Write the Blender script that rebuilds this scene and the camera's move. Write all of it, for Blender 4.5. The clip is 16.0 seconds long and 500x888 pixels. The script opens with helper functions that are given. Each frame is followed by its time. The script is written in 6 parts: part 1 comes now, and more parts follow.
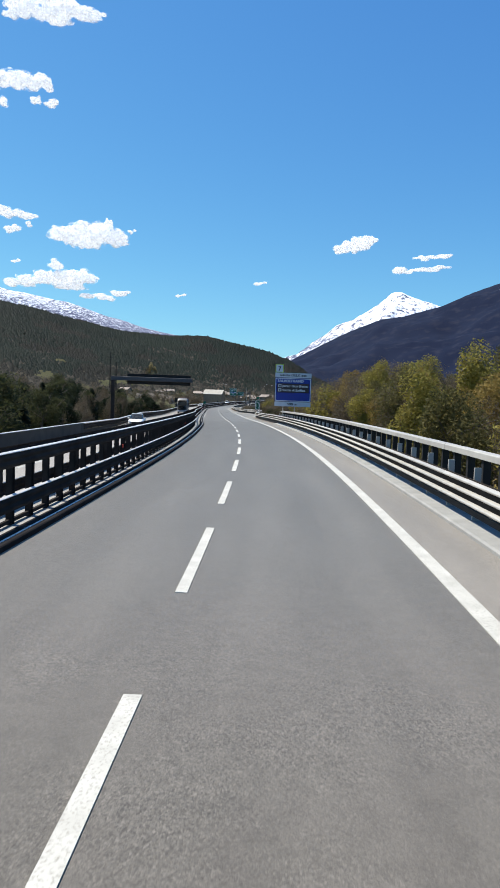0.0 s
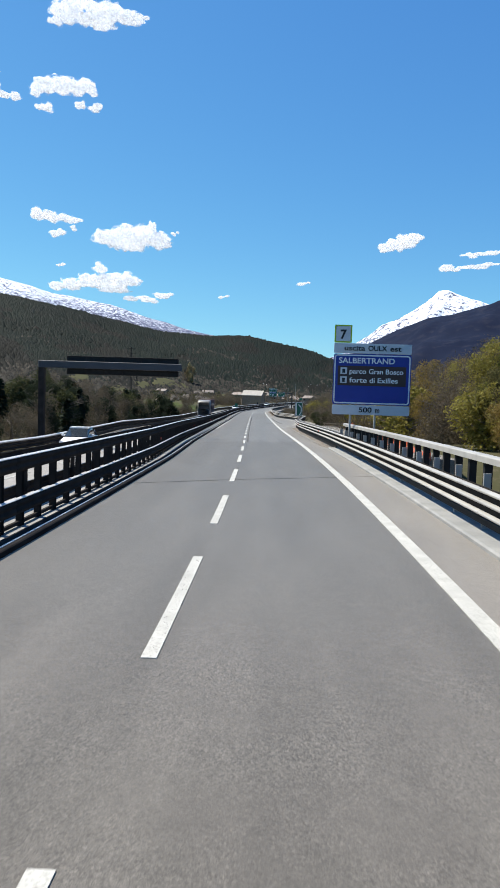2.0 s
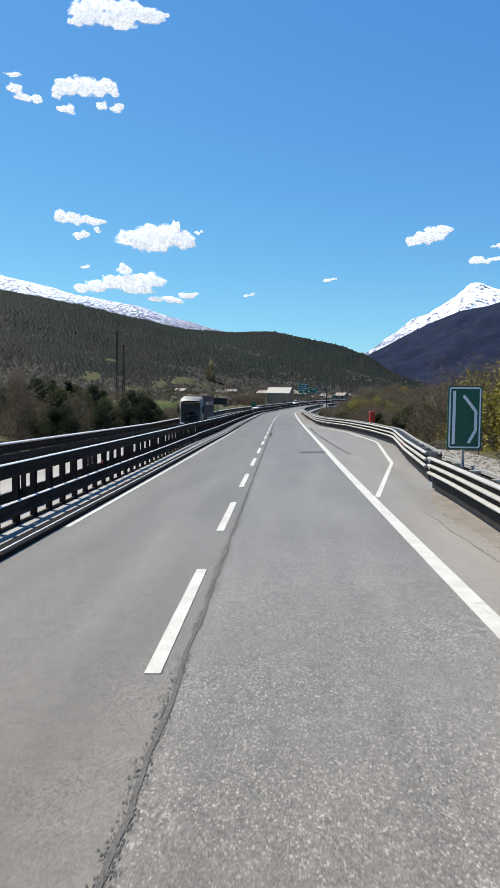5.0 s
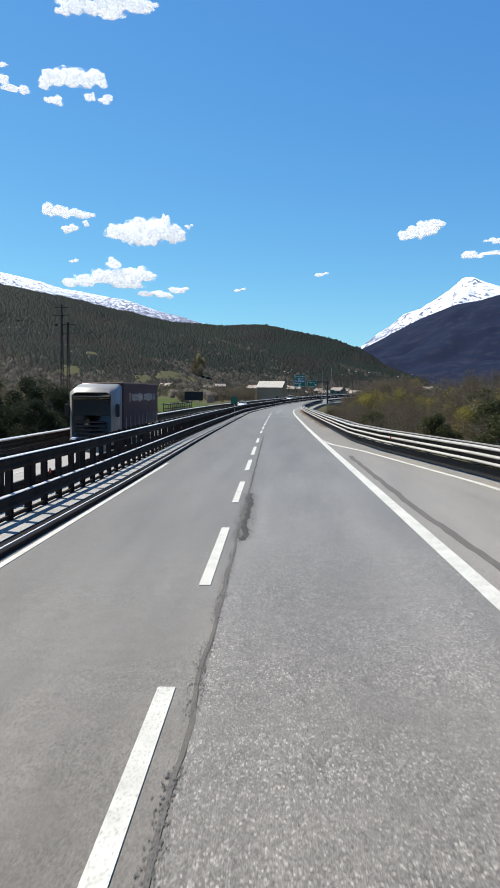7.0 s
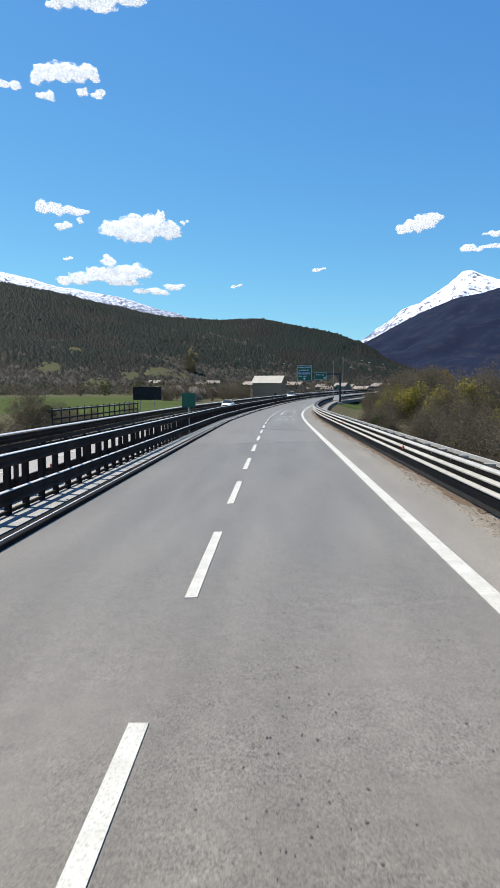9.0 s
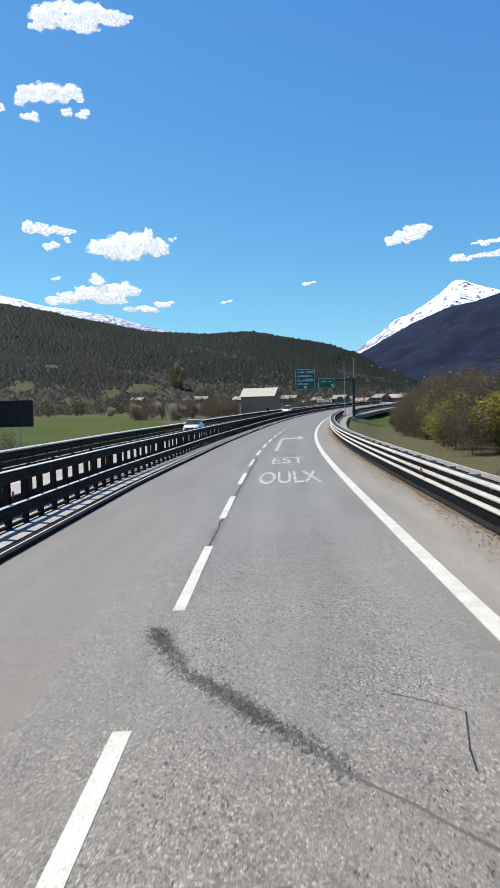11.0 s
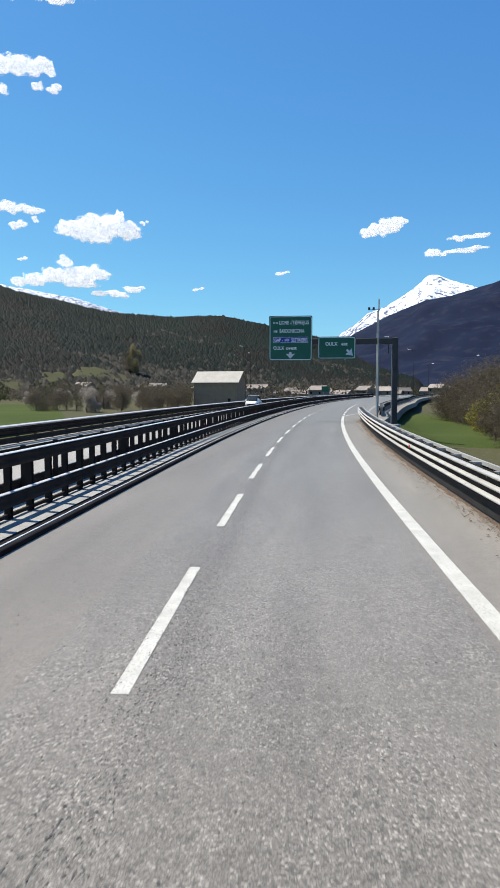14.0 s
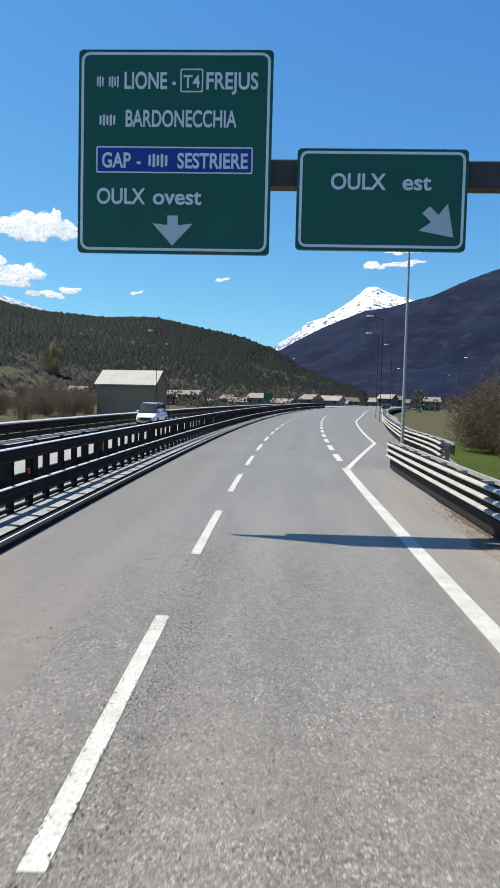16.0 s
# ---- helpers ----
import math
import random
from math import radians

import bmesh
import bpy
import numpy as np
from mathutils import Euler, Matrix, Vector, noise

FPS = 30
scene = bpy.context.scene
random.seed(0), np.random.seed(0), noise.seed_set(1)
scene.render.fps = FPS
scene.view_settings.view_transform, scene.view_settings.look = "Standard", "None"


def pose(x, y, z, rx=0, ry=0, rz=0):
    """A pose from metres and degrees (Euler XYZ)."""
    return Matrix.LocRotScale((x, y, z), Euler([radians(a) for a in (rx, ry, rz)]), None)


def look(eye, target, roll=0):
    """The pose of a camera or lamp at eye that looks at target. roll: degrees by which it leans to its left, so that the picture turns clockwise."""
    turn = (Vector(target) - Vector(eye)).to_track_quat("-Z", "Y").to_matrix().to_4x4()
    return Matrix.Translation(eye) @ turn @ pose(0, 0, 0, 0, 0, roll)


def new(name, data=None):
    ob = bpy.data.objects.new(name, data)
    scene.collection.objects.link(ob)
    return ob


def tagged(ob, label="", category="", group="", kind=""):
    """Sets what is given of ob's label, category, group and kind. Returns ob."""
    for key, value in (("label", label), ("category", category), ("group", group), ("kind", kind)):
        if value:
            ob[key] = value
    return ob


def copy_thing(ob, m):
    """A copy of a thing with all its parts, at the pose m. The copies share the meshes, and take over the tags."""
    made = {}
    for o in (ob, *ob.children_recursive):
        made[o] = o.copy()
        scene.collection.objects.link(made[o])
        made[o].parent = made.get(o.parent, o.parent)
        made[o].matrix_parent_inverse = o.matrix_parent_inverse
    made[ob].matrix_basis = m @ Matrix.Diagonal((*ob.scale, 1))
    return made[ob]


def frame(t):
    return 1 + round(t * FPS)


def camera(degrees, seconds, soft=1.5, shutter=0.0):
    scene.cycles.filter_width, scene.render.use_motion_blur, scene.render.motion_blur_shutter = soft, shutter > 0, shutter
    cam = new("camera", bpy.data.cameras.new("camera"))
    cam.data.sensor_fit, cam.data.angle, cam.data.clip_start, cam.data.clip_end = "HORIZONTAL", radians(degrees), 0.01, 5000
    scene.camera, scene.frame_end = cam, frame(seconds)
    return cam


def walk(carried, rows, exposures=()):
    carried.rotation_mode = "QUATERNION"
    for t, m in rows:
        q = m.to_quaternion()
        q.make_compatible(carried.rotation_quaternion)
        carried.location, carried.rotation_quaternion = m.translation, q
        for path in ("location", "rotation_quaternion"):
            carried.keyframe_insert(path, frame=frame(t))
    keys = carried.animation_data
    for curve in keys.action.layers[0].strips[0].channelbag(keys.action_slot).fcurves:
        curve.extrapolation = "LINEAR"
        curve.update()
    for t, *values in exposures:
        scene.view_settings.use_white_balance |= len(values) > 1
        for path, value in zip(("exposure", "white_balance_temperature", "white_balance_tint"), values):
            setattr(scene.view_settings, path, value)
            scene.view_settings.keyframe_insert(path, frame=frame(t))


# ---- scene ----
cam = camera(39.0, 16.0, 1.6, 0.035)
ROWS = [  # seconds, place, yaw to the left, pitch, lean to the right
    (0.0, 1.03, 6.38, 2.39, 2.28, -3.85, -1.98),
    (0.5, 1.02, 16.06, 2.37, 3.39, -3.85, -1.57),
    (1.0, 0.81, 26.04, 2.34, 4.22, -3.91, -1.36),
    (1.5, 0.58, 35.30, 2.29, 5.37, -4.28, -0.59),
    (2.0, 0.06, 45.09, 2.23, 5.81, -3.84, -1.70),
    (2.5, -0.63, 55.24, 2.15, 6.69, -4.15, -1.42),
    (3.0, -1.28, 64.05, 2.07, 7.45, -4.42, -1.91),
    (3.5, -2.04, 73.99, 1.96, 7.58, -4.43, -1.44),
    (4.0, -3.07, 84.71, 1.82, 8.60, -4.26, -0.08),
    (4.5, -4.16, 94.58, 1.67, 8.42, -4.10, -0.35),
    (5.0, -5.20, 103.91, 1.51, 8.10, -3.93, -0.62),
    (5.5, -6.24, 113.21, 1.36, 7.72, -3.77, -0.89),
    (6.0, -7.31, 122.97, 1.22, 7.30, -3.60, -1.16),
    (6.5, -8.45, 133.69, 1.09, 6.88, -3.44, -1.43),
    (7.0, -9.49, 144.82, 0.97, 7.40, -4.26, -0.57),
    (7.5, -10.62, 156.44, 0.85, 7.67, -4.23, -0.53),
    (8.0, -11.61, 168.82, 0.74, 7.56, -4.27, 1.35),
    (8.5, -12.86, 180.39, 0.64, 7.46, -4.79, -0.34),
    (9.0, -13.90, 191.83, 0.54, 7.30, -4.47, 0.05),
    (9.5, -14.84, 202.55, 0.45, 7.12, -4.16, 0.43),
    (10.0, -15.74, 213.05, 0.36, 6.99, -3.84, 0.82),
    (10.5, -16.65, 223.82, 0.26, 6.92, -3.53, 1.20),
    (11.0, -17.62, 235.38, 0.16, 6.83, -3.21, 1.59),
    (11.5, -18.39, 247.09, 0.06, 6.63, -3.81, 3.66),
    (12.0, -19.48, 259.59, -0.05, 6.37, -4.37, 0.49),
    (12.5, -20.06, 269.52, -0.12, 5.72, -3.93, 0.77),
    (13.0, -20.67, 281.15, -0.20, 5.26, -3.64, 1.95),
    (13.5, -21.08, 292.40, -0.26, 4.89, -3.46, 2.13),
    (14.0, -21.48, 303.89, -0.30, 4.33, -4.00, -0.06),
    (14.5, -21.66, 315.05, -0.31, 3.50, -4.00, 0.61),
    (15.0, -21.70, 326.49, -0.30, 2.19, -3.31, -0.23),
    (15.5, -21.56, 337.97, -0.25, 1.25, -2.86, -0.46),
    (16.0, -21.24, 349.81, -0.19, -0.73, -3.34, -1.37),
]


def eye_pose(x, y, z, yaw, pitch, lean):
    a, b = radians(yaw), radians(pitch)
    ahead = Vector((-math.sin(a) * math.cos(b), math.cos(a) * math.cos(b), math.sin(b)))
    return look((x, y, z), Vector((x, y, z)) + 100 * ahead, -lean)


walk(cam, [(r[0], eye_pose(*r[1:])) for r in ROWS])

# ---- sky and sun ----
SUN = Vector((-0.59, 0.22, 1.0)).normalized()
world = bpy.data.worlds.new("world")
scene.world = world
world.use_nodes = True
wn = world.node_tree.nodes
sky = wn.new("ShaderNodeTexSky")
sky.sky_type = "NISHITA"
sky.sun_disc = False
sky.sun_elevation = math.asin(SUN.z)
sky.sun_rotation = math.atan2(SUN.x, SUN.y)
sky.altitude = 1100
sky.air_density, sky.dust_density, sky.ozone_density = 1.0, 0.6, 3.0
# thin mountain air: deep blue overhead, paling to cyan above the ridges
split, join = wn.new("ShaderNodeSeparateColor"), wn.new("ShaderNodeCombineColor")
world.node_tree.links.new(sky.outputs["Color"], split.inputs["Color"])
for channel, power, gain in (("Red", 1.05, 0.384), ("Green", 0.86, 0.848), ("Blue", 0.5, 1.92)):
    curve, scale = wn.new("ShaderNodeMath"), wn.new("ShaderNodeMath")
    curve.operation, scale.operation = "POWER", "MULTIPLY"
    curve.inputs[1].default_value, scale.inputs[1].default_value = power, gain
    world.node_tree.links.new(split.outputs[channel], curve.inputs[0])
    world.node_tree.links.new(curve.outputs[0], scale.inputs[0])
    world.node_tree.links.new(scale.outputs[0], join.inputs[channel])
world.node_tree.links.new(join.outputs["Color"], wn["Background"].inputs["Color"])
wn["Background"].inputs["Strength"].default_value = 0.12
sun_data = bpy.data.lights.new("sun", "SUN")
sun_data.energy, sun_data.angle, sun_data.color = 5.0, radians(0.53), (1.0, 0.95, 0.84)
sun = new("sun", sun_data)
sun.matrix_basis = look(SUN * 300, (0, 0, 0))
scene.view_settings.exposure = 0.62

# ---- the road's line ----
KAP = (0.00, 0.61, 1.22, 1.76, 1.33, 0.50, -0.04, -0.22, -0.07, 0.12, -0.18, -0.26, -0.04, -0.15, -0.97, -1.64, -1.15,
       -1.11, -1.33, -1.16, -1.10, -1.04, -0.98, -0.92, -0.86, -0.80, -0.74, -0.68, -0.62, -0.56, -0.50, -0.44, -0.38)
GRADE = (0.17, -0.34, -0.93, -1.76, -1.05, -0.86, -0.87, -0.83, -0.32, 0.51, 0.71, 0.79, 0.78, 0.72, 0.63, 0.53, 0.42)
BANK = (0.27, 0.0, -0.35, -1.46, -2.55, -2.96, -2.41, -1.60, -0.82, -0.47, -0.31, -0.17, -0.06, 0.03, 0.11, 0.19, 0.26)
SG = np.arange(-60, 762, 2.0)
_k = np.interp(SG, np.arange(-20, 640, 20.0), KAP) * 1e-3
TH = np.concatenate([[0], np.cumsum((_k[1:] + _k[:-1]) / 2 * 2)])
TH -= np.interp(0, SG, TH)
_g = np.interp(SG, np.arange(-20, 640, 40.0), GRADE) * 1e-2
_m = (TH[1:] + TH[:-1]) / 2
RX = np.concatenate([[0], np.cumsum(-np.sin(_m) * 2)])
RY = np.concatenate([[0], np.cumsum(np.cos(_m) * 2)])
RZ = np.concatenate([[0], np.cumsum((_g[1:] + _g[:-1]) / 2 * 2)])
for _a in (RX, RY, RZ):
    _a -= np.interp(0, SG, _a)
BK = np.interp(SG, np.arange(-20, 640, 40.0), BANK) * 1e-2


def P(s, l, h=0.0):
    """The place at s metres along the road, l to the right of the lane line, h above the road."""
    th, x, y, z, b = (float(np.interp(s, SG, a)) for a in (TH, RX, RY, RZ, BK))
    return (x + math.cos(th) * l, y + math.sin(th) * l, z - b * max(-14.0, min(9.0, l)) + h)


def frame_at(s, l, h=0.0, turn=0.0):
    """Pose at a place on the road: x to the right, y along the road."""
    return Matrix.Translation(P(s, l, h)) @ Matrix.Rotation(float(np.interp(s, SG, TH)) + radians(turn), 4, "Z")


def road_sl(x, y):
    s = float(np.interp(y, RY, SG))
    th, x0, y0 = (float(np.interp(s, SG, a)) for a in (TH, RX, RY))
    return s, (x - x0) * math.cos(th) + (y - y0) * math.sin(th)


def smooth(a, b, v):
    u = max(0.0, min(1.0, (v - a) / (b - a)))
    return u * u * (3 - 2 * u)


def ground_z(x, y):
    s, l = road_sl(x, y)
    z0 = float(np.interp(s, SG, RZ))
    via = 1 - smooth(72, 92, s)
    n = noise.noise((x * 0.06, y * 0.06, 0.3)) * 0.35 + noise.noise((x * 0.4, y * 0.4, 1.3)) * 0.06
    if l > 0:
        drop = 0.6 + (0.25 + 1.1 * smooth(150, 190, s) + (n if l > 8 else 0)) * smooth(6.5, 12.5, l)
    else:
        drop = 0.75 + opp_drop(s) + (1.7 + (n if l < -15 else 0)) * smooth(-13.8, -20, l)
    drop = drop * (1 - via) + via * (6.6 + n)
    far = smooth(350, 1500, math.hypot(x + 15, y - 250))
    return (z0 - drop) * (1 - far) + far * -3.0


def opp_drop(s):
    """How far the opposite carriageway lies below ours."""
    return float(np.interp(s, (90, 118, 180, 290), (0.85, 0.25, 0.4, 0.05)))


# ---- materials ----
def mat(name, c1, c2, scale=4.0, rough=0.8, bump=0.1, metal=0.0, fine=60.0, c3=None, island=0.0, spec=0.5, obj=0.0, contrast=0.25):
    """Two colours by broad noise, a third by fine noise, relief from both."""
    m = bpy.data.materials.new(name)
    m.use_nodes = True
    nt = m.node_tree
    N, L = nt.nodes, nt.links
    b = N["Principled BSDF"]
    tc = N.new("ShaderNodeTexCoord")
    n1 = N.new("ShaderNodeTexNoise")
    n1.inputs["Scale"].default_value, n1.inputs["Detail"].default_value = scale, 5
    n2 = N.new("ShaderNodeTexNoise")
    n2.inputs["Scale"].default_value, n2.inputs["Detail"].default_value = fine, 3
    for n in (n1, n2):
        L.new(tc.outputs["Object"], n.inputs["Vector"])
    r1 = N.new("ShaderNodeValToRGB")
    r1.color_ramp.elements[0].position, r1.color_ramp.elements[1].position = 0.5 - contrast, 0.5 + contrast
    r1.color_ramp.elements[0].color, r1.color_ramp.elements[1].color = (*c1, 1), (*c2, 1)
    L.new(n1.outputs["Fac"], r1.inputs["Fac"])
    col = r1.outputs["Color"]
    if c3:
        r2 = N.new("ShaderNodeValToRGB")
        r2.color_ramp.elements[0].position, r2.color_ramp.elements[1].position = 0.52, 0.7
        mx = N.new("ShaderNodeMix")
        mx.data_type = "RGBA"
        L.new(n2.outputs["Fac"], r2.inputs["Fac"])
        L.new(r2.outputs["Color"], mx.inputs["Factor"])
        L.new(col, mx.inputs["A"])
        mx.inputs["B"].default_value = (*c3, 1)
        col = mx.outputs["Result"]
    if island or obj:
        hsv = N.new("ShaderNodeHueSaturation")
        mr = N.new("ShaderNodeMapRange")
        mr.inputs["To Min"].default_value, mr.inputs["To Max"].default_value = 1 - (island or obj), 1 + (island or obj)
        if island:
            L.new(N.new("ShaderNodeNewGeometry").outputs["Random Per Island"], mr.inputs["Value"])
        else:
            L.new(N.new("ShaderNodeObjectInfo").outputs["Random"], mr.inputs["Value"])
        L.new(mr.outputs["Result"], hsv.inputs["Value"])
        L.new(col, hsv.inputs["Color"])
        col = hsv.outputs["Color"]
    L.new(col, b.inputs["Base Color"])
    b.inputs["Roughness"].default_value, b.inputs["Metallic"].default_value = rough, metal
    b.inputs["Specular IOR Level"].default_value = spec
    if bump:
        ad = N.new("ShaderNodeMath")
        ad.operation = "ADD"
        L.new(n1.outputs["Fac"], ad.inputs[0])
        L.new(n2.outputs["Fac"], ad.inputs[1])
        bp = N.new("ShaderNodeBump")
        bp.inputs["Strength"].default_value, bp.inputs["Distance"].default_value = bump, 0.02
        L.new(ad.outputs[0], bp.inputs["Height"])
        L.new(bp.outputs["Normal"], b.inputs["Normal"])
    return m


def asphalt(name, base, speck, coarse, stain, dusty=0.25, gap=0.0, tone=(1.1, 0.985, 0.845)):
    """Bitumen with pale chippings, wheel tracks and broad stains; u runs across and v along the road."""
    m = bpy.data.materials.new(name)
    m.use_nodes = True
    nt = m.node_tree
    N, L = nt.nodes, nt.links
    b = N["Principled BSDF"]
    tc = N.new("ShaderNodeTexCoord")
    vo = N.new("ShaderNodeTexVoronoi")
    vo.inputs["Scale"].default_value = coarse
    L.new(tc.outputs["UV"], vo.inputs["Vector"])
    sep = N.new("ShaderNodeSeparateColor")
    L.new(vo.outputs["Color"], sep.inputs["Color"])
    chip = N.new("ShaderNodeValToRGB")
    e = chip.color_ramp.elements
    e[0].position, e[0].color = 0.0, (*[base * (0.45 if gap else 0.62) * t for t in tone], 1)
    e[1].position, e[1].color = 1.0, (*[speck * t for t in tone], 1)
    k = e.new(0.35)
    k.color = (*[base * t for t in tone], 1)
    k = e.new(0.8)
    k.color = (*[base * 1.25 * t for t in tone], 1)
    L.new(sep.outputs["Red"], chip.inputs["Fac"])
    # broad stains, drawn out along the road
    mp = N.new("ShaderNodeMapping")
    mp.inputs["Scale"].default_value = (1.3, 0.16, 1)
    L.new(tc.outputs["UV"], mp.inputs["Vector"])
    n1 = N.new("ShaderNodeTexNoise")
    n1.inputs["Scale"].default_value, n1.inputs["Detail"].default_value = 1.0, 6
    L.new(mp.outputs["Vector"], n1.inputs["Vector"])
    n2 = N.new("ShaderNodeTexNoise")
    n2.inputs["Scale"].default_value, n2.inputs["Detail"].default_value = 5.0, 5
    L.new(tc.outputs["UV"], n2.inputs["Vector"])
    # wheel tracks, two to a lane
    sx = N.new("ShaderNodeSeparateXYZ")
    L.new(tc.outputs["UV"], sx.inputs["Vector"])
    wv = N.new("ShaderNodeMath")
    wv.operation = "SINE"
    ml = N.new("ShaderNodeMath")
    ml.operation = "MULTIPLY_ADD"
    ml.inputs[1].default_value, ml.inputs[2].default_value = 2 * math.pi / 1.75, -1.2
    L.new(sx.outputs["X"], ml.inputs[0])
    L.new(ml.outputs[0], wv.inputs[0])
    f = N.new("ShaderNodeMath")
    f.operation = "MULTIPLY_ADD"
    f.inputs[1].default_value, f.inputs[2].default_value = 0.035, 1.0
    L.new(wv.outputs[0], f.inputs[0])
    g1 = N.new("ShaderNodeMapRange")
    g1.inputs["From Min"].default_value, g1.inputs["From Max"].default_value = 0.3, 0.7
    g1.inputs["To Min"].default_value, g1.inputs["To Max"].default_value = 1 - stain, 1 + stain
    L.new(n1.outputs["Fac"], g1.inputs["Value"])
    g2 = N.new("ShaderNodeMapRange")
    g2.inputs["From Min"].default_value, g2.inputs["From Max"].default_value = 0.3, 0.7
    g2.inputs["To Min"].default_value, g2.inputs["To Max"].default_value = 1 - stain * 0.6, 1 + stain * 0.6
    L.new(n2.outputs["Fac"], g2.inputs["Value"])
    p1 = N.new("ShaderNodeMath")
    p1.operation = "MULTIPLY"
    L.new(f.outputs[0], p1.inputs[0])
    L.new(g1.outputs[0], p1.inputs[1])
    p2 = N.new("ShaderNodeMath")
    p2.operation = "MULTIPLY"
    L.new(p1.outputs[0], p2.inputs[0])
    L.new(g2.outputs[0], p2.inputs[1])
    if gap:
        ve, ge, p3 = N.new("ShaderNodeTexVoronoi"), N.new("ShaderNodeMapRange"), N.new("ShaderNodeMath")
        ve.feature = "DISTANCE_TO_EDGE"
        ve.inputs["Scale"].default_value = coarse
        L.new(tc.outputs["UV"], ve.inputs["Vector"])
        ge.inputs["From Max"].default_value, ge.inputs["To Min"].default_value, ge.inputs["To Max"].default_value = 0.16, 1 - gap, 1.0 + 0.35 * gap
        L.new(ve.outputs["Distance"], ge.inputs["Value"])
        p3.operation = "MULTIPLY"
        L.new(p2.outputs[0], p3.inputs[0])
        L.new(ge.outputs[0], p3.inputs[1])
        p2 = p3
    hsv = N.new("ShaderNodeHueSaturation")
    # the chippings stand out in patches and are filled with dust between
    n3 = N.new("ShaderNodeTexNoise")
    n3.inputs["Scale"].default_value, n3.inputs["Detail"].default_value = 0.75, 4
    L.new(tc.outputs["UV"], n3.inputs["Vector"])
    g3 = N.new("ShaderNodeMapRange")
    g3.inputs["From Min"].default_value, g3.inputs["From Max"].default_value = 0.38, 0.62
    g3.inputs["To Min"].default_value, g3.inputs["To Max"].default_value = dusty, 1.0
    L.new(n3.outputs["Fac"], g3.inputs["Value"])
    patchy = N.new("ShaderNodeMix")
    patchy.data_type = "RGBA"
    patchy.inputs["A"].default_value = (*[base * 1.04 * t for t in tone], 1)
    L.new(g3.outputs[0], patchy.inputs["Factor"])
    L.new(chip.outputs["Color"], patchy.inputs["B"])
    L.new(patchy.outputs["Result"], hsv.inputs["Color"])
    L.new(p2.outputs[0], hsv.inputs["Value"])
    L.new(hsv.outputs["Color"], b.inputs["Base Color"])
    b.inputs["Roughness"].default_value = 0.82
    b.inputs["Specular IOR Level"].default_value = 0.35
    # fine dust on the chippings catches light at low angles
    b.inputs["Sheen Weight"].default_value, b.inputs["Sheen Roughness"].default_value = 0.42, 0.4
    b.inputs["Sheen Tint"].default_value = (1.0, 0.93, 0.82, 1)
    bp = N.new("ShaderNodeBump")
    bp.inputs["Strength"].default_value, bp.inputs["Distance"].default_value = 0.35, 0.006
    L.new(sep.outputs["Green"], bp.inputs["Height"])
    L.new(bp.outputs["Normal"], b.inputs["Normal"])
    return m


ASPHALT = asphalt("smooth_asphalt", 0.096, 0.172, 80, 0.14, 0.3, 0.3)
ASPHALT_WORN = asphalt("worn_asphalt", 0.12, 0.19, 80, 0.15, 0.3, 0.24)
ASPHALT_ROUGH = asphalt("coarse_asphalt", 0.128, 0.36, 68, 0.17, 0.45, 0.58, (1.08, 0.983, 0.87))
ASPHALT_PALE = asphalt("pale_asphalt", 0.131, 0.193, 80, 0.12, 0.25, 0.0, (1.12, 0.98, 0.84))
ASPHALT_PALE_ROUGH = asphalt("pale_coarse_asphalt", 0.14, 0.33, 62, 0.16, 0.5, 0.55, (1.09, 0.985, 0.86))
WORN_STRIP = mat("worn_patching_strip", (0.064, 0.0568, 0.0496), (0.092, 0.0824, 0.072), 3, 0.85, 0.3, fine=60, c3=(0.128, 0.114, 0.1))
SHOULDER = asphalt("dusty_shoulder_asphalt", 0.162, 0.22, 80, 0.14, 0.3, 0.0, (1.12, 0.98, 0.82))
DUST = mat("brown_dust", (0.135, 0.115, 0.094), (0.215, 0.187, 0.157), 2.5, 0.95, 0.6, fine=30, c3=(0.09, 0.072, 0.056))
LITTER = mat("dry_litter", (0.105, 0.064, 0.04), (0.2, 0.148, 0.105), 3, 0.95, 0.3, island=0.5)
ASPHALT_OPPOSITE = asphalt("bleached_asphalt", 0.27, 0.36, 80, 0.08)
ASPHALT_DARK = asphalt("fresh_asphalt", 0.032, 0.056, 80, 0.10)
CRUMB = mat("asphalt_crumbs", (0.05, 0.047, 0.043), (0.098, 0.092, 0.085), 5, 0.9, 0.2, fine=70, c3=(0.125, 0.118, 0.108), island=0.35)
SEALANT = mat("bitumen_sealant", (0.018, 0.0175, 0.0165), (0.04, 0.038, 0.036), 5, 0.85, 0.3, fine=70, c3=(0.06, 0.057, 0.052), spec=0.15)
PAINT = mat("worn_road_paint", (0.38, 0.365, 0.325), (0.53, 0.515, 0.465), 3, 0.65, 0.15, fine=45, c3=(0.27, 0.255, 0.22))
PAINT_OLD = mat("faded_road_paint", (0.19, 0.183, 0.167), (0.4, 0.388, 0.356), 2.5, 0.75, 0.1, fine=30, c3=(0.17, 0.164, 0.152))
MEDIAN = mat("median_concrete", (0.22, 0.208, 0.19), (0.34, 0.325, 0.3), 1.3, 0.9, 0.3, fine=25, c3=(0.16, 0.15, 0.135))
CONCRETE = mat("pale_concrete", (0.336, 0.328, 0.304), (0.44, 0.432, 0.4), 0.9, 0.9, 0.2, fine=35)
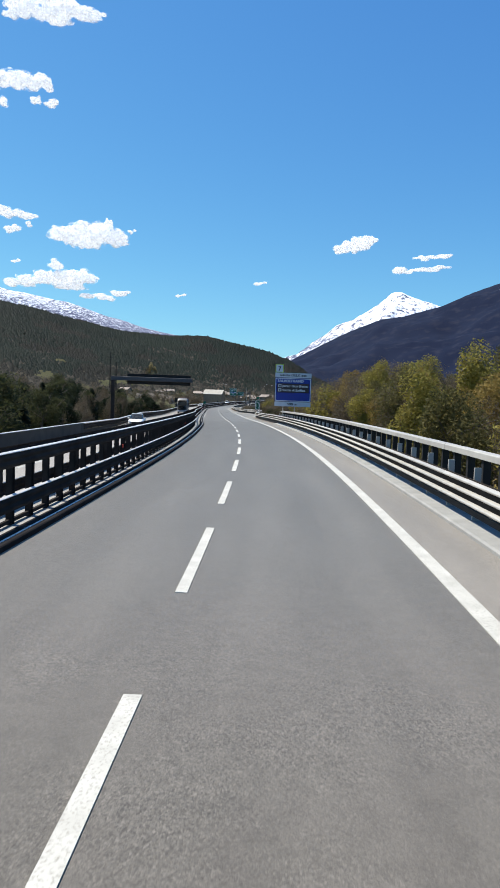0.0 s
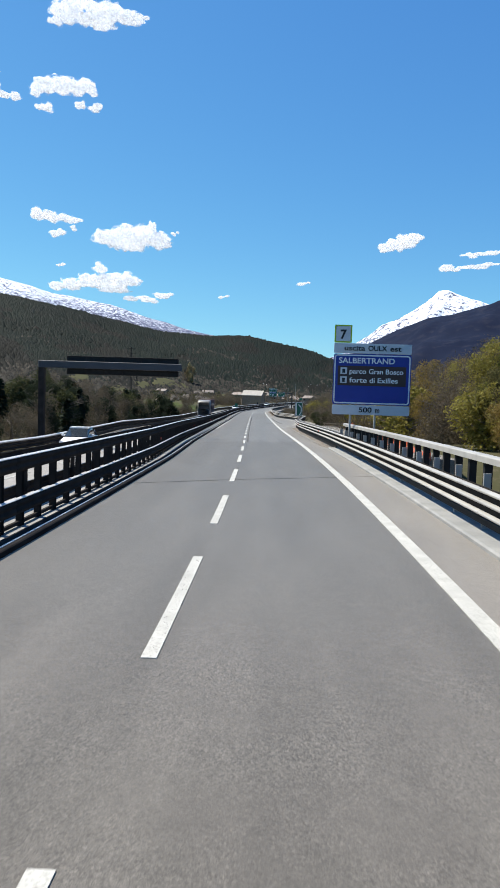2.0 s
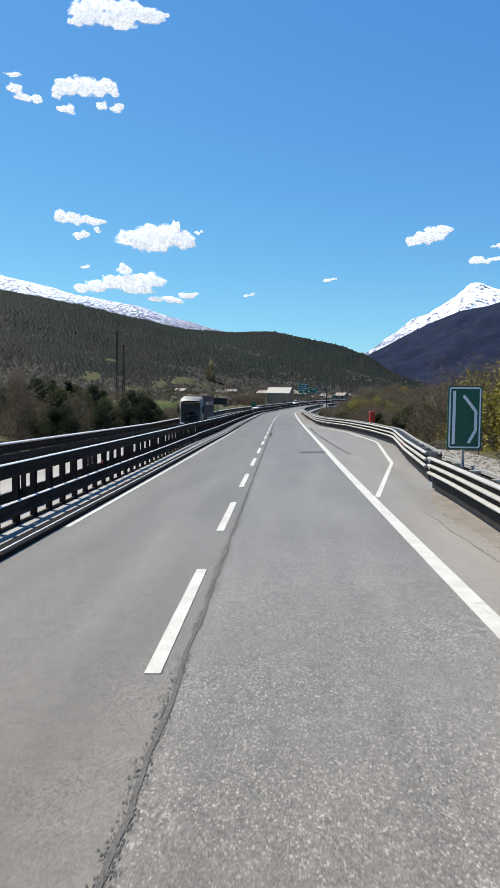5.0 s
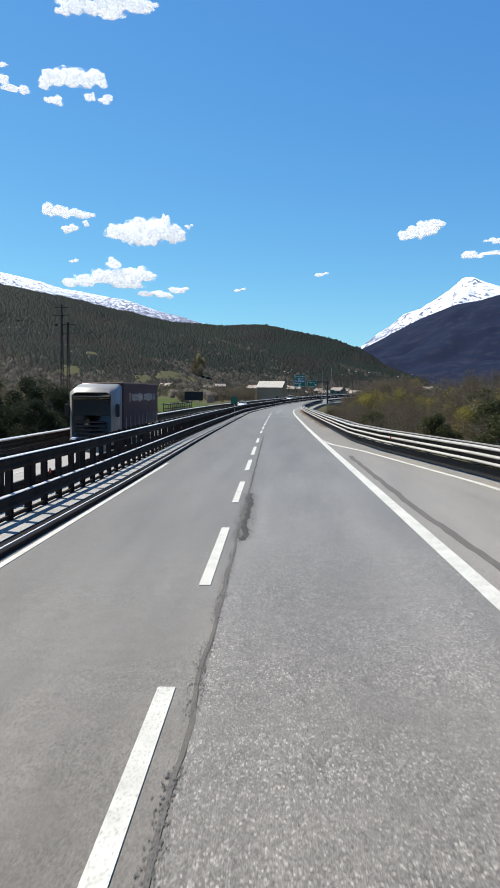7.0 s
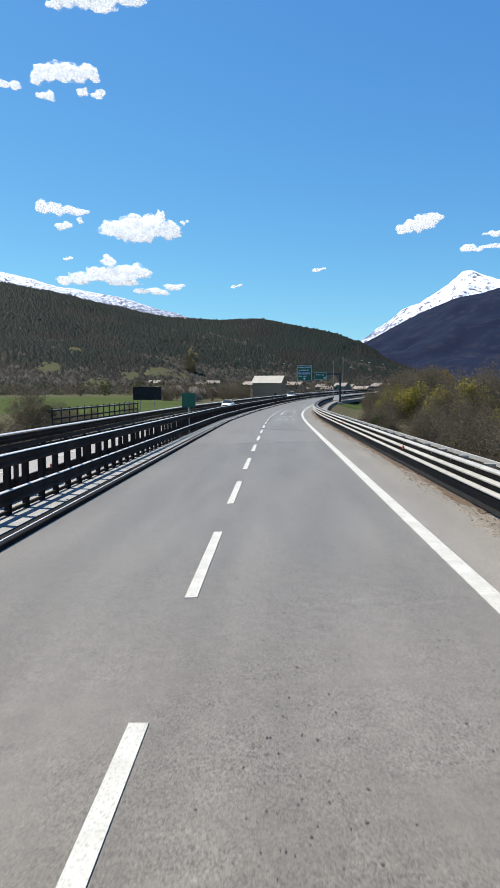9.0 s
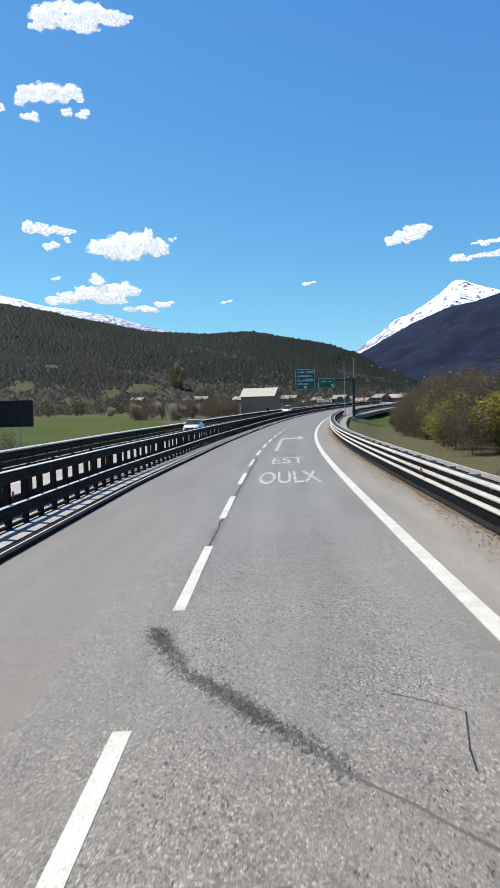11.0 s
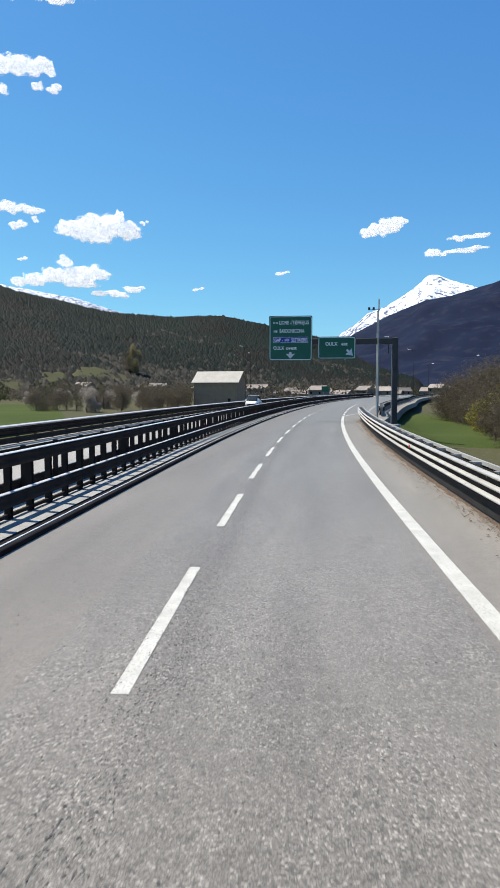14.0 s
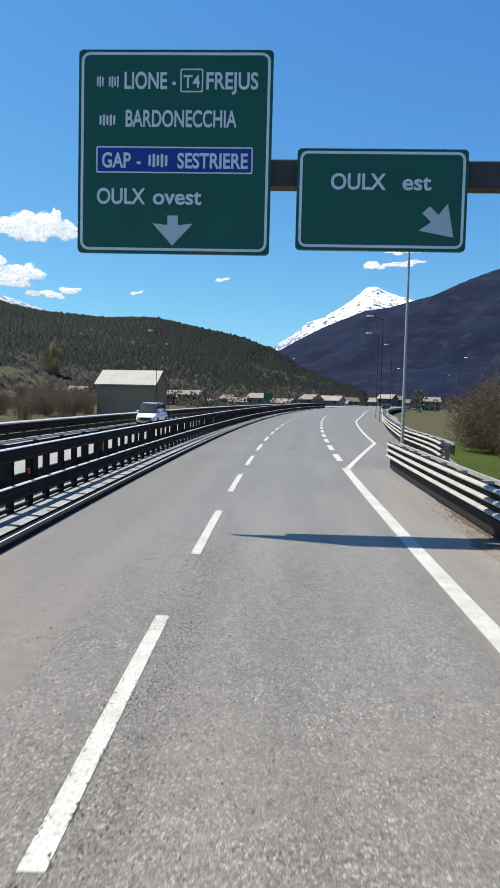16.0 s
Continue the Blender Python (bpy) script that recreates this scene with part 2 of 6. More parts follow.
# Near-black because the shade on the edge beam is put into its colour.
KERB_DARK = mat("shade_dark_edge_beam", (0.012, 0.011, 0.012), (0.026, 0.024, 0.024), 1.5, 0.95, 0.2, fine=35, spec=0.05)
KERB = mat("stained_kerb", (0.21, 0.208, 0.2), (0.31, 0.305, 0.29), 1.5, 0.95, 0.2, fine=35, spec=0.2)
ZINC = mat("galvanised_steel", (0.32, 0.304, 0.28), (0.416, 0.4, 0.368), 2.2, 0.5, 0.05, metal=0.1, fine=25, obj=0.08)
# Brighter zinc that stands in for sunlit upper edges on rails and kerb.
BRIGHT_EDGE = mat("bright_edge_zinc", (0.58, 0.57, 0.55), (0.72, 0.71, 0.69), 2.2, 0.4, 0.05, metal=0.1, fine=25)
RUST = mat("weathered_steel", (0.045, 0.037, 0.035), (0.08, 0.066, 0.06), 2.2, 0.65, 0.08, metal=0.1, fine=25, obj=0.1)
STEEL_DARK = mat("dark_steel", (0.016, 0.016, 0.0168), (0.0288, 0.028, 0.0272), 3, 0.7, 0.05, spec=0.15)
GRAVEL = mat("dusty_gravel", (0.178, 0.161, 0.134), (0.258, 0.237, 0.2), 0.8, 0.95, 0.6, fine=18, c3=(0.13, 0.115, 0.092))
GROUND = mat("dry_grassland", (0.07, 0.061, 0.034), (0.058, 0.062, 0.025), 0.035, 0.95, 0.6, fine=2.5, c3=(0.1, 0.085, 0.052), spec=0.1)
MEADOW = mat("green_meadow", (0.034, 0.053, 0.012), (0.06, 0.076, 0.02), 0.05, 0.9, 0.5, fine=3.0, c3=(0.062, 0.072, 0.018), spec=0.05)
BARK = mat("bark", (0.072, 0.056, 0.04), (0.128, 0.104, 0.08), 3, 0.95, 0.6, fine=20)
SIGN_BLUE = mat("blue_sheeting", (0.0048, 0.024, 0.24), (0.0064, 0.0288, 0.272), 1.5, 0.45, 0.0)
SIGN_GREEN = mat("green_sheeting", (0, 0.082, 0.045), (0.0016, 0.096, 0.053), 1.2, 0.45, 0.0)
SIGN_WHITE = mat("white_sheeting", (0.5, 0.53, 0.56), (0.6, 0.62, 0.64), 2, 0.5, 0.0)
SIGN_LETTER = mat("white_letters", (0.68, 0.72, 0.72), (0.78, 0.8, 0.8), 2, 0.5, 0.0)
SIGN_BROWN = mat("brown_sheeting", (0.04, 0.02, 0.016), (0.048, 0.024, 0.02), 2, 0.5, 0.0)
SIGN_LIME = mat("lime_border", (0.32, 0.48, 0.016), (0.36, 0.52, 0.024), 2, 0.5, 0.0)
SIGN_BLACK = mat("black_letters", (0.008, 0.008, 0.0096), (0.012, 0.012, 0.0144), 2, 0.5, 0.0)
RED = mat("red_plastic", (0.44, 0.024, 0.012), (0.52, 0.036, 0.016), 2, 0.5, 0.0)
ORANGE = mat("orange_net", (0.6, 0.096, 0.028), (0.68, 0.136, 0.04), 2, 0.8, 0.0)


# ---- building helpers ----
def mesh_of(name, verts, faces, uvs=None):
    me = bpy.data.meshes.new(name)
    me.from_pydata([tuple(v) for v in verts], [], faces)
    if uvs is not None:
        lay = me.uv_layers.new(name="UVMap")
        idx = np.empty(len(me.loops), dtype=np.int32)
        me.loops.foreach_get("vertex_index", idx)
        lay.data.foreach_set("uv", np.asarray(uvs, dtype=np.float32)[idx].ravel())
    me.update()
    return me


def part(name, me, material, parent=None, label="", m=None):
    """One mesh object; a bmesh is turned into a mesh first. m: its pose in the world, or under its parent where that stands at the origin."""
    if isinstance(me, bmesh.types.BMesh):
        bm, me = me, bpy.data.meshes.new(name)
        bm.to_mesh(me)
        bm.free()
    if material and not me.materials:
        me.materials.append(material)
    ob = new(name, me)
    if m is not None:
        ob.matrix_basis = m
    if parent is not None:
        ob.parent = parent
        q = parent.matrix_basis
        if parent.parent is not None:
            q = parent.parent.matrix_basis @ parent.matrix_parent_inverse @ q
        ob.matrix_parent_inverse = q.inverted()
    return tagged(ob, label=label)


def thing(name, m, label, category, group="", kind=""):
    ob = new(name)
    ob.empty_display_size = 0.2
    ob.matrix_basis = m
    return tagged(ob, label, category, group, kind)


def flat(me):
    for p in me.polygons:
        p.use_smooth = False
    return me


def rounded(me):
    me.polygons.foreach_set("use_smooth", [True] * len(me.polygons))
    return me


def sweep(name, prof, s0, s1, step=2.0, lat=None, hgt=None, closed=True):
    """A profile of (across, up) drawn along the road from s0 to s1."""
    n = max(1, math.ceil((s1 - s0) / step))
    verts, uvs = [], []
    for i in range(n + 1):
        s = s0 + (s1 - s0) * i / n
        a, b = (lat(s) if lat else 0.0), (hgt(s) if hgt else 0.0)
        for l, h in prof:
            verts.append(P(s, l + a, h + b))
            uvs.append((l + a, s))
    k = len(prof)
    faces = []
    for i in range(n):
        for j in range(k if closed else k - 1):
            q = (j + 1) % k
            faces.append((i * k + j, i * k + q, (i + 1) * k + q, (i + 1) * k + j))
    if closed:
        faces += [tuple(range(k - 1, -1, -1)), tuple(n * k + j for j in range(k))]
    return mesh_of(name, verts, faces, uvs)


def strip(name, s0, s1, l0, l1, h, step=2.0, lat=None):
    """A thin laid strip with its own edges."""
    return sweep(name, [(l0, h - 0.02), (l0, h), (l1, h), (l1, h - 0.02)][::-1], s0, s1, step, lat)


def box(bm, x, y, z, sx, sy, sz, bevel=0.0, m=None):
    """Adds a box with its middle at x, y, z."""
    r = bmesh.ops.create_cube(bm, size=1.0, matrix=(m or Matrix()) @ Matrix.Translation((x, y, z)) @ Matrix.Diagonal((sx, sy, sz, 1)))
    if bevel:
        es = list({e for v in r["verts"] for e in v.link_edges})
        bmesh.ops.bevel(bm, geom=es, offset=bevel, segments=1, affect="EDGES")
    return bm


def boxed(x, y, z, sx, sy, sz, bevel=0.0, m=None):
    return box(bmesh.new(), x, y, z, sx, sy, sz, bevel, m)


def tube(bm, a, b, r0, r1=None, sides=8):
    """Adds a tapered rod from a to b."""
    a, b = Vector(a), Vector(b)
    m = Matrix.Translation((a + b) / 2) @ (b - a).to_track_quat("Z", "Y").to_matrix().to_4x4()
    bmesh.ops.create_cone(bm, cap_ends=True, segments=sides, radius1=r0, radius2=r0 if r1 is None else r1, depth=(b - a).length, matrix=m)
    return bm


def rod(a, b, r0, r1=None, sides=8):
    return tube(bmesh.new(), a, b, r0, r1, sides)


def lettering(name, text, size, width, material, parent, m, label="", bold=0.0, tall=1.0):
    """Text in the built-in font as a mesh, its left end at m's origin, lying in m's x and y."""
    cu = bpy.data.curves.new(name, "FONT")
    cu.body, cu.size, cu.extrude, cu.offset = text, size, 0.004, bold
    tmp = bpy.data.objects.new(name, cu)
    scene.collection.objects.link(tmp)
    bpy.context.view_layer.update()
    me = bpy.data.meshes.new_from_object(tmp)
    bpy.data.objects.remove(tmp)
    xs = [v.co.x for v in me.vertices]
    k = width / (max(xs) - min(xs))
    x0 = min(xs)
    for v in me.vertices:
        v.co.x = (v.co.x - x0) * k
        v.co.y *= tall
    me.materials.clear()
    return part(name, me, material, parent, label, m)


def panel(w, h, r, d):
    """A board with rounded corners in x and z, d thick, its front at y = 0 facing -y, its lower left corner at the origin."""
    pts = []
    for cx, cz, a0 in ((w - r, r, -90), (w - r, h - r, 0), (r, h - r, 90), (r, r, 180)):
        for i in range(5):
            a = radians(a0 + 22.5 * i)
            pts.append((cx + r * math.cos(a), cz + r * math.sin(a)))
    k = len(pts)
    verts = [(x, 0, z) for x, z in pts] + [(x, d, z) for x, z in pts]
    faces = [tuple(range(k)), tuple(range(2 * k - 1, k - 1, -1))]
    faces += [(j, k + j, k + (j + 1) % k, (j + 1) % k) for j in range(k)]
    return mesh_of("panel", verts, faces)


# ---- ground ----
def build_ground():
    xs = list(np.arange(-60, 60.1, 1.5))
    d = 2.0
    while xs[-1] < 4600:
        d *= 1.13
        xs.append(xs[-1] + d)
        xs.insert(0, xs[0] - d)
    ys = list(np.arange(-120, 660, 5.0))
    d = 6.0
    while ys[-1] < 4700:
        d *= 1.15
        ys.append(ys[-1] + d)
    d = 6.0
    while ys[0] > -2500:
        d *= 1.3
        ys.insert(0, ys[0] - d)
    verts = [(x, y, ground_z(x, y)) for y in ys for x in xs]
    k = len(xs)
    faces = [(j * k + i, j * k + i + 1, (j + 1) * k + i + 1, (j + 1) * k + i) for j in range(len(ys) - 1) for i in range(k - 1)]
    tagged(part("ground", rounded(mesh_of("ground", verts, faces)), GROUND), "dry brownish grassland of the valley floor", "ground", kind="structure")


build_ground()


def meadow(name, x0, x1, y0, y1, label, shear=0.0):
    """A field that lies on the ground, with a wavering edge."""
    nx, ny = 26, 26
    verts, faces = [], []
    for j in range(ny + 1):
        for i in range(nx + 1):
            x, y = x0 + (x1 - x0) * i / nx, y0 + (y1 - y0) * j / ny
            x += noise.noise((y * 0.03, i * 0.1, 2)) * 5 - shear * (y - y0)
            y += noise.noise((x * 0.03, j * 0.1, 7)) * 6
            e = min(i, j, nx - i, ny - j)
            verts.append((x, y, ground_z(x, y) + (0.1 if e else -0.3)))
    k = nx + 1
    faces = [(j * k + i, j * k + i + 1, (j + 1) * k + i + 1, (j + 1) * k + i) for j in range(ny) for i in range(nx)]
    tagged(part(name, rounded(mesh_of(name, verts, faces)), MEADOW), label, "field", kind="structure")


meadow("field_1", -190, -32, 335, 545, "bright green spring meadow beside the motorway", 0.33)
meadow("field_2", -16, 2, 356, 440, "small green meadow below the motorway exit")
meadow("field_3", -330, -80, 640, 830, "pale green clearing at the foot of the hill")


# ---- carriageways ----
def right_edge(s):
    """Where the paved width ends on the right."""
    return float(np.interp(s, (118, 134, 145, 154, 165, 176, 183, 366, 392, 460, 760), (5.15, 6.6, 7.8, 7.7, 7.1, 5.7, 5.2, 5.2, 8.0, 12.5, 13.5)))


def left_edge(s):
    """Where the paved width ends at the median kerb."""
    return float(np.interp(s, (75, 90, 145, 165, 185, 260, 275, 300, 360), (-2.86, -3.12, -3.38, -3.25, -3.4, -3.5, -3.22, -3.05, -2.92)))


def kerb_shift(s):
    return left_edge(s) + 3.36


def rail_shift(s):
    """The median guardrails stand a little closer to the kerb on the viaduct."""
    return kerb_shift(s) + float(np.interp(s, (75, 98), (0.2, 0.0)))


def median_level(s):
    """The median's surface against the road."""
    return float(np.interp(s, (98, 150), (-0.165, 0.0)))


def rail_level(s):
    """The median guardrails' feet; the taller make on the viaduct ends level with the next."""
    return float(np.interp(s, (98, 150), (-0.165, -0.09))) if s < 149.99 else 0.0


def joint_at(l):
    """Where the slanting joint after the viaduct crosses the road."""
    return 90.05 + (l - 0.22) * (0.419 if l < 0.22 else 0.19)


def deck(name, s0, s1, left_fn, right_fn, drop, material, label):
    n = int((s1 - s0) / 2)
    verts, uvs, faces = [], [], []
    for i in range(n + 1):
        s = s0 + (s1 - s0) * i / n
        r, left = right_fn(s), left_fn(s)
        row = [left, left + 0.001] + [left + (r - left) * t for t in (0.2, 0.4, 0.6, 0.8)] + [r, r + 0.001]
        for j, l in enumerate(row):
            verts.append(P(joint_at(l) if s == 90 and name != "road_opposite" else s, l, -drop(s) - (0.5 if j in (0, len(row) - 1) else 0)))
            uvs.append((l, s))
    k = 8
    faces = [(i * k + j, i * k + j + 1, (i + 1) * k + j + 1, (i + 1) * k + j) for i in range(n) for j in range(k - 1)]
    faces += [(i * k, (i + 1) * k, (i + 1) * k + k - 1, i * k + k - 1) for i in range(n)]
    return tagged(part(name, mesh_of(name, verts, faces, uvs), material), label, "road", kind="structure")


deck("road", -40, 90, left_edge, right_edge, lambda s: 0.0, ASPHALT, "sunlit grey asphalt carriageway of a motorway")
deck("road_middle", 90, 228, left_edge, right_edge, lambda s: 0.0, ASPHALT_WORN, "worn sunlit asphalt carriageway of a motorway")
deck("road_far", 228, 740, left_edge, right_edge, lambda s: 0.0, ASPHALT_PALE, "paler sunlit asphalt carriageway of a motorway")
deck("road_opposite", -40, 740, lambda s: -12.9, lambda s: -5.75, opp_drop, ASPHALT_OPPOSITE, "bleached pale asphalt carriageway for oncoming traffic")
tagged(part("median", sweep("median", [(-5.9, -0.6), (-3.74, -0.6), (-3.74, 0.06), (-5.7, 0.06), (-5.9, 0.0)], -40, 740, lat=lambda s: kerb_shift(s) * 0.999, hgt=median_level), MEDIAN),
       "pale concrete strip between the two carriageways", "median", kind="structure")
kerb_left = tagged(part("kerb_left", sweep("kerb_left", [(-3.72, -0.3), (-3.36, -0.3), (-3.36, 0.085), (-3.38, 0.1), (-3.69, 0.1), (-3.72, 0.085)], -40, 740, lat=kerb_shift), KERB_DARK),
                   "low edge beam beneath the median guardrail, shade in its dark colour", "kerb", kind="structure")
# Thin bright strip painted in for the sunlit top of the beam.
part("lip", sweep("lip", [(-3.5, 0.099), (-3.466, 0.099), (-3.47, 0.108), (-3.495, 0.112)], -40, 740, lat=kerb_shift), BRIGHT_EDGE, kerb_left, "bright lip for the beam's sunlit top")
tagged(part("verge", sweep("verge", [(0.0, -0.5), (1.9, -0.9), (1.7, -0.12), (0.9, -0.02), (0.0, 0.012)], -40, 740, lat=right_edge), GRAVEL),
       "dusty gravel verge beside the paved shoulder", "verge", kind="structure")
tagged(part("bridge_kerb", sweep("bridge_kerb", [(4.72, 0.0), (4.72, 0.06), (4.76, 0.09), (5.75, 0.1), (5.75, -0.6), (5.2, -0.6), (5.2, -0.1)][::-1], -40, 84), KERB),
       "weathered concrete edge beam of the viaduct", "kerb", kind="structure")
tagged(part("verge_opposite", sweep("verge_opposite", [(-14.6, -1.2), (-12.9, -1.2), (-12.9, 0.02), (-13.6, 0.0)], -40, 740, hgt=lambda s: -opp_drop(s)), GRAVEL),
       "dusty gravel verge beside the opposite carriageway", "verge", kind="structure")


def dust_strip(s0, s1):
    """Sand and leaf litter gathered under the guardrail, thinning out raggedly."""
    verts, faces = [], []
    n = int((s1 - s0) / 0.4)
    for i in range(n + 1):
        s = s0 + (s1 - s0) * i / n
        edge = right_edge(s) - 0.28 - 0.45 * abs(noise.noise((s * 0.12, 3, 1))) - 0.3 * abs(noise.noise((s * 0.9, 7, 2)))
        verts += [P(s, edge, 0.004), P(s, edge + 0.12, 0.012), P(s, right_edge(s) + 0.3, 0.03)]
    faces = [(3 * i + j, 3 * i + j + 1, 3 * i + j + 4, 3 * i + j + 3) for i in range(n) for j in (0, 1)]
    tagged(part("roadside_dust", mesh_of("roadside_dust", verts, faces), DUST), "brown sand and leaf litter gathered under the guardrail", "dust", kind="structure")


dust_strip(84, 124)
dust_strip(204, 380)


def leaf_strip(s0, s1):
    """Dark fallen leaves packed in a ragged drift round the guardrail's feet."""
    verts, n = [], int((s1 - s0) / 0.25)
    for i in range(n + 1):
        s = s0 + (s1 - s0) * i / n
        edge = right_edge(s) - 0.16 - 0.3 * abs(noise.noise((s * 0.3, 5, 4))) - 0.22 * abs(noise.noise((s * 1.3, 2, 6)))
        verts += [P(s, edge, 0.014), P(s, edge + 0.1, 0.03 + 0.02 * noise.noise((s * 2.1, 1, 1))), P(s, right_edge(s) + 0.4, 0.06 + 0.04 * noise.noise((s * 1.7, 3, 1)))]
    faces = [(3 * i + j, 3 * i + j + 1, 3 * i + j + 4, 3 * i + j + 3) for i in range(n) for j in (0, 1)]
    tagged(part("leaf_drift", mesh_of("leaf_drift", verts, faces), LEAF_LITTER), "dark brown drift of fallen leaves round the guardrail posts", "leaves", kind="stuff")


LEAF_LITTER = mat("fallen_leaves", (0.05, 0.034, 0.023), (0.11, 0.076, 0.05), 9, 0.95, 0.8, fine=45, c3=(0.155, 0.098, 0.06))
leaf_strip(206, 376)


def litter(s0, s1, n, seed, most):
    """Small stones and dry leaves in the dust."""
    r = random.Random(seed)
    verts, faces = [], []
    for _ in range(n):
        s = r.uniform(s0, s1)
        c = Vector(P(s, right_edge(s) - 0.05 - abs(r.gauss(0, 0.28)), 0.03))
        q = r.uniform(0.006, most)
        k = len(verts)
        for dx, dy, dz in ((-1, -0.6, 0), (1, -0.8, 0), (0.8, 1, 0), (-0.9, 0.8, 0), (0.1, 0, 0.9)):
            verts.append(c + Vector((dx * r.uniform(0.6, 1.2), dy * r.uniform(0.6, 1.2), dz * r.uniform(0.4, 1.1))) * q)
        faces += [(k, k + 1, k + 4), (k + 1, k + 2, k + 4), (k + 2, k + 3, k + 4), (k + 3, k, k + 4)]
    tagged(part("stones", mesh_of("stones", verts, faces), LITTER), "small stones and dry litter along the shoulder", "stones", kind="stuff")


litter(84, 124, 900, 1, 0.014)
litter(200, 376, 9000, 2, 0.026)
# relaid lane, mends and sealed seams
def relaid_lane(s1, l0, l1, h):
    """The slow lane's coarser top layer, which begins along the slanting joint."""
    n = 48
    rows = [[(joint_at(l) + (s1 - joint_at(l)) * i / n, l) for l in (l0, (l0 + l1) / 2, l1)] for i in range(n + 1)]
    verts = [P(s, l, h) for row in rows for s, l in row] + [P(s, l, -0.02) for row in rows for s, l in row]
    uvs = [(l, s) for row in rows for s, l in row] * 2
    k = 3 * (n + 1)
    faces = [(3 * i + j, 3 * i + j + 1, 3 * i + j + 4, 3 * i + j + 3) for i in range(n) for j in (0, 1)]
    faces += [(3 * i, 3 * i + 3, k + 3 * i + 3, k + 3 * i) for i in range(n)] + [(3 * i + 5, 3 * i + 2, k + 3 * i + 2, k + 3 * i + 5) for i in range(n)]
    tagged(part("relaid_lane", mesh_of("relaid_lane", verts, faces, uvs), ASPHALT_ROUGH), "coarser relaid asphalt of the slow lane", "road", kind="structure")


relaid_lane(187.0, 0.3, 3.42, 0.005)
tagged(part("relaid_lane_far", strip("relaid_lane_far", 228.0, 480.0, -0.9, 3.3, 0.005, 4), ASPHALT_PALE_ROUGH), "coarse pebbly asphalt of the slow lane", "road", kind="structure")
tagged(part("asphalt_patch", strip("asphalt_patch", 139.0, 140.45, 2.12, 3.4, 0.009, 1), ASPHALT_DARK), "dark square patch of fresh asphalt", "patch", kind="structure")


tagged(part("shoulder", strip("shoulder", -40, 84, 3.62, 4.72, 0.004, 4), SHOULDER), "dusty paved shoulder of the viaduct", "road", kind="structure")


def shoulder(s0, s1, label):
    """The dusty paved strip outside the edge line, out to the end of the paving."""
    n = int((s1 - s0) / 2)
    verts, uvs = [], []
    for i in range(n + 1):
        s = s0 + (s1 - s0) * i / n
        r = right_edge(s) - 0.03
        for l, h in ((3.62, -0.01), (3.62, 0.0035), (r, 0.0035), (r, -0.01)):
            verts.append(P(s, l, h))
            uvs.append((l, s))
    faces = [(4 * i + j, 4 * i + j + 1, 4 * i + j + 5, 4 * i + j + 4) for i in range(n) for j in range(3)]
    tagged(part("shoulder", mesh_of("shoulder", verts, faces, uvs), SHOULDER), label, "road", kind="structure")


shoulder(84, 376, "dusty paved shoulder and lay-by")


def seam(label, pts, width, wob, name="sealed_seam", material=None):
    """A wavering sealed crack along points of (s, l)."""
    verts, faces = [], []
    row = []
    for (sa, la), (sb, lb) in zip(pts, pts[1:]):
        n = max(2, int(math.hypot(sb - sa, lb - la) / 0.25))
        row += [(sa + (sb - sa) * i / n, la + (lb - la) * i / n, lb - la, sb - sa) for i in range(n)]
    row.append((*pts[-1], pts[-1][1] - pts[-2][1], pts[-1][0] - pts[-2][0]))
    for i, (s, l, dl, ds) in enumerate(row):
        q = math.hypot(dl, ds)
        ns, nl = -dl / q, ds / q
        o = noise.noise((i * 0.21, pts[0][0], 3)) * wob + noise.noise((i * 0.7, pts[0][0], 9)) * wob * 0.5
        w = width * (0.55 + 0.6 * abs(noise.noise((i * 0.33, pts[0][0], 5))))
        for k in (-1, 1):
            verts.append(P(s + ns * (o + k * w), l + nl * (o + k * w), 0.0072))
    faces = [(2 * i, 2 * i + 1, 2 * i + 3, 2 * i + 2) for i in range(len(row) - 1)]
    tagged(part(name, mesh_of(name, verts, faces), material or SEALANT), label, "road seam", kind="structure")


seam("dark sealed seam along the lane line", [(90, 0.22), (102, 0.24), (120, 0.26), (150, 0.26), (187, 0.27), (190.3, 0.22)], 0.03, 0.04, material=WORN_STRIP)
seam("ragged tarry seam in the asphalt", [(157, 0.36), (163, 0.34)], 0.09, 0.1)
seam("sealed joint across the slow lane", [(90.05, 0.22), (90.6, 3.1), (90.9, 4.8)], 0.022, 0.035)
seam("sealed joint across the fast lane", [(88.7, -3.0), (90.05, 0.22)], 0.05, 0.06, material=WORN_STRIP)
seam("sealed joint across the fast lane", [(190.4, -1.5), (190.3, 0.25)], 0.03, 0.03)
seam("sealed joint across the slow lane", [(186.5, 0.25), (186.8, 2.3), (186.9, 3.3)], 0.018, 0.04)
seam("thin crack across the slow lane", [(146.4, 0.3), (146.6, 5.2)], 0.012, 0.03)
seam("crack slanting over the slow lane", [(243.9, -0.2), (242.5, 0.36), (241.3, 1.23), (240.7, 1.6), (239.8, 2.35), (239.4, 2.9)], 0.026, 0.1, material=WORN_STRIP)
seam("branching crack in the slow lane", [(241.9, 2.1), (241.5, 2.62), (240.6, 2.45)], 0.012, 0.07)
seam("crack along the lane line", [(246, -0.02), (254, 0.05), (263.7, 0.13), (271, 0.13)], 0.018, 0.06)
seam("thin crack across the slow lane", [(273.8, 1.4), (274.05, 2.4), (274.2, 3.2)], 0.0098, 0.05)
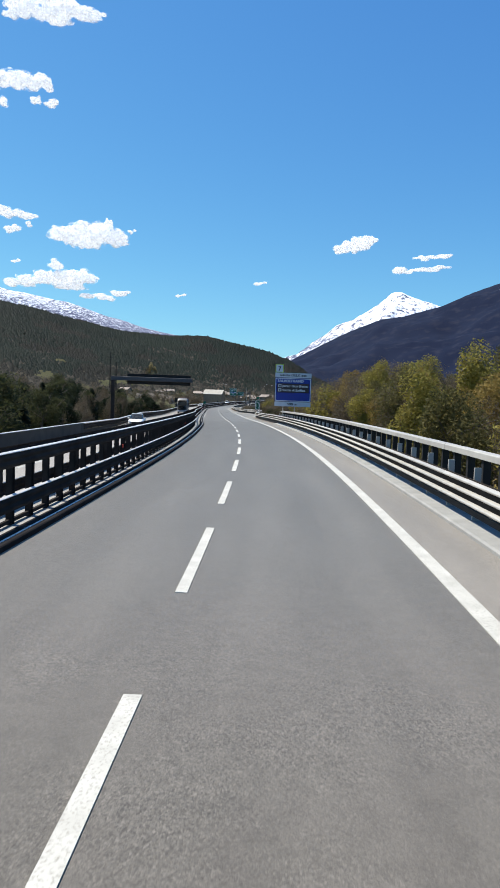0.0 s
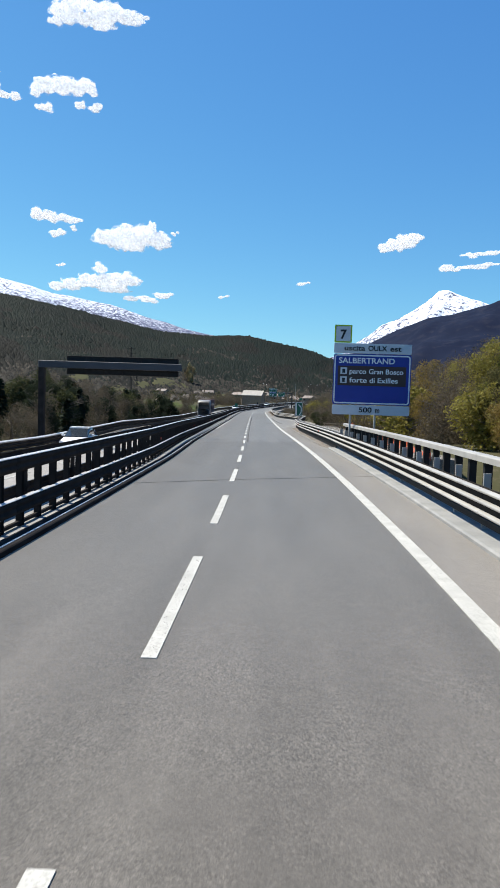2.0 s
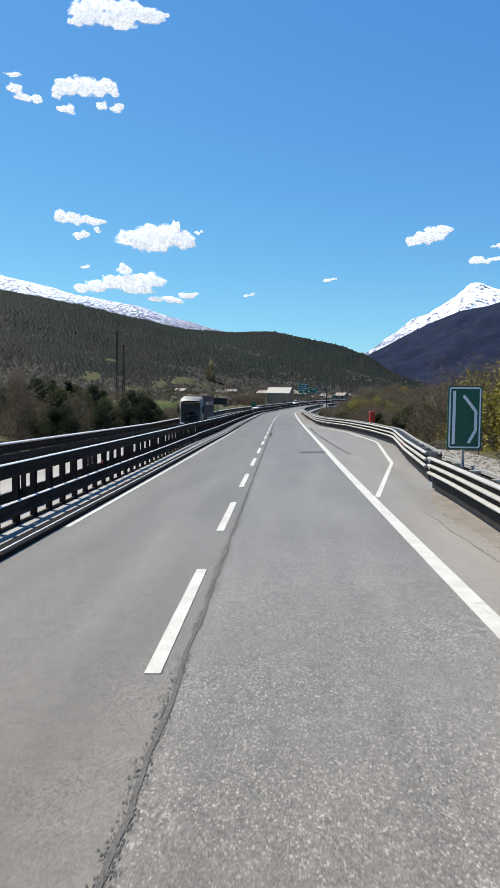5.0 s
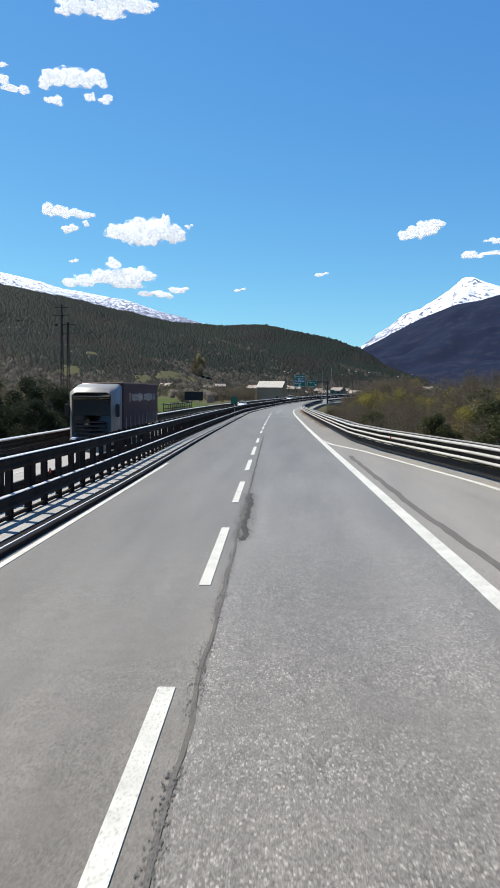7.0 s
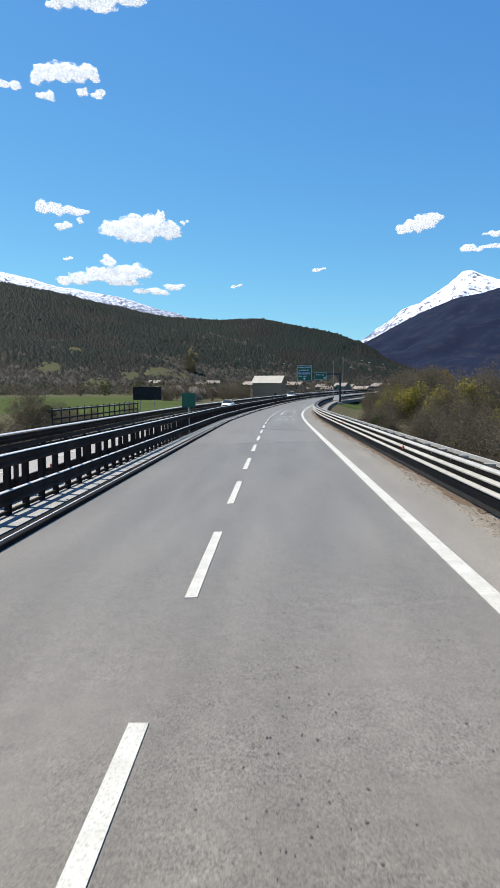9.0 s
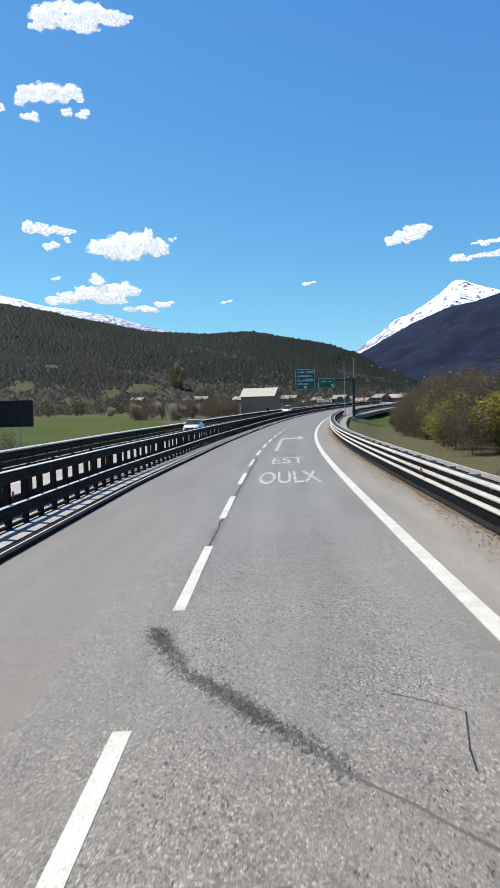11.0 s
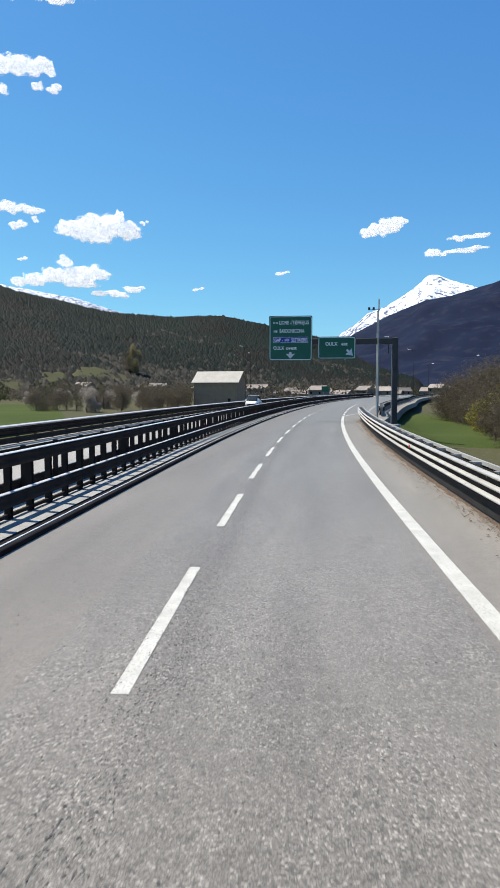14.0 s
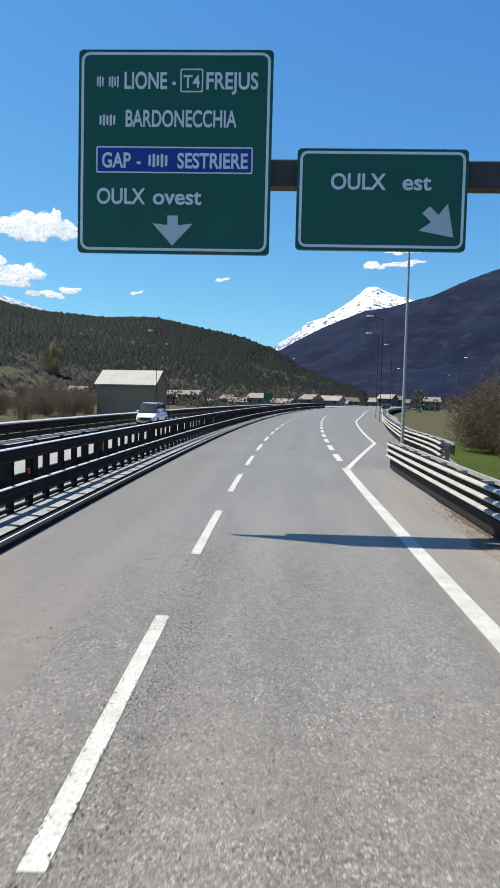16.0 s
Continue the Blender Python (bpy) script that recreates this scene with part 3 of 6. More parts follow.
seam("long thin crack in the fast lane", [(328, -2.4), (335.6, -1.89), (339.6, -1.82), (345.9, -1.51)], 0.0045, 0.1)
seam("long darker patching strip beside the edge line", [(138, 4.5), (144.2, 4.27), (160.5, 3.92), (174, 4.0)], 0.13, 0.05, material=WORN_STRIP)
seam("crack along the dusty shoulder", [(86, 4.6), (98, 4.45), (110, 4.55), (120, 4.4)], 0.0098, 0.1)
seam("dark toothed steel expansion joint across the viaduct deck", [(65.2, -2.85), (66.95, 0.2), (68.95, 4.7)], 0.03, 0.01, "expansion_joint")


def joint_teeth():
    """Interlocking steel teeth on both sides of the expansion joint."""
    verts, faces = [], []
    l, side = -2.84, 1
    while l < 4.68:
        s = float(np.interp(l, (-2.85, 0.2, 4.7), (65.2, 66.95, 68.95)))
        k = len(verts)
        for dl, ds in ((0.0, 0.0), (0.045, 0.02), (0.036, 0.02 + side * 0.045), (0.009, side * 0.045)):
            verts.append(P(s + ds, l + dl, 0.0066))
        faces.append(tuple(range(k, k + 4)) if side > 0 else tuple(range(k + 3, k - 1, -1)))
        l, side = l + 0.055, -side
    tagged(part("joint_teeth", mesh_of("joint_teeth", verts, faces), SEALANT), "dark interlocking teeth of the viaduct's expansion joint", "expansion joint", kind="stuff")


joint_teeth()



def crumble(label, pts, spread, n, seed, h=0.0078, size=0.012, gaps=-1.0, within=None):
    """Loose dark crumbs and short splits along a broken crack of (s, l) points."""
    r = random.Random(seed)
    verts, faces = [], []
    total = [math.hypot(b[0] - a[0], b[1] - a[1]) for a, b in zip(pts, pts[1:])]
    for _ in range(n):
        i = r.choices(range(len(total)), total)[0]
        t = r.random()
        s = pts[i][0] + (pts[i + 1][0] - pts[i][0]) * t
        l = pts[i][1] + (pts[i + 1][1] - pts[i][1]) * t + noise.noise((s * 1.7, seed, 2)) * spread
        if noise.noise((s * 0.9 + l * 1.7, seed, 8)) < gaps - 0.15 * r.random():
            continue
        s, l = s + r.gauss(0, spread), l + r.gauss(0, spread)
        if within and not (s < within[0] and within[1] < l < within[2]):
            continue
        q, a = size * r.uniform(0.25, 1.0) ** 1.5, r.uniform(0, 6.283)
        w = q * r.uniform(0.25, 0.7)
        k = len(verts)
        for j in range(5):
            b = a + j * 1.2566
            f = r.uniform(0.6, 1.1)
            x, y = q * math.cos(b - a) * f, w * math.sin(b - a) * f
            verts.append(P(s + 1.6 * (x * math.cos(a) - y * math.sin(a)), l + x * math.sin(a) + y * math.cos(a), h))
        faces.append(tuple(range(k, k + 5)))
    tagged(part("crumbs", mesh_of("crumbs", verts, faces), CRUMB), label, "asphalt crumbs", kind="stuff")


crumble("dark crumbs along a broken crack in the slow lane", [(243.9, -0.2), (242.5, 0.36), (241.3, 1.23), (240.7, 1.6), (239.8, 2.35), (239.4, 2.9)], 0.06, 9000, 3, size=0.026, gaps=0.05)
crumble("scattered pits in the worn wheel track", [(238.5, 2.1), (243, 2.0), (252, 1.7)], 0.42, 9000, 4, size=0.018, gaps=-0.1)
crumble("scattered pits in the worn slow lane", [(239.5, 0.6), (248, 0.7)], 0.25, 3000, 5, size=0.018, gaps=-0.05)
crumble("dark crumbs along the lane seam", [(90, 0.22), (120, 0.26), (150, 0.26), (187, 0.27)], 0.035, 26000, 6, size=0.018, gaps=-0.1)
crumble("dark crumbs along the lane seam", [(157, 0.36), (163, 0.34)], 0.1, 3500, 7, size=0.022)
crumble("dark pits in the worn wheel track", [(170, 1.25), (184, 1.35), (190, 1.3)], 0.28, 2600, 8)
crumble("dark pits in the worn wheel track", [(140, 1.2), (160, 1.3)], 0.28, 1500, 9)
crumble("dark pits in the worn wheel track", [(188, 1.2), (205, 1.1), (232, 1.0)], 0.25, 3200, 25, size=0.016, gaps=-0.1)
crumble("dark pits in the worn wheel track", [(188, 2.9), (205, 2.8), (232, 2.7)], 0.22, 2600, 26, size=0.016, gaps=-0.1)
crumble("dark crumbs along the lane line", [(246, -0.02), (254, 0.05), (263.7, 0.13), (271, 0.13)], 0.05, 7000, 10, size=0.02)
crumble("dark chips broken out of the lane line", [(265.2, 0.02), (270.9, 0.04)], 0.03, 1300, 11, 0.0118)
crumble("dark chips broken out of the lane line", [(51.5, 0.0), (55.5, 0.0), (58.9, 0.0), (63.1, 0.0)], 0.03, 500, 12, 0.0118)
crumble("dark pits in the coarse slow lane", [(300, 1.9), (330, 1.8), (362, 1.9)], 0.4, 3000, 13)
crumble("dark pits in the coarse lane", [(285, -0.3), (300, -0.2)], 0.22, 1600, 14)
crumble("ravelled strip beside the lane line", [(304, 0.25), (330, 0.28), (362, 0.25)], 0.12, 14000, 15, size=0.016)
crumble("ravelled asphalt in the fast lane", [(304, -0.7), (330, -0.7), (362, -0.6)], 0.4, 6000, 16)

crumble("broken chippings in the worn wheel track", [(268, 1.95), (285, 2.0), (304, 1.9)], 0.13, 9000, 22, size=0.018, gaps=-0.05)
crumble("broken chippings in the worn wheel track", [(268, 0.42), (285, 0.4), (304, 0.35)], 0.1, 7000, 23, size=0.018, gaps=-0.05)
crumble("broken chippings beside the lane line", [(268, -0.4), (285, -0.4), (304, -0.35)], 0.13, 6000, 24, size=0.016, gaps=-0.05)
crumble("dark crumbs along a thin crack beside the lane line", [(68, 0.03), (78, 0.1), (90, 0.22)], 0.022, 2600, 21, size=0.011, gaps=-0.05)
crumble("broken chippings over the coarse slow lane", [(166, 1.6), (186.5, 1.7)], 0.8, 26000, 17, size=0.018, gaps=-0.05, within=(186.6, 0.33, 3.38))
crumble("broken chippings over the coarse lanes", [(300, 0.4), (332, 0.5), (362, 0.4)], 0.9, 24000, 18, size=0.018, gaps=-0.05)
crumble("dark chips broken out of the lane line", [(300, -0.07), (330, -0.07), (362, -0.07)], 0.012, 3000, 19, 0.0118, 0.016, 0.0)
crumble("dark chips broken out of the lane line", [(300, 0.08), (330, 0.08), (362, 0.08)], 0.012, 3000, 20, 0.0118, 0.016, 0.0)

# ---- road markings ----
PERIOD, DASH, FIRST = 7.32, 4.08, 7.74
lane_line = thing("lane_line", Matrix.Translation(P(0, 0)), "broken white lane line of worn paint", "road marking", kind="structure")
for n in range(-4, 96):
    a = FIRST + n * PERIOD + (2.6 if n >= 25 else 0)
    part("dash", strip("dash", a - (0.8 if n == 23 else 0) - (0.26 if a < 60 else 0.14 if a > 270 else 0), a + DASH, -0.075, 0.075, 0.0098, 2.1), PAINT, lane_line)
opp_line = thing("lane_line_opposite", Matrix.Translation(P(0, -9)), "broken white lane line of the opposite carriageway", "road marking", kind="structure")
for n in range(0, 60):
    part("dash", sweep("dash", [(-9.4, 0.0), (-9.25, 0.0), (-9.25, 0.012), (-9.4, 0.012)], n * 9, n * 9 + 4, 2, hgt=lambda s: -opp_drop(s)), PAINT, opp_line)


def marking(name, label, me, material=PAINT):
    return tagged(part(name, me, material), label, "road marking", kind="structure")


def lane_path(knots):
    return lambda s: float(np.interp(s, [k[0] for k in knots], [k[1] for k in knots]))


marking("edge_line", "solid white edge line along the shoulder", strip("edge_line", -40, 376, 3.4, 3.64, 0.0098))
marking("edge_line", "white line turning off to the exit", strip("edge_line", 375.6, 391, -0.1, 0.1, 0.0098, 1, lane_path([(375.6, 3.55), (391, 6.2)])))
marking("edge_line", "white edge line of the exit lane", strip("edge_line", 391, 560, -0.09, 0.09, 0.0098, 2, lane_path([(391, 6.2), (430, 7.3), (460, 8.9), (560, 11)])))
marking("edge_line", "solid white line along the kerb of the fast lane", strip("edge_line", 118, 172, -3.2, -3.08, 0.0098))
marking("edge_line", "white line round the lay-by", strip("edge_line", 122.5, 133, -0.07, 0.07, 0.0098, 1, lane_path([(122.5, 3.7), (133, 5.7)])))
marking("edge_line", "white line along the back of the lay-by", strip("edge_line", 133, 184.5, -0.08, 0.08, 0.0098, 2, lane_path([(133, 5.7), (148, 7.1), (163.4, 6.6), (176.3, 4.85), (181, 3.85), (184.5, 3.55)])))
for l in (-6.0, -12.55):
    marking("edge_line", "solid white edge line of the opposite carriageway",
            sweep("edge_line", [(l - 0.08, 0.0), (l + 0.08, 0.0), (l + 0.08, 0.012), (l - 0.08, 0.012)], -40, 740, 3, hgt=lambda s: -opp_drop(s)))
exit_line = thing("exit_line", Matrix.Translation(P(379, 3.5)), "thick broken white line along the exit lane", "road marking", kind="structure")
for n in range(14):
    part("dash", strip("dash", 378.8 + n * 6, 382.4 + n * 6, 3.42, 3.66, 0.0098, 2), PAINT, exit_line)


def road_word(text, s, l0, width, length):
    """Stretched letters painted on the lane."""
    ob = lettering("painted_word", text, 1.0, width, PAINT_OLD, None, Matrix(), bold=0.012)
    hi = max(v.co.y for v in ob.data.vertices)
    for v in ob.data.vertices:
        v.co = P(s + v.co.y * length / hi, l0 + v.co.x, 0.0086 + v.co.z * 0.3)
    tagged(ob, "faded white word painted on the slow lane", "road marking", kind="structure")


road_word("OULX", 259.05, 0.6, 2.11, 4.25)
road_word("EST", 267.45, 0.93, 1.5, 3.9)


def turn_arrow():
    pts = [(275.9, 0.84), (275.9, 1.08), (290.9, 0.98), (292.0, 2.08), (289.35, 2.11), (292.7, 2.6), (297.1, 2.05), (294.05, 2.07), (292.9, 0.75), (291.6, 0.7)]
    verts = [P(s, l, 0.0098) for s, l in pts]
    marking("turn_arrow", "faded white arrow for turning right on the slow lane", mesh_of("turn_arrow", verts, [(0, 1, 2, 9), (2, 8, 9), (2, 3, 7, 8), (3, 4, 5), (3, 5, 7), (5, 6, 7)]), PAINT_OLD)


turn_arrow()
crumble("dark chips broken out of the faded arrow", [(275.9, 0.86), (290.9, 0.84)], 0.015, 900, 41, 0.0118, 0.018, 0.0)
crumble("dark chips broken out of the faded arrow", [(275.9, 1.06), (290.9, 0.97)], 0.015, 900, 42, 0.0118, 0.018, 0.0)
crumble("dark chips broken out of the faded arrow", [(275.9, 0.84), (275.9, 1.08), (276.6, 0.96)], 0.05, 260, 43, 0.0118, 0.03)


# ---- guardrails ----
def wave(h0, h1, n, d=0.075, t=0.012, power=0.85):
    """Outline of a corrugated rail with n waves, facing +across."""
    front, k = [], 8 * n
    for i in range(k + 1):
        h = h0 + (h1 - h0) * i / k
        front.append((d * (0.5 - 0.5 * math.cos(2 * math.pi * n * i / k)) ** power, h))
    return front + [(x - t, h) for x, h in reversed(front)]


def lipped(h0, h1):
    """A shallow two-wave rail."""
    return wave(h0, h1, 2, 0.026)


def turned(prof):
    return [(-x, h) for x, h in reversed(prof)]


def post_mesh(h, w=0.1, d=0.13, base=-0.35):
    """A folded channel post."""
    v = [(-w / 2, -d / 2), (w / 2, -d / 2), (w / 2, d / 2), (w / 2 - 0.012, d / 2), (w / 2 - 0.012, -d / 2 + 0.012), (-w / 2 + 0.012, -d / 2 + 0.012), (-w / 2 + 0.012, d / 2), (-w / 2, d / 2)]
    k = len(v)
    verts = [(y, x, base) for x, y in v] + [(y, x, h) for x, y in v]
    faces = [(j, k + j, k + (j + 1) % k, (j + 1) % k) for j in range(k)] + [tuple(range(k)), tuple(range(2 * k - 1, k - 1, -1))]
    return mesh_of("post", verts, faces)


def block_mesh(x0, x1, z0, z1, w):
    bm = boxed((x0 + x1) / 2, 0, (z0 + z1) / 2, x1 - x0, w, z1 - z0, 0.008)
    me = bpy.data.meshes.new("spacer")
    bm.to_mesh(me)
    bm.free()
    return me


def reflector(parent, s, l, h):
    part("reflector", boxed(0, 0, 0, 0.03, 0.08, 0.11, 0.008), RED, parent, "red reflector", frame_at(s, l, h))


def median_rail(s0, s1, l, side, label):
    """Two tiers of corrugated rail on close posts; side +1 faces our lanes."""
    ob = thing("median_guardrail", Matrix.Translation(P(s0, l)), label, "guardrail", "guardrails between the carriageways", "structure")
    lo0, lo1, hi0, hi1 = (0.34, 0.66, 1.15, 1.46) if s0 < 140 else (0.31, 0.62, 1.08, 1.37)
    lo, hi = lipped(lo0, lo1 - 0.042), lipped(hi0, hi1 - 0.042)
    if side < 0:
        lo, hi = turned(lo), turned(hi)
    a = s0
    while a < s1 - 0.1:
        b = min(s1, a + 4.4)
        for nm, pr in (("lower_rail", lo if side > 0 else [(x, h - 0.13) for x, h in lo]), ("upper_rail", hi if side > 0 else [(x, h - 0.12) for x, h in hi])):
            part(nm, sweep(nm, [(x + l + side * 0.1, h) for x, h in pr], a, b - 0.015, 2.2, lat=rail_shift, hgt=rail_level), ZINC_DARKENED, ob)
        # Bright caps paint in the sunlight along the rail tops.
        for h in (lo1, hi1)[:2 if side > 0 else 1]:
            part("cap", sweep("cap", [(l + side * x, h + z - (0 if side > 0 else 0.13)) for x, z in ((0.06, -0.03), (0.115, -0.042), (0.118, -0.036), (0.115, -0.028), (0.07, -0.008), (0.06, -0.008))], a, b - 0.015, 2.2, lat=rail_shift, hgt=rail_level), BRIGHT_EDGE, ob, "pale cap, brightness in its colour")
        a = b
    pm = post_mesh(hi1 - 0.04 if side > 0 else 1.25, 0.14 if side > 0 else 0.06, 0.12)
    a = s0 + 0.5
    while a < s1:
        part("post", pm, ZINC_DARKENED, ob, m=frame_at(a, l + rail_shift(a), rail_level(a)))
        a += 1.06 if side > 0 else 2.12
    part("foot_rail", sweep("foot_rail", [(l - 0.03, 0.1), (l + 0.03, 0.1), (l + 0.03, 0.17), (l - 0.03, 0.17)], s0, s1 - 0.02, 2.2, lat=rail_shift, hgt=rail_level), ZINC_DARKENED, ob)
    if side > 0:
        for i in range(int((s1 - s0) / 24)):
            reflector(ob, s0 + 11 + i * 24, l + 0.17 + rail_shift(s0 + 11 + i * 24), (lo1 + hi0) / 2 + rail_level(s0 + 11 + i * 24))


# Shade on rail faces turned from the sun is put into this colour.
ZINC_DARKENED = mat("darkened_zinc", (0.022, 0.0185, 0.0165), (0.043, 0.0365, 0.033), 1.6, 0.85, 0.05, metal=0.0, fine=25, obj=0.15, spec=0.06)
for a, b in ((-30, 66), (66, 150), (150, 240), (240, 330), (330, 430), (430, 560)):
    median_rail(a, b, -4.45, 1, "two-tier darkened steel guardrail on close posts along the fast lane")
for a, b in ((-30, 66), (66, 150), (150, 240), (240, 330), (330, 430), (430, 560)):
    median_rail(a, b, -5.45, -1, "two-tier darkened steel guardrail facing the opposite carriageway")


def side_rail(s0, s1, lat, label, drop=None, face=-1, back=True, material=None, step=2.0, low_edge=0.07, tall=0.9, stout=0.11):
    """Three-wave rail on spacers and posts with a rear rail, on the outer side of a carriageway."""
    drop, material = drop or (lambda s: 0.0), material or ZINC
    ob = thing("guardrail", Matrix.Translation(P(s0, lat(s0))), label, "guardrail", "guardrails along the shoulder", "structure")
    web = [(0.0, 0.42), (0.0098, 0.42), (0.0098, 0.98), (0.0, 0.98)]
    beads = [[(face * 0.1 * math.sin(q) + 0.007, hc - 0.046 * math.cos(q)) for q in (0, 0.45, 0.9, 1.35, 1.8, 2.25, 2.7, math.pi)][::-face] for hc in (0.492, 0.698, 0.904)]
    a = s0
    while a < s1 - 0.1:
        b = min(s1, a + 4.0)
        # Dark web between the beads: the shade of the rail's valleys, painted in.
        rail = part("rail", sweep("rail", web, a, b - 0.015, 2.0, lat, lambda s: -drop(s)), ZINC_DARKENED, ob, "dark web, shade put into its colour")
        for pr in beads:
            # The top bead is always bright, its sunlight part of the colour.
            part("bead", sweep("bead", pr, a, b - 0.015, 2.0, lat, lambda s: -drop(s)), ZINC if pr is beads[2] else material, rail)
        if back:
            part("rear_rail", sweep("rear_rail", [(x - face * 0.42, h) for x, h in ((-0.025, 0.86), (0.025, 0.86), (0.025, 0.95), (-0.025, 0.95))], a, b - 0.015, 2.0, lat, lambda s: -drop(s)), material, ob)
            # Dark plate added behind the openings in place of the shade below.
            part("rear_web", sweep("rear_web", [(x - face * 0.45, h) for x, h in ((-0.006, 0.5), (0.006, 0.5), (0.006, 0.9), (-0.006, 0.9))], a, b - 0.015, 2.0, lat, lambda s: -drop(s)), ZINC_DARKENED, ob, "dark web, shade put into its colour")
        a = b
    pm, sp = post_mesh(tall, stout, 0.14, -0.5), block_mesh(min(0, -face * 0.42), max(0, -face * 0.42), 0.8, 0.93, 0.055)
    low = block_mesh(min(0, -face * 0.22), max(0, -face * 0.22), 0.44, 0.56, 0.055)
    a = s0 + 0.6
    while a < s1:
        part("post", pm, material, ob, m=frame_at(a, lat(a) - face * 0.26, -drop(a)))
        if back:
            part("spacer", sp, material, ob, m=frame_at(a, lat(a), -drop(a)))
            part("bracket", low, material, ob, m=frame_at(a, lat(a), -drop(a)))
        a += step
    # Low dark plate, drawn down to stand in for shade under the rail.
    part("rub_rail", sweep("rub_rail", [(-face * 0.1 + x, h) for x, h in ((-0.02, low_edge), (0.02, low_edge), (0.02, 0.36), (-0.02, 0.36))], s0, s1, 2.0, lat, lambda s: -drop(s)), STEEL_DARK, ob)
    # The far rail's sunlit top edge, drawn as a bright strip.
    if face > 0:
        part("cap", sweep("cap", [(-0.03, 0.985), (0.1, 0.93), (0.105, 0.945), (0.0, 1.005)], s0, s1 - 0.02, 2.0, lat, lambda s: -drop(s)), BRIGHT_EDGE, ob, "pale cap, brightness in its colour")
    if face < 0 and back:
        for i in range(int((s1 - s0) / 20)):
            reflector(ob, s0 + 8 + i * 20, lat(s0 + 8 + i * 20) - 0.12, 0.72)
    return ob


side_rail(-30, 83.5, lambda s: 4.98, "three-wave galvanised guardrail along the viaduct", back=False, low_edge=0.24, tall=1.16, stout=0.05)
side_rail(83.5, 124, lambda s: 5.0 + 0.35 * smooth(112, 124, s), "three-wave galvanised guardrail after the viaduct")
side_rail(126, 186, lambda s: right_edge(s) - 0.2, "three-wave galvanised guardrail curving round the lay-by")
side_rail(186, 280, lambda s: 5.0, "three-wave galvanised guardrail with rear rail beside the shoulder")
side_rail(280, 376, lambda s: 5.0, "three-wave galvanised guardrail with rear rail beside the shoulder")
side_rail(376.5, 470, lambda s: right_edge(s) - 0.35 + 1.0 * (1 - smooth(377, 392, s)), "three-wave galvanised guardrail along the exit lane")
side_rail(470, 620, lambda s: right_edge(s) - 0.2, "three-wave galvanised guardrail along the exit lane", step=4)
for a, b in ((67, 150), (150, 260), (260, 420), (420, 600)):
    side_rail(a, b, lambda s: -12.95, "three-wave darkened guardrail on the outer side of the opposite carriageway", opp_drop, 1, False, ZINC_DARKENED, 2.25)


def parapet_opposite():
    """A solid low wall on the far edge of the opposite viaduct."""
    ob = thing("parapet_wall", Matrix.Translation(P(0, -12.95)), "low dark grey-green wall with a pale capping on the opposite viaduct", "parapet", kind="structure")
    a = -30
    while a < 67:
        b = min(67, a + 8)
        part("panel", sweep("panel", [(-13.06, -0.3), (-12.9, -0.3), (-12.92, 0.95), (-13.04, 0.95)], a, b - 0.02, 2, hgt=lambda s: -opp_drop(s)), WALL_DARK, ob)
        part("capping", sweep("capping", [(-13.07, 0.95), (-12.89, 0.95), (-12.9, 0.985), (-13.06, 0.985)], a, b - 0.012, 2, hgt=lambda s: -opp_drop(s)), BRIGHT_EDGE, ob, "pale capping")
        a = b


WALL_DARK = mat("dark_grey_panels", (0.04, 0.043, 0.042), (0.062, 0.064, 0.06), 0.9, 0.85, 0.1, fine=20, obj=0.1, spec=0.1)
parapet_opposite()


def bridge_parapet():
    """Tall posts with a broad top rail on the viaduct's edge."""
    ob = thing("bridge_parapet", Matrix.Translation(P(0, 5.55)), "tall steel parapet with a pale flat top rail on the viaduct", "parapet", kind="structure")
    a = -30
    while a < 83:
        b = min(83.4, a + 6)
        part("top_rail", sweep("top_rail", [(5.42, 1.3), (5.64, 1.3), (5.64, 1.42), (5.62, 1.45), (5.44, 1.45), (5.42, 1.42)], a, b - 0.02, 2), ZINC, ob)
        a += 6
    pm = post_mesh(1.32, 0.14, 0.16, 0.05)
    a = -29.5
    while a < 83.4:
        part("post", pm, STEEL_DARK, ob, "dark post", frame_at(a, 5.56))
        a += 1.1


bridge_parapet()


# ---- signs and gantries ----
def rect(w, h, d=0.006):
    """A thin plate in x and z from the origin, its front at y = -d."""
    return boxed(w / 2, -d / 2, h / 2, w, d, h)


def at(m, x, y, z):
    return m @ Matrix.Translation((x, y, z))


UPRIGHT = Matrix.Rotation(radians(90), 4, "X")


def words(text, m, x, z, size, width, material, parent, bold=0.0, label="", tall=1.0):
    """A line of text fitted to a width, each word a part."""
    made = [lettering("lettering", w, size, 1.0, material, parent, Matrix(), label, bold, tall) for w in text.split()]
    wide = [0.62 * sum(0.5 if c in "il1-" else 1.25 if c.isupper() else 1.0 for c in w) for w in text.split()]
    k = width / (sum(wide) + 0.5 * (len(wide) - 1))
    for ob, w in zip(made, wide):
        for v in ob.data.vertices:
            v.co.x *= w * k
        ob.matrix_basis = at(m, x, -0.016, z) @ UPRIGHT
        x += (w + 0.5) * k


def bars(m, x, z, w, h, n, material, parent):
    """Illegible marks: short upright bars."""
    for i in range(n):
        part("mark", boxed(w * (i + 0.5) / n, 0, h / 2, w / n * 0.6, 0.006, h * (0.8 + 0.2 * (i % 2))), material, parent, "", at(m, x, -0.014, z))


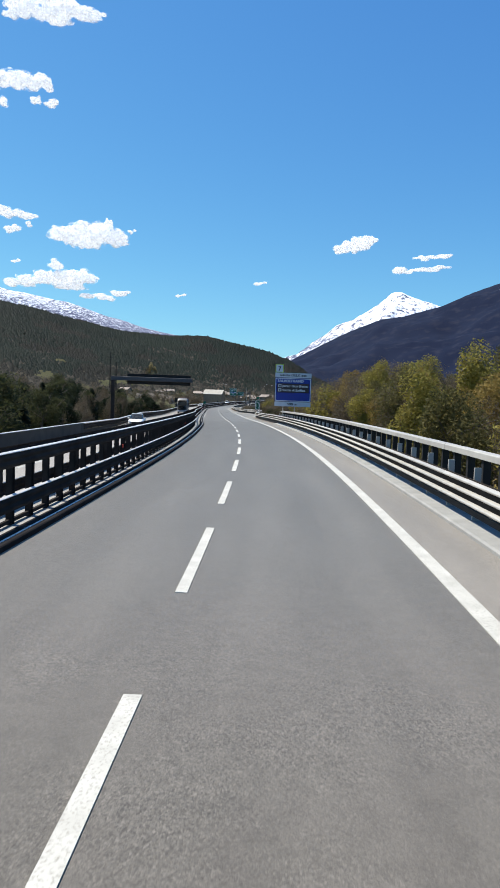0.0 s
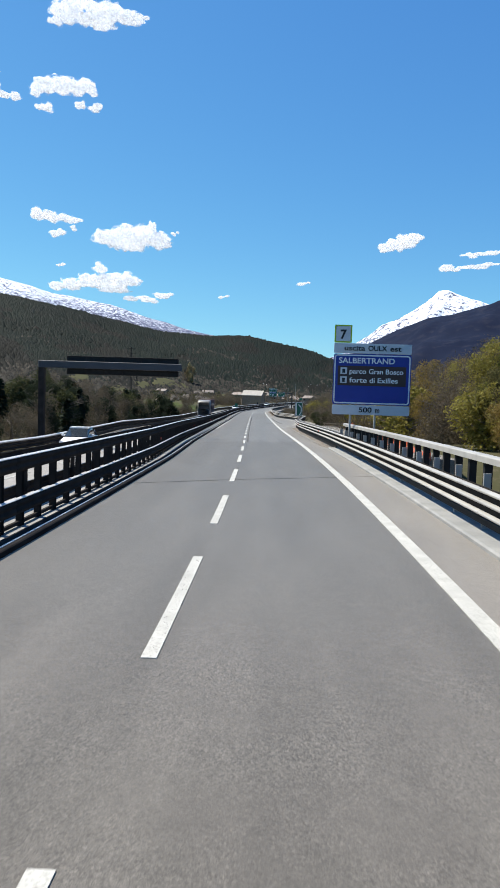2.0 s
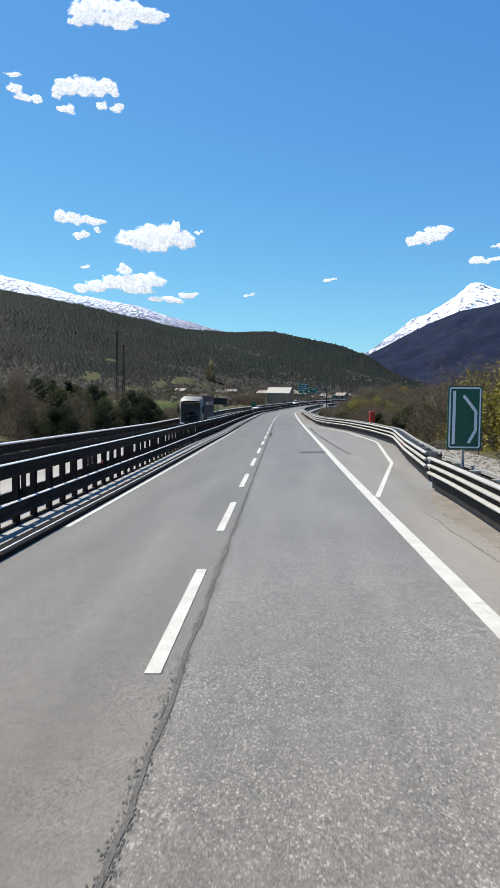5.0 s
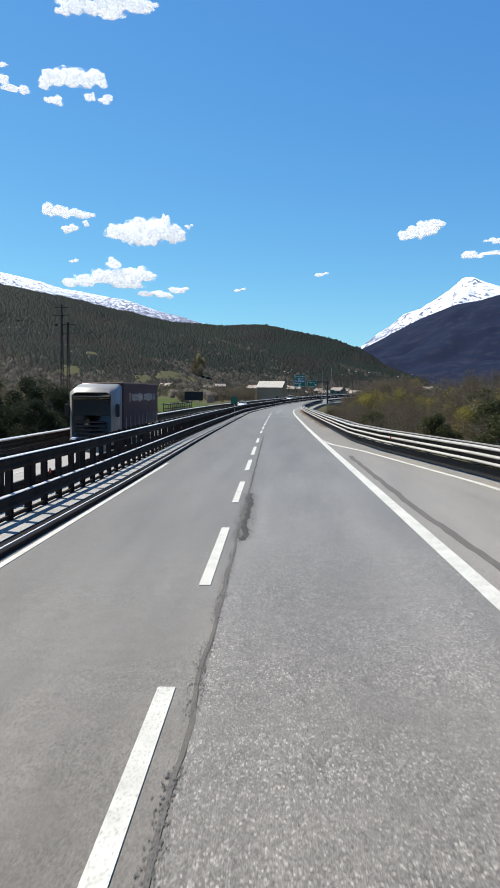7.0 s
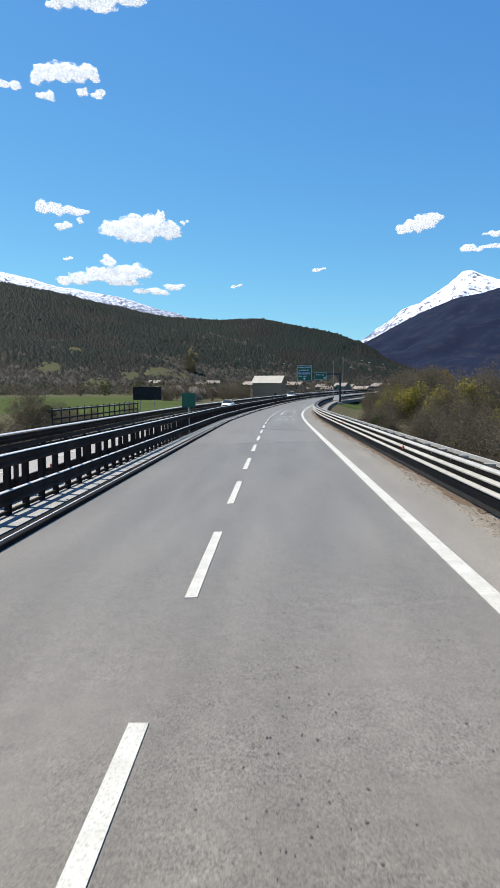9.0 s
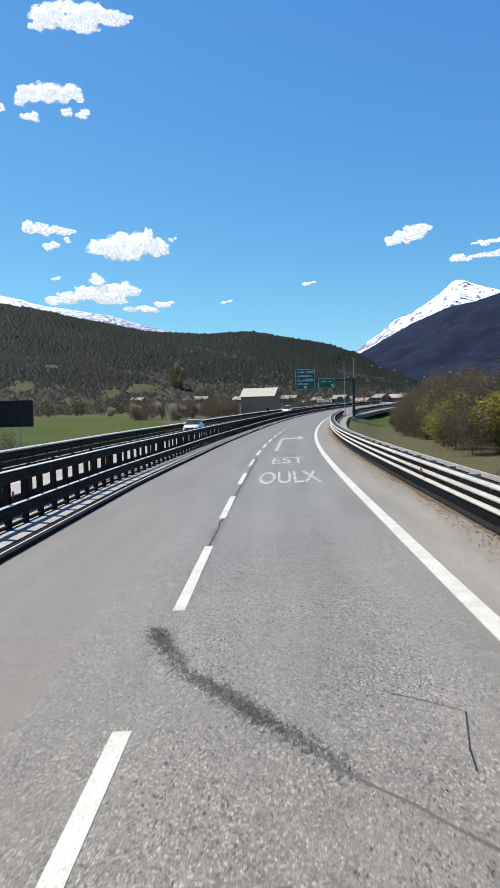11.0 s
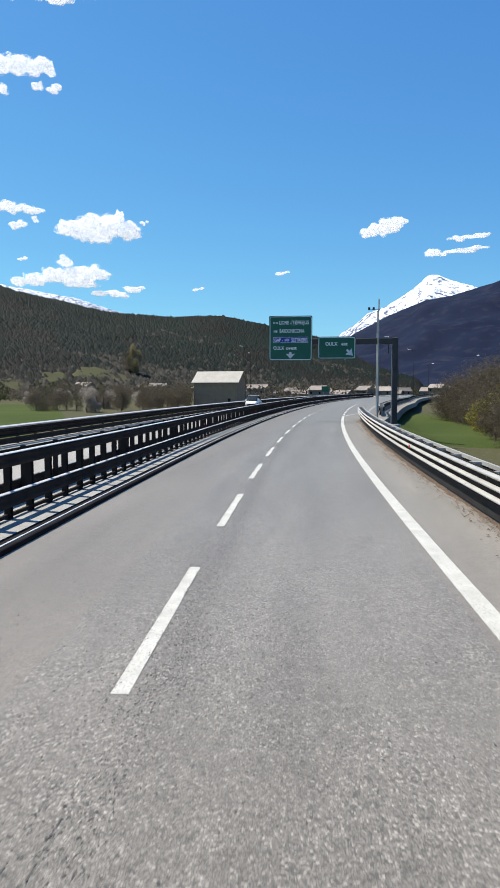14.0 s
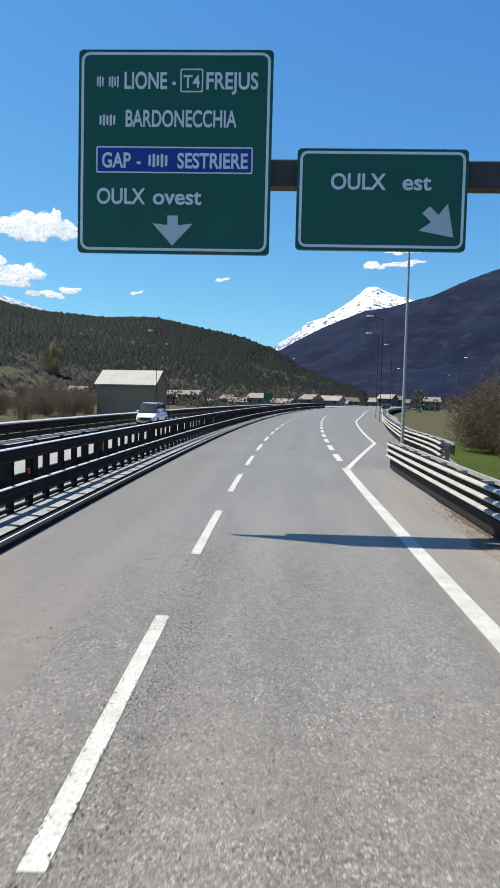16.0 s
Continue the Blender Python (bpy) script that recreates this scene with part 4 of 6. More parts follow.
def border(m, x, z, w, h, t, r, material, parent, name="border"):
    """A rounded outline t wide."""
    verts, faces, k = [], [], 20
    for inset in (0, t):
        for cx, cz, a0 in ((w - r, r, -90), (w - r, h - r, 0), (r, h - r, 90), (r, r, 180)):
            for i in range(5):
                a = radians(a0 + 22.5 * i)
                verts.append((cx + (r - inset) * math.cos(a), 0, cz + (r - inset) * math.sin(a)))
    faces = [(j, k + j, k + (j + 1) % k, (j + 1) % k)[::-1] for j in range(k)]
    part(name, mesh_of(name, verts, faces), material, parent, "", at(m, x, -0.009, z))


def tourist_sign():
    m = frame_at(79.6, 4.36, 1.98, -2)
    ob = thing("tourist_sign", frame_at(79.6, 6.4, 0), "large blue tourist direction sign with white top and foot plates", "road sign")
    W = 3.75
    part("panel", panel(W, 2.45, 0.1, 0.06), SIGN_BLUE, ob, "blue panel", at(m, 0, 0, 0.5))
    border(m, 0.04, 0.54, W - 0.08, 2.37, 0.06, 0.14, SIGN_LETTER, ob)
    part("foot_plate", panel(W, 0.47, 0.06, 0.06), SIGN_WHITE, ob, "white plate", m)
    part("head_plate", panel(W, 0.48, 0.03, 0.06), SIGN_WHITE, ob, "white plate", at(m, 0, 0, 2.98))
    num = part("number_plate", panel(0.84, 0.86, 0.03, 0.06), SIGN_LIME, ob, "lime-edged plate", at(m, 0, 0, 3.48))
    part("number_field", rect(0.7, 0.72, 0.008), SIGN_WHITE, num, "", at(m, 0.07, 0, 3.55))
    words("7", m, 0.28, 3.68, 0.6, 0.3, SIGN_BLACK, ob, 0.02)
    words("uscita OULX est", m, 0.5, 3.12, 0.34, 2.75, SIGN_BLACK, ob, 0.008)
    words("SALBERTRAND", m, 0.25, 2.5, 0.38, 2.7, SIGN_LETTER, ob, 0.006)
    brown = part("brown_field", rect(3.3, 0.95, 0.012), SIGN_BROWN, ob, "brown panel", at(m, 0.22, -0.002, 1.42))
    border(m, 0.22, 1.42, 3.3, 0.95, 0.035, 0.04, SIGN_WHITE, brown, "brown_edge")
    for z in (1.97, 1.53):
        part("pictogram", rect(0.32, 0.32, 0.02), SIGN_WHITE, brown, "white pictogram field", at(m, 0.34, 0, z))
        part("pictogram_mark", rect(0.14, 0.2, 0.026), SIGN_BLACK, brown, "", at(m, 0.43, 0, z + 0.05))
    words("parco Gran Bosco", m, 0.78, 2.0, 0.34, 2.6, SIGN_LETTER, ob, 0.006)
    words("forte di Exilles", m, 0.78, 1.57, 0.34, 2.35, SIGN_LETTER, ob, 0.006)
    words("500 m", m, 1.3, 0.13, 0.34, 1.0, SIGN_BLACK, ob, 0.006)
    for x in (0.9, 2.1):
        part("pole", rod((x, 0.12, -4), (x, 0.12, 3.4), 0.05), ZINC, ob, "galvanised pole", m)
    for z in (0.9, 2.4):
        part("cross_rail", boxed(W / 2, 0.09, z, W - 0.2, 0.05, 0.08, 0.006), ZINC, ob, "", m)


tourist_sign()


def arrow_down(m, x, z, w, h, material, parent, turn=0.0):
    """A lane arrow: a short shaft and a broad barbed head."""
    pts = [(-0.13, 0.5), (0.13, 0.5), (0.13, 0.18), (0.5, 0.24), (0.0, -0.5), (-0.5, 0.24), (-0.13, 0.18)]
    a = radians(turn)
    verts = [(x + w * (px * math.cos(a) - pz * math.sin(a)), -0.012, z + h * (px * math.sin(a) + pz * math.cos(a))) for px, pz in pts]
    part("arrow", mesh_of("arrow", verts, [(0, 6, 2, 1), (6, 5, 4), (6, 4, 2), (2, 4, 3)]), material, parent, "white arrow", m)


def exit_gantry():
    S = 364.1
    ob = thing("sign_gantry", frame_at(S, 7.75, -0.6), "steel cantilever gantry with two green direction signs over the road", "sign gantry")
    m = frame_at(S, 0, 0)
    part("post", boxed(7.75, 0.35, 3.05, 0.46, 0.4, 7.7, 0.03), RUST, ob, "dark box-section post", m)
    part("base_plate", boxed(7.75, 0.35, -0.45, 1.0, 0.9, 0.5, 0.03), CONCRETE, ob, "concrete footing", m)
    part("beam", boxed(2.75, 0.35, 6.62, 10.4, 0.36, 0.5, 0.03), RUST, ob, "dark box-section beam", m)
    part("knee", boxed(7.2, 0.35, 6.1, 0.12, 0.3, 1.0, 0.02, None), RUST, ob, "", m)
    # Added pale strip that imitates the sunlit left edge of the post.
    part("ladder_strip", boxed(7.46, 0.12, 2.9, 0.05, 0.04, 6.6, 0.0), ZINC, ob, "pale strip for the post's sunlit edge", m)
    # the tall board
    t = at(m, -2.62, 0, 5.06)
    tall = part("tall_board", panel(3.58, 3.68, 0.08, 0.07), SIGN_GREEN, ob, "green board with white lettering", t)
    border(t, 0.05, 0.05, 3.48, 3.58, 0.05, 0.16, SIGN_LETTER, tall)
    words("LIONE -", t, 0.85, 2.98, 0.42, 0.95, SIGN_LETTER, tall, 0.008)
    border(t, 1.88, 2.92, 0.42, 0.42, 0.025, 0.03, SIGN_LETTER, tall, "plate_outline")
    words("T4", t, 1.94, 3.0, 0.32, 0.3, SIGN_LETTER, tall, 0.004)
    words("FREJUS", t, 2.36, 2.98, 0.42, 0.95, SIGN_LETTER, tall, 0.008)
    bars(t, 0.33, 3.0, 0.14, 0.2, 3, SIGN_LETTER, tall)
    bars(t, 0.55, 3.0, 0.2, 0.2, 4, SIGN_LETTER, tall)
    words("BARDONECCHIA", t, 0.88, 2.3, 0.42, 2.05, SIGN_LETTER, tall, 0.008)
    bars(t, 0.38, 2.31, 0.32, 0.2, 5, SIGN_LETTER, tall)
    part("blue_field", rect(2.9, 0.48, 0.01), SIGN_BLUE, tall, "blue field", at(t, 0.34, -0.002, 1.46))
    border(at(t, 0, -0.005, 0), 0.34, 1.46, 2.9, 0.48, 0.025, 0.03, SIGN_LETTER, tall, "blue_edge")
    words("GAP -", t, 0.45, 1.56, 0.38, 0.72, SIGN_LETTER, tall, 0.008)
    bars(t, 1.3, 1.57, 0.38, 0.24, 5, SIGN_LETTER, tall)
    words("SESTRIERE", t, 1.85, 1.56, 0.38, 1.3, SIGN_LETTER, tall, 0.008)
    words("OULX ovest", t, 0.36, 0.9, 0.4, 1.95, SIGN_LETTER, tall, 0.008)
    arrow_down(t, 1.78, 0.42, 0.75, 0.55, SIGN_WHITE, tall)
    # the low board
    t = at(m, 1.44, 0, 5.17)
    low = part("low_board", panel(3.1, 1.83, 0.08, 0.07), SIGN_GREEN, ob, "smaller green board with white lettering", t)
    border(t, 0.05, 0.05, 3.0, 1.73, 0.05, 0.14, SIGN_LETTER, low)
    words("OULX", t, 0.62, 1.1, 0.4, 1.0, SIGN_LETTER, low, 0.008)
    words("est", t, 1.92, 1.1, 0.4, 0.52, SIGN_LETTER, low, 0.008)
    arrow_down(t, 2.62, 0.5, 0.72, 0.7, SIGN_WHITE, low, 45)
    for x in (-1.9, -0.1, 2.0, 3.9):
        part("bracket", boxed(x, 0.13, 6.5, 0.1, 0.14, 0.8, 0.01), RUST, ob, "", m)


exit_gantry()


BEAM_GREY = mat("grey_beam_paint", (0.036, 0.0376, 0.044), (0.048, 0.0496, 0.056), 1.0, 0.6, 0.05)


def message_gantry():
    S = 94.45
    ob = thing("message_gantry", frame_at(S, -14.3, -1.6), "grey gantry with a dark message board seen from behind", "sign gantry")
    m = frame_at(S, 0, 0)
    part("post", boxed(-14.3, 0.1, 1.55, 0.42, 0.42, 6.9, 0.03), ZINC_DARKENED, ob, "grey post", m)
    part("footing", boxed(-14.3, 0.1, -1.7, 1.1, 1.1, 0.7, 0.03), CONCRETE, ob, "", m)
    part("beam", boxed(-9.52, -0.02, 4.82, 9.96, 0.3, 0.5, 0.03), BEAM_GREY, ob, "grey box beam", m)
    board = part("board", boxed(-8.7, 0.42, 4.82, 7.8, 0.4, 1.28, 0.02), STEEL_DARK, ob, "dark message board", m)
    for i in range(7):
        part("rib", boxed(-12.55 + 7.7 * i / 6, 0.2, 4.82, 0.05, 0.06, 1.22, 0.0), ZINC_DARKENED, board, "", m)
    for z in (4.22, 5.42):
        part("edge", boxed(-8.7, 0.2, z, 7.8, 0.05, 0.05, 0.0), ZINC_DARKENED, board, "", m)


message_gantry()


def small_sign(name, s, l, h0, w, h, face, label, base=-0.6, mark=None):
    ob = thing(name, frame_at(s, l, base), label, "road sign")
    m = frame_at(s, l - w / 2, h0)
    b = part("panel", panel(w, h, 0.05, 0.04), face, ob, "", m)
    for x in ((w * 0.25, w * 0.75) if w > 1.4 else (w * 0.5,)):
        part("pole", rod((x, 0.08, base - h0 - 0.5), (x, 0.08, h * 0.9), 0.04), ZINC, ob, "galvanised pole", m)
    if mark:
        mark(m, b, w, h)
    return ob


def chevron(m, b, w, h):
    border(m, 0.03, 0.03, w - 0.06, h - 0.06, 0.035, 0.06, SIGN_LETTER, b)
    bm = bmesh.new()
    for (x0, z0), (x1, z1) in (((0.18, 0.08), (0.18, 0.92)), ((0.62, 0.1), (0.82, 0.3)), ((0.82, 0.3), (0.82, 0.6)), ((0.82, 0.6), (0.45, 0.85))):
        a, c = Vector((x0 * w, -0.012, z0 * h)), Vector((x1 * w, -0.012, z1 * h))
        d = c - a
        box(bm, d.length / 2, 0, 0, d.length, 0.006, 0.07, 0, Matrix.Translation(a) @ Matrix.Rotation(-math.atan2(d.z, d.x), 4, "Y"))
    part("symbol", bm, SIGN_LETTER, b, "white lay-by symbol", m)


small_sign("layby_sign", 121, 5.5, 1.35, 0.8, 1.5, SIGN_GREEN, "green lay-by sign with a white symbol behind the guardrail", mark=chevron)
small_sign("back_of_sign", 277.8, -15.4, 1.95, 3.5, 1.6, STEEL_DARK, "dark back of a large sign on two poles", -1.8)
small_sign("median_sign", 236.5, -4.5, 1.75, 0.85, 0.9, SIGN_GREEN, "small green sign standing in the median", 0.0)
small_sign("far_sign", 520, -14, 2.0, 2.2, 1.6, SIGN_GREEN, "green direction sign far along the motorway", -1.0)


def call_box():
    ob = thing("emergency_box", frame_at(160.7, 8.35, 0.0), "red-orange emergency call box behind the guardrail", "emergency phone")
    m = frame_at(160.7, 8.35, -0.68)
    part("column", boxed(0, 0, 0.6, 0.16, 0.16, 1.2, 0.02), ZINC, ob, "", m)
    b = part("cabinet", boxed(0, 0, 1.75, 0.42, 0.38, 1.15, 0.05), RED, ob, "red cabinet", m)
    part("door", boxed(0, -0.195, 1.75, 0.32, 0.02, 0.8, 0.008), RED, b, "", m)
    part("hood", boxed(0, -0.02, 2.36, 0.46, 0.46, 0.06, 0.02), RED, b, "", m)


call_box()


def culvert_parapet():
    """A short railing set back behind the outer guardrail, where a track passes underneath."""
    ob = thing("parapet_railing", frame_at(254, -14.3, -1.3), "short dark steel railing beside the opposite carriageway", "railing", kind="structure")
    a = 240.0
    while a < 268.5:
        part("post", boxed(0, 0, 0.8, 0.09, 0.07, 2.9, 0.008), STEEL_DARK, ob, "", frame_at(a, -14.3, -opp_drop(a) - 0.2))
        a += 2.0
    for lo, hi in ((0.35, 0.95), (1.2, 1.32), (1.78, 1.9)):
        part("rail", sweep("rail", [(-14.33, lo), (-14.25, lo), (-14.25, hi), (-14.33, hi)], 239.9, 268.1, 2.0, hgt=lambda s: -opp_drop(s)), STEEL_DARK, ob)
    part("cap", sweep("cap", [(-14.35, 1.9), (-14.23, 1.9), (-14.24, 1.925), (-14.34, 1.925)], 239.9, 268.1, 2.0, hgt=lambda s: -opp_drop(s)), ZINC, ob, "pale cap, brightness in its colour")


culvert_parapet()


def timber_barrier():
    """A makeshift trestle of boards at the roadworks, with a heap of cut branches beside it."""
    q = P(150, 12.5)
    m = Matrix.Translation((q[0], q[1], ground_z(q[0], q[1]))) @ Matrix.Rotation(radians(-8), 4, "Z")
    ob = thing("timber_barrier", m, "makeshift pale timber barrier on the gravel track", "barrier")
    for x in (-1.3, 1.3):
        part("post", boxed(x, 0, 0.45, 0.09, 0.09, 1.1, 0.01), TIMBER_PALE, ob, "", m)
    for z in (0.5, 0.85):
        part("board", boxed(0, -0.06, z, 3.1, 0.03, 0.16, 0.006, Matrix.Rotation(radians(1.5), 4, "Y")), TIMBER_PALE, ob, "", m)
    r = random.Random(8)
    q = P(140, 13.5)
    m = Matrix.Translation((q[0], q[1], ground_z(q[0], q[1])))
    heap = thing("branch_heap", m, "heap of cut grey-brown branches beside the gravel track", "branches")
    for _ in range(34):
        a, b = r.uniform(0, 6.283), r.uniform(0, 6.283)
        p0 = Vector((math.cos(a) * r.uniform(0.2, 1.3), math.sin(a) * r.uniform(0.2, 1.0), r.uniform(0.0, 0.25)))
        p1 = p0 + Vector((math.cos(b) * r.uniform(0.6, 1.5), math.sin(b) * r.uniform(0.6, 1.5), r.uniform(0.1, 0.85)))
        part("branch", rod(p0, p1, r.uniform(0.025, 0.06), 0.015, 5), BARK, heap, "", m)


TIMBER_PALE = mat("pale_boards", (0.26, 0.19, 0.12), (0.36, 0.28, 0.19), 2, 0.85, 0.2, fine=30)
timber_barrier()


def mast(s, l, h, label, arm=True, base=-1.0):
    ob = thing("mast", frame_at(s, l, base), label, "mast")
    m = frame_at(s, l, 0)
    part("pole", rod((0, 0, base), (0, 0, h), 0.09, 0.05, 10), ZINC, ob, "slim galvanised pole", m)
    if arm:
        part("cross_arm", boxed(-0.35, 0, h - 0.85, 0.9, 0.05, 0.05), ZINC, ob, "", m)
        for x in (-0.75, -0.4):
            part("camera_box", boxed(x, 0, h - 0.75, 0.16, 0.3, 0.18, 0.02), STEEL_DARK, ob, "dark camera housing", m)


mast(361.7, 6.25, 9.7, "slim tall pole with two camera housings beside the gantry")
mast(386, 7.0, 11.4, "slim tall lighting pole beside the exit lane", False)


def street_lamp():
    ob = thing("street_lamp", Matrix(), "tall grey street lamp at the motorway exit", "street lamp", "street lamps at the exit")
    part("pole", rod((0, 0, -2.5), (0, 0, 9.6), 0.045, 0.03, 8), ZINC_DARKENED, ob)
    part("arm", rod((0, 0, 9.5), (-1.3, 0, 9.85), 0.04, 0.03, 6), ZINC_DARKENED, ob)
    part("lamp_head", boxed(-1.5, 0, 9.85, 0.8, 0.34, 0.14, 0.04), SIGN_WHITE, ob, "pale lamp head")
    return ob


_lamp = street_lamp()
_places = [(80, 14.6), (99, 17.5), (117, 23), (104, -14), (128, -15), (160, 9), (143, 42), (190, 38), (220, 60)]
for i, (ahead, aside) in enumerate(_places):
    m = Matrix.Translation((-21.2 + aside + 0.013 * ahead, 349.8 + ahead, 0)) @ Matrix.Rotation(radians(20 * i), 4, "Z")
    if i:
        copy_thing(_lamp, m)
    else:
        _lamp.matrix_basis = m


def utility_mast(x, y, h):
    """A slender lattice mast with two cross-arms."""
    z = ground_z(x, y)
    ob = thing("utility_mast", Matrix.Translation((x, y, z)), "slender dark lattice mast carrying power lines", "pylon", "power line masts")
    for k in range(4):
        a = radians(45 + 90 * k)
        bm = tube(bmesh.new(), (0.45 * math.cos(a), 0.45 * math.sin(a), -0.3), (0.15 * math.cos(a), 0.15 * math.sin(a), h), 0.05, 0.04, 5)
        part("leg", bm, STEEL_DARK, ob, "", Matrix.Translation((x, y, z)))
    bm = bmesh.new()
    n = int(h / 0.9)
    for i in range(n):
        r0, r1 = 0.45 - 0.3 * i / n, 0.45 - 0.3 * (i + 1) / n
        for k in range(4):
            a, b = radians(45 + 90 * k), radians(135 + 90 * k)
            tube(bm, (r0 * math.cos(a), r0 * math.sin(a), h * i / n), (r1 * math.cos(b), r1 * math.sin(b), h * (i + 1) / n), 0.025, None, 4)
    part("lattice", bm, STEEL_DARK, ob, "", Matrix.Translation((x, y, z)))
    for hz in (h - 0.6, h - 2.2):
        part("cross_arm", boxed(0, 0, hz, 3.0, 0.1, 0.1), STEEL_DARK, ob, "", Matrix.Translation((x, y, z)))


utility_mast(-65.7, 282, 23)
utility_mast(-62.0, 276, 19)


def safety_net(line):
    """Sagging orange mesh fencing on stakes."""
    ob = thing("safety_net", Matrix.Translation(P(*line[len(line) // 2])), "sagging orange safety netting on stakes beside the verge", "safety fence")
    net = []
    for (s0, l0), (s1, l1) in zip(line, line[1:]):
        n = 10
        for i in range(n):
            t = i / n
            s, l = s0 + (s1 - s0) * t, l0 + (l1 - l0) * t + noise.noise((s0 + t * 3, 4, 1)) * 0.5
            sag = 0.45 * math.sin(math.pi * t) * (0.6 + 0.8 * abs(noise.noise((s0, t * 2, 6))))
            p = P(s, l)
            g = max(ground_z(p[0], p[1]), P(s, l, -1.1)[2])
            net.append(((p[0], p[1], g + 0.02), (p[0] + 0.12 * sag, p[1], g + 1.15 - sag)))
    verts, faces, rows = [], [], 7
    for lo, hi in net:
        for r in range(rows):
            t = r / (rows - 1)
            verts.append(tuple(lo[k] + (hi[k] - lo[k]) * t + (noise.noise((lo[1] * 0.8, t * 3, k)) * 0.1 if k < 2 else 0) for k in range(3)))
    for i in range(len(net) - 1):
        faces += [(i * rows + r, (i + 1) * rows + r, (i + 1) * rows + r + 1, i * rows + r + 1) for r in range(rows - 1)]
    me = mesh_of("netting", verts, faces)
    o = part("netting", me, ORANGE, ob, "orange plastic netting")
    md = o.modifiers.new("mesh", "WIREFRAME")
    md.thickness, md.use_replace = 0.034, True
    sub = o.modifiers.new("finer", "SUBSURF")
    sub.levels = sub.render_levels = 1
    sub.subdivision_type = "SIMPLE"
    o.modifiers.move(1, 0)
    for i in range(0, len(net), 5):
        lo = Vector(net[i][0])
        part("stake", rod(lo - Vector((0, 0, 0.3)), lo + Vector((0.03, 0.05, 1.3)), 0.025, None, 6), RUST, ob, "rusty stake")


safety_net([(56, 8.9), (62, 9.3), (68, 9.8)])
safety_net([(86, 10.9), (94, 11.2), (104, 11.4), (114, 11.9), (126, 12.6), (140, 13.8), (152, 16.0)])
tagged(part("work_track", sweep("work_track", [(6.8, -0.9), (12.8, -1.6), (12.8, -0.62), (10.9, -0.55), (6.8, -0.42)][::-1], 86, 150, 4), GRAVEL), "pale gravel track below the guardrail", "track", kind="structure")


def rubble(s0, s1, l0, l1, n, seed):
    """Loose stones and clods lying about on the track."""
    r = random.Random(seed)
    verts, faces = [], []
    for _ in range(n):
        s, l = r.uniform(s0, s1), l0 + (l1 - l0) * r.random() ** 0.7
        c = Vector(P(s, l, -0.42 - 0.034 * (l - 6.8)))
        q = 0.02 + 0.1 * r.random() ** 3
        k = len(verts)
        for dx, dy, dz in ((-1, -0.7, -0.3), (1, -0.8, -0.3), (0.9, 1, -0.3), (-0.9, 0.8, -0.3), (-0.4, 0.2, 0.8), (0.5, -0.2, 0.7)):
            verts.append(c + Vector((dx * r.uniform(0.6, 1.3), dy * r.uniform(0.6, 1.3), dz * r.uniform(0.6, 1.1))) * q)
        faces += [(k, k + 1, k + 5, k + 4), (k + 1, k + 2, k + 5), (k + 2, k + 3, k + 4, k + 5), (k + 3, k, k + 4)]
    tagged(part("rubble", mesh_of("rubble", verts, faces), RUBBLE), "grey stones and clods scattered over the gravel track", "stones", kind="stuff")


RUBBLE = mat("grey_rubble", (0.13, 0.115, 0.095), (0.24, 0.22, 0.19), 3, 0.95, 0.3, fine=20, island=0.4)
rubble(86, 150, 7.0, 12.7, 5200, 31)


# ---- hills and mountains ----
CENTRE = Vector((-15.0, 170.0))
# Kept close to the hill trees' haze-tinted green.
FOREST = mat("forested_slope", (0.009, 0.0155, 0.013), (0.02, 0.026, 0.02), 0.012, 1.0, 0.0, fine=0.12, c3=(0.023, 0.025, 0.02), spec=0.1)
# The air's blue haze over this far slope is mixed into its colour.
FAR_SLOPE = mat("haze_tinted_dark_slope", (0.0048, 0.0086, 0.0245), (0.0098, 0.0148, 0.034), 0.006, 1.0, 0.0, fine=0.035, c3=(0.0175, 0.0205, 0.037), spec=0.1)


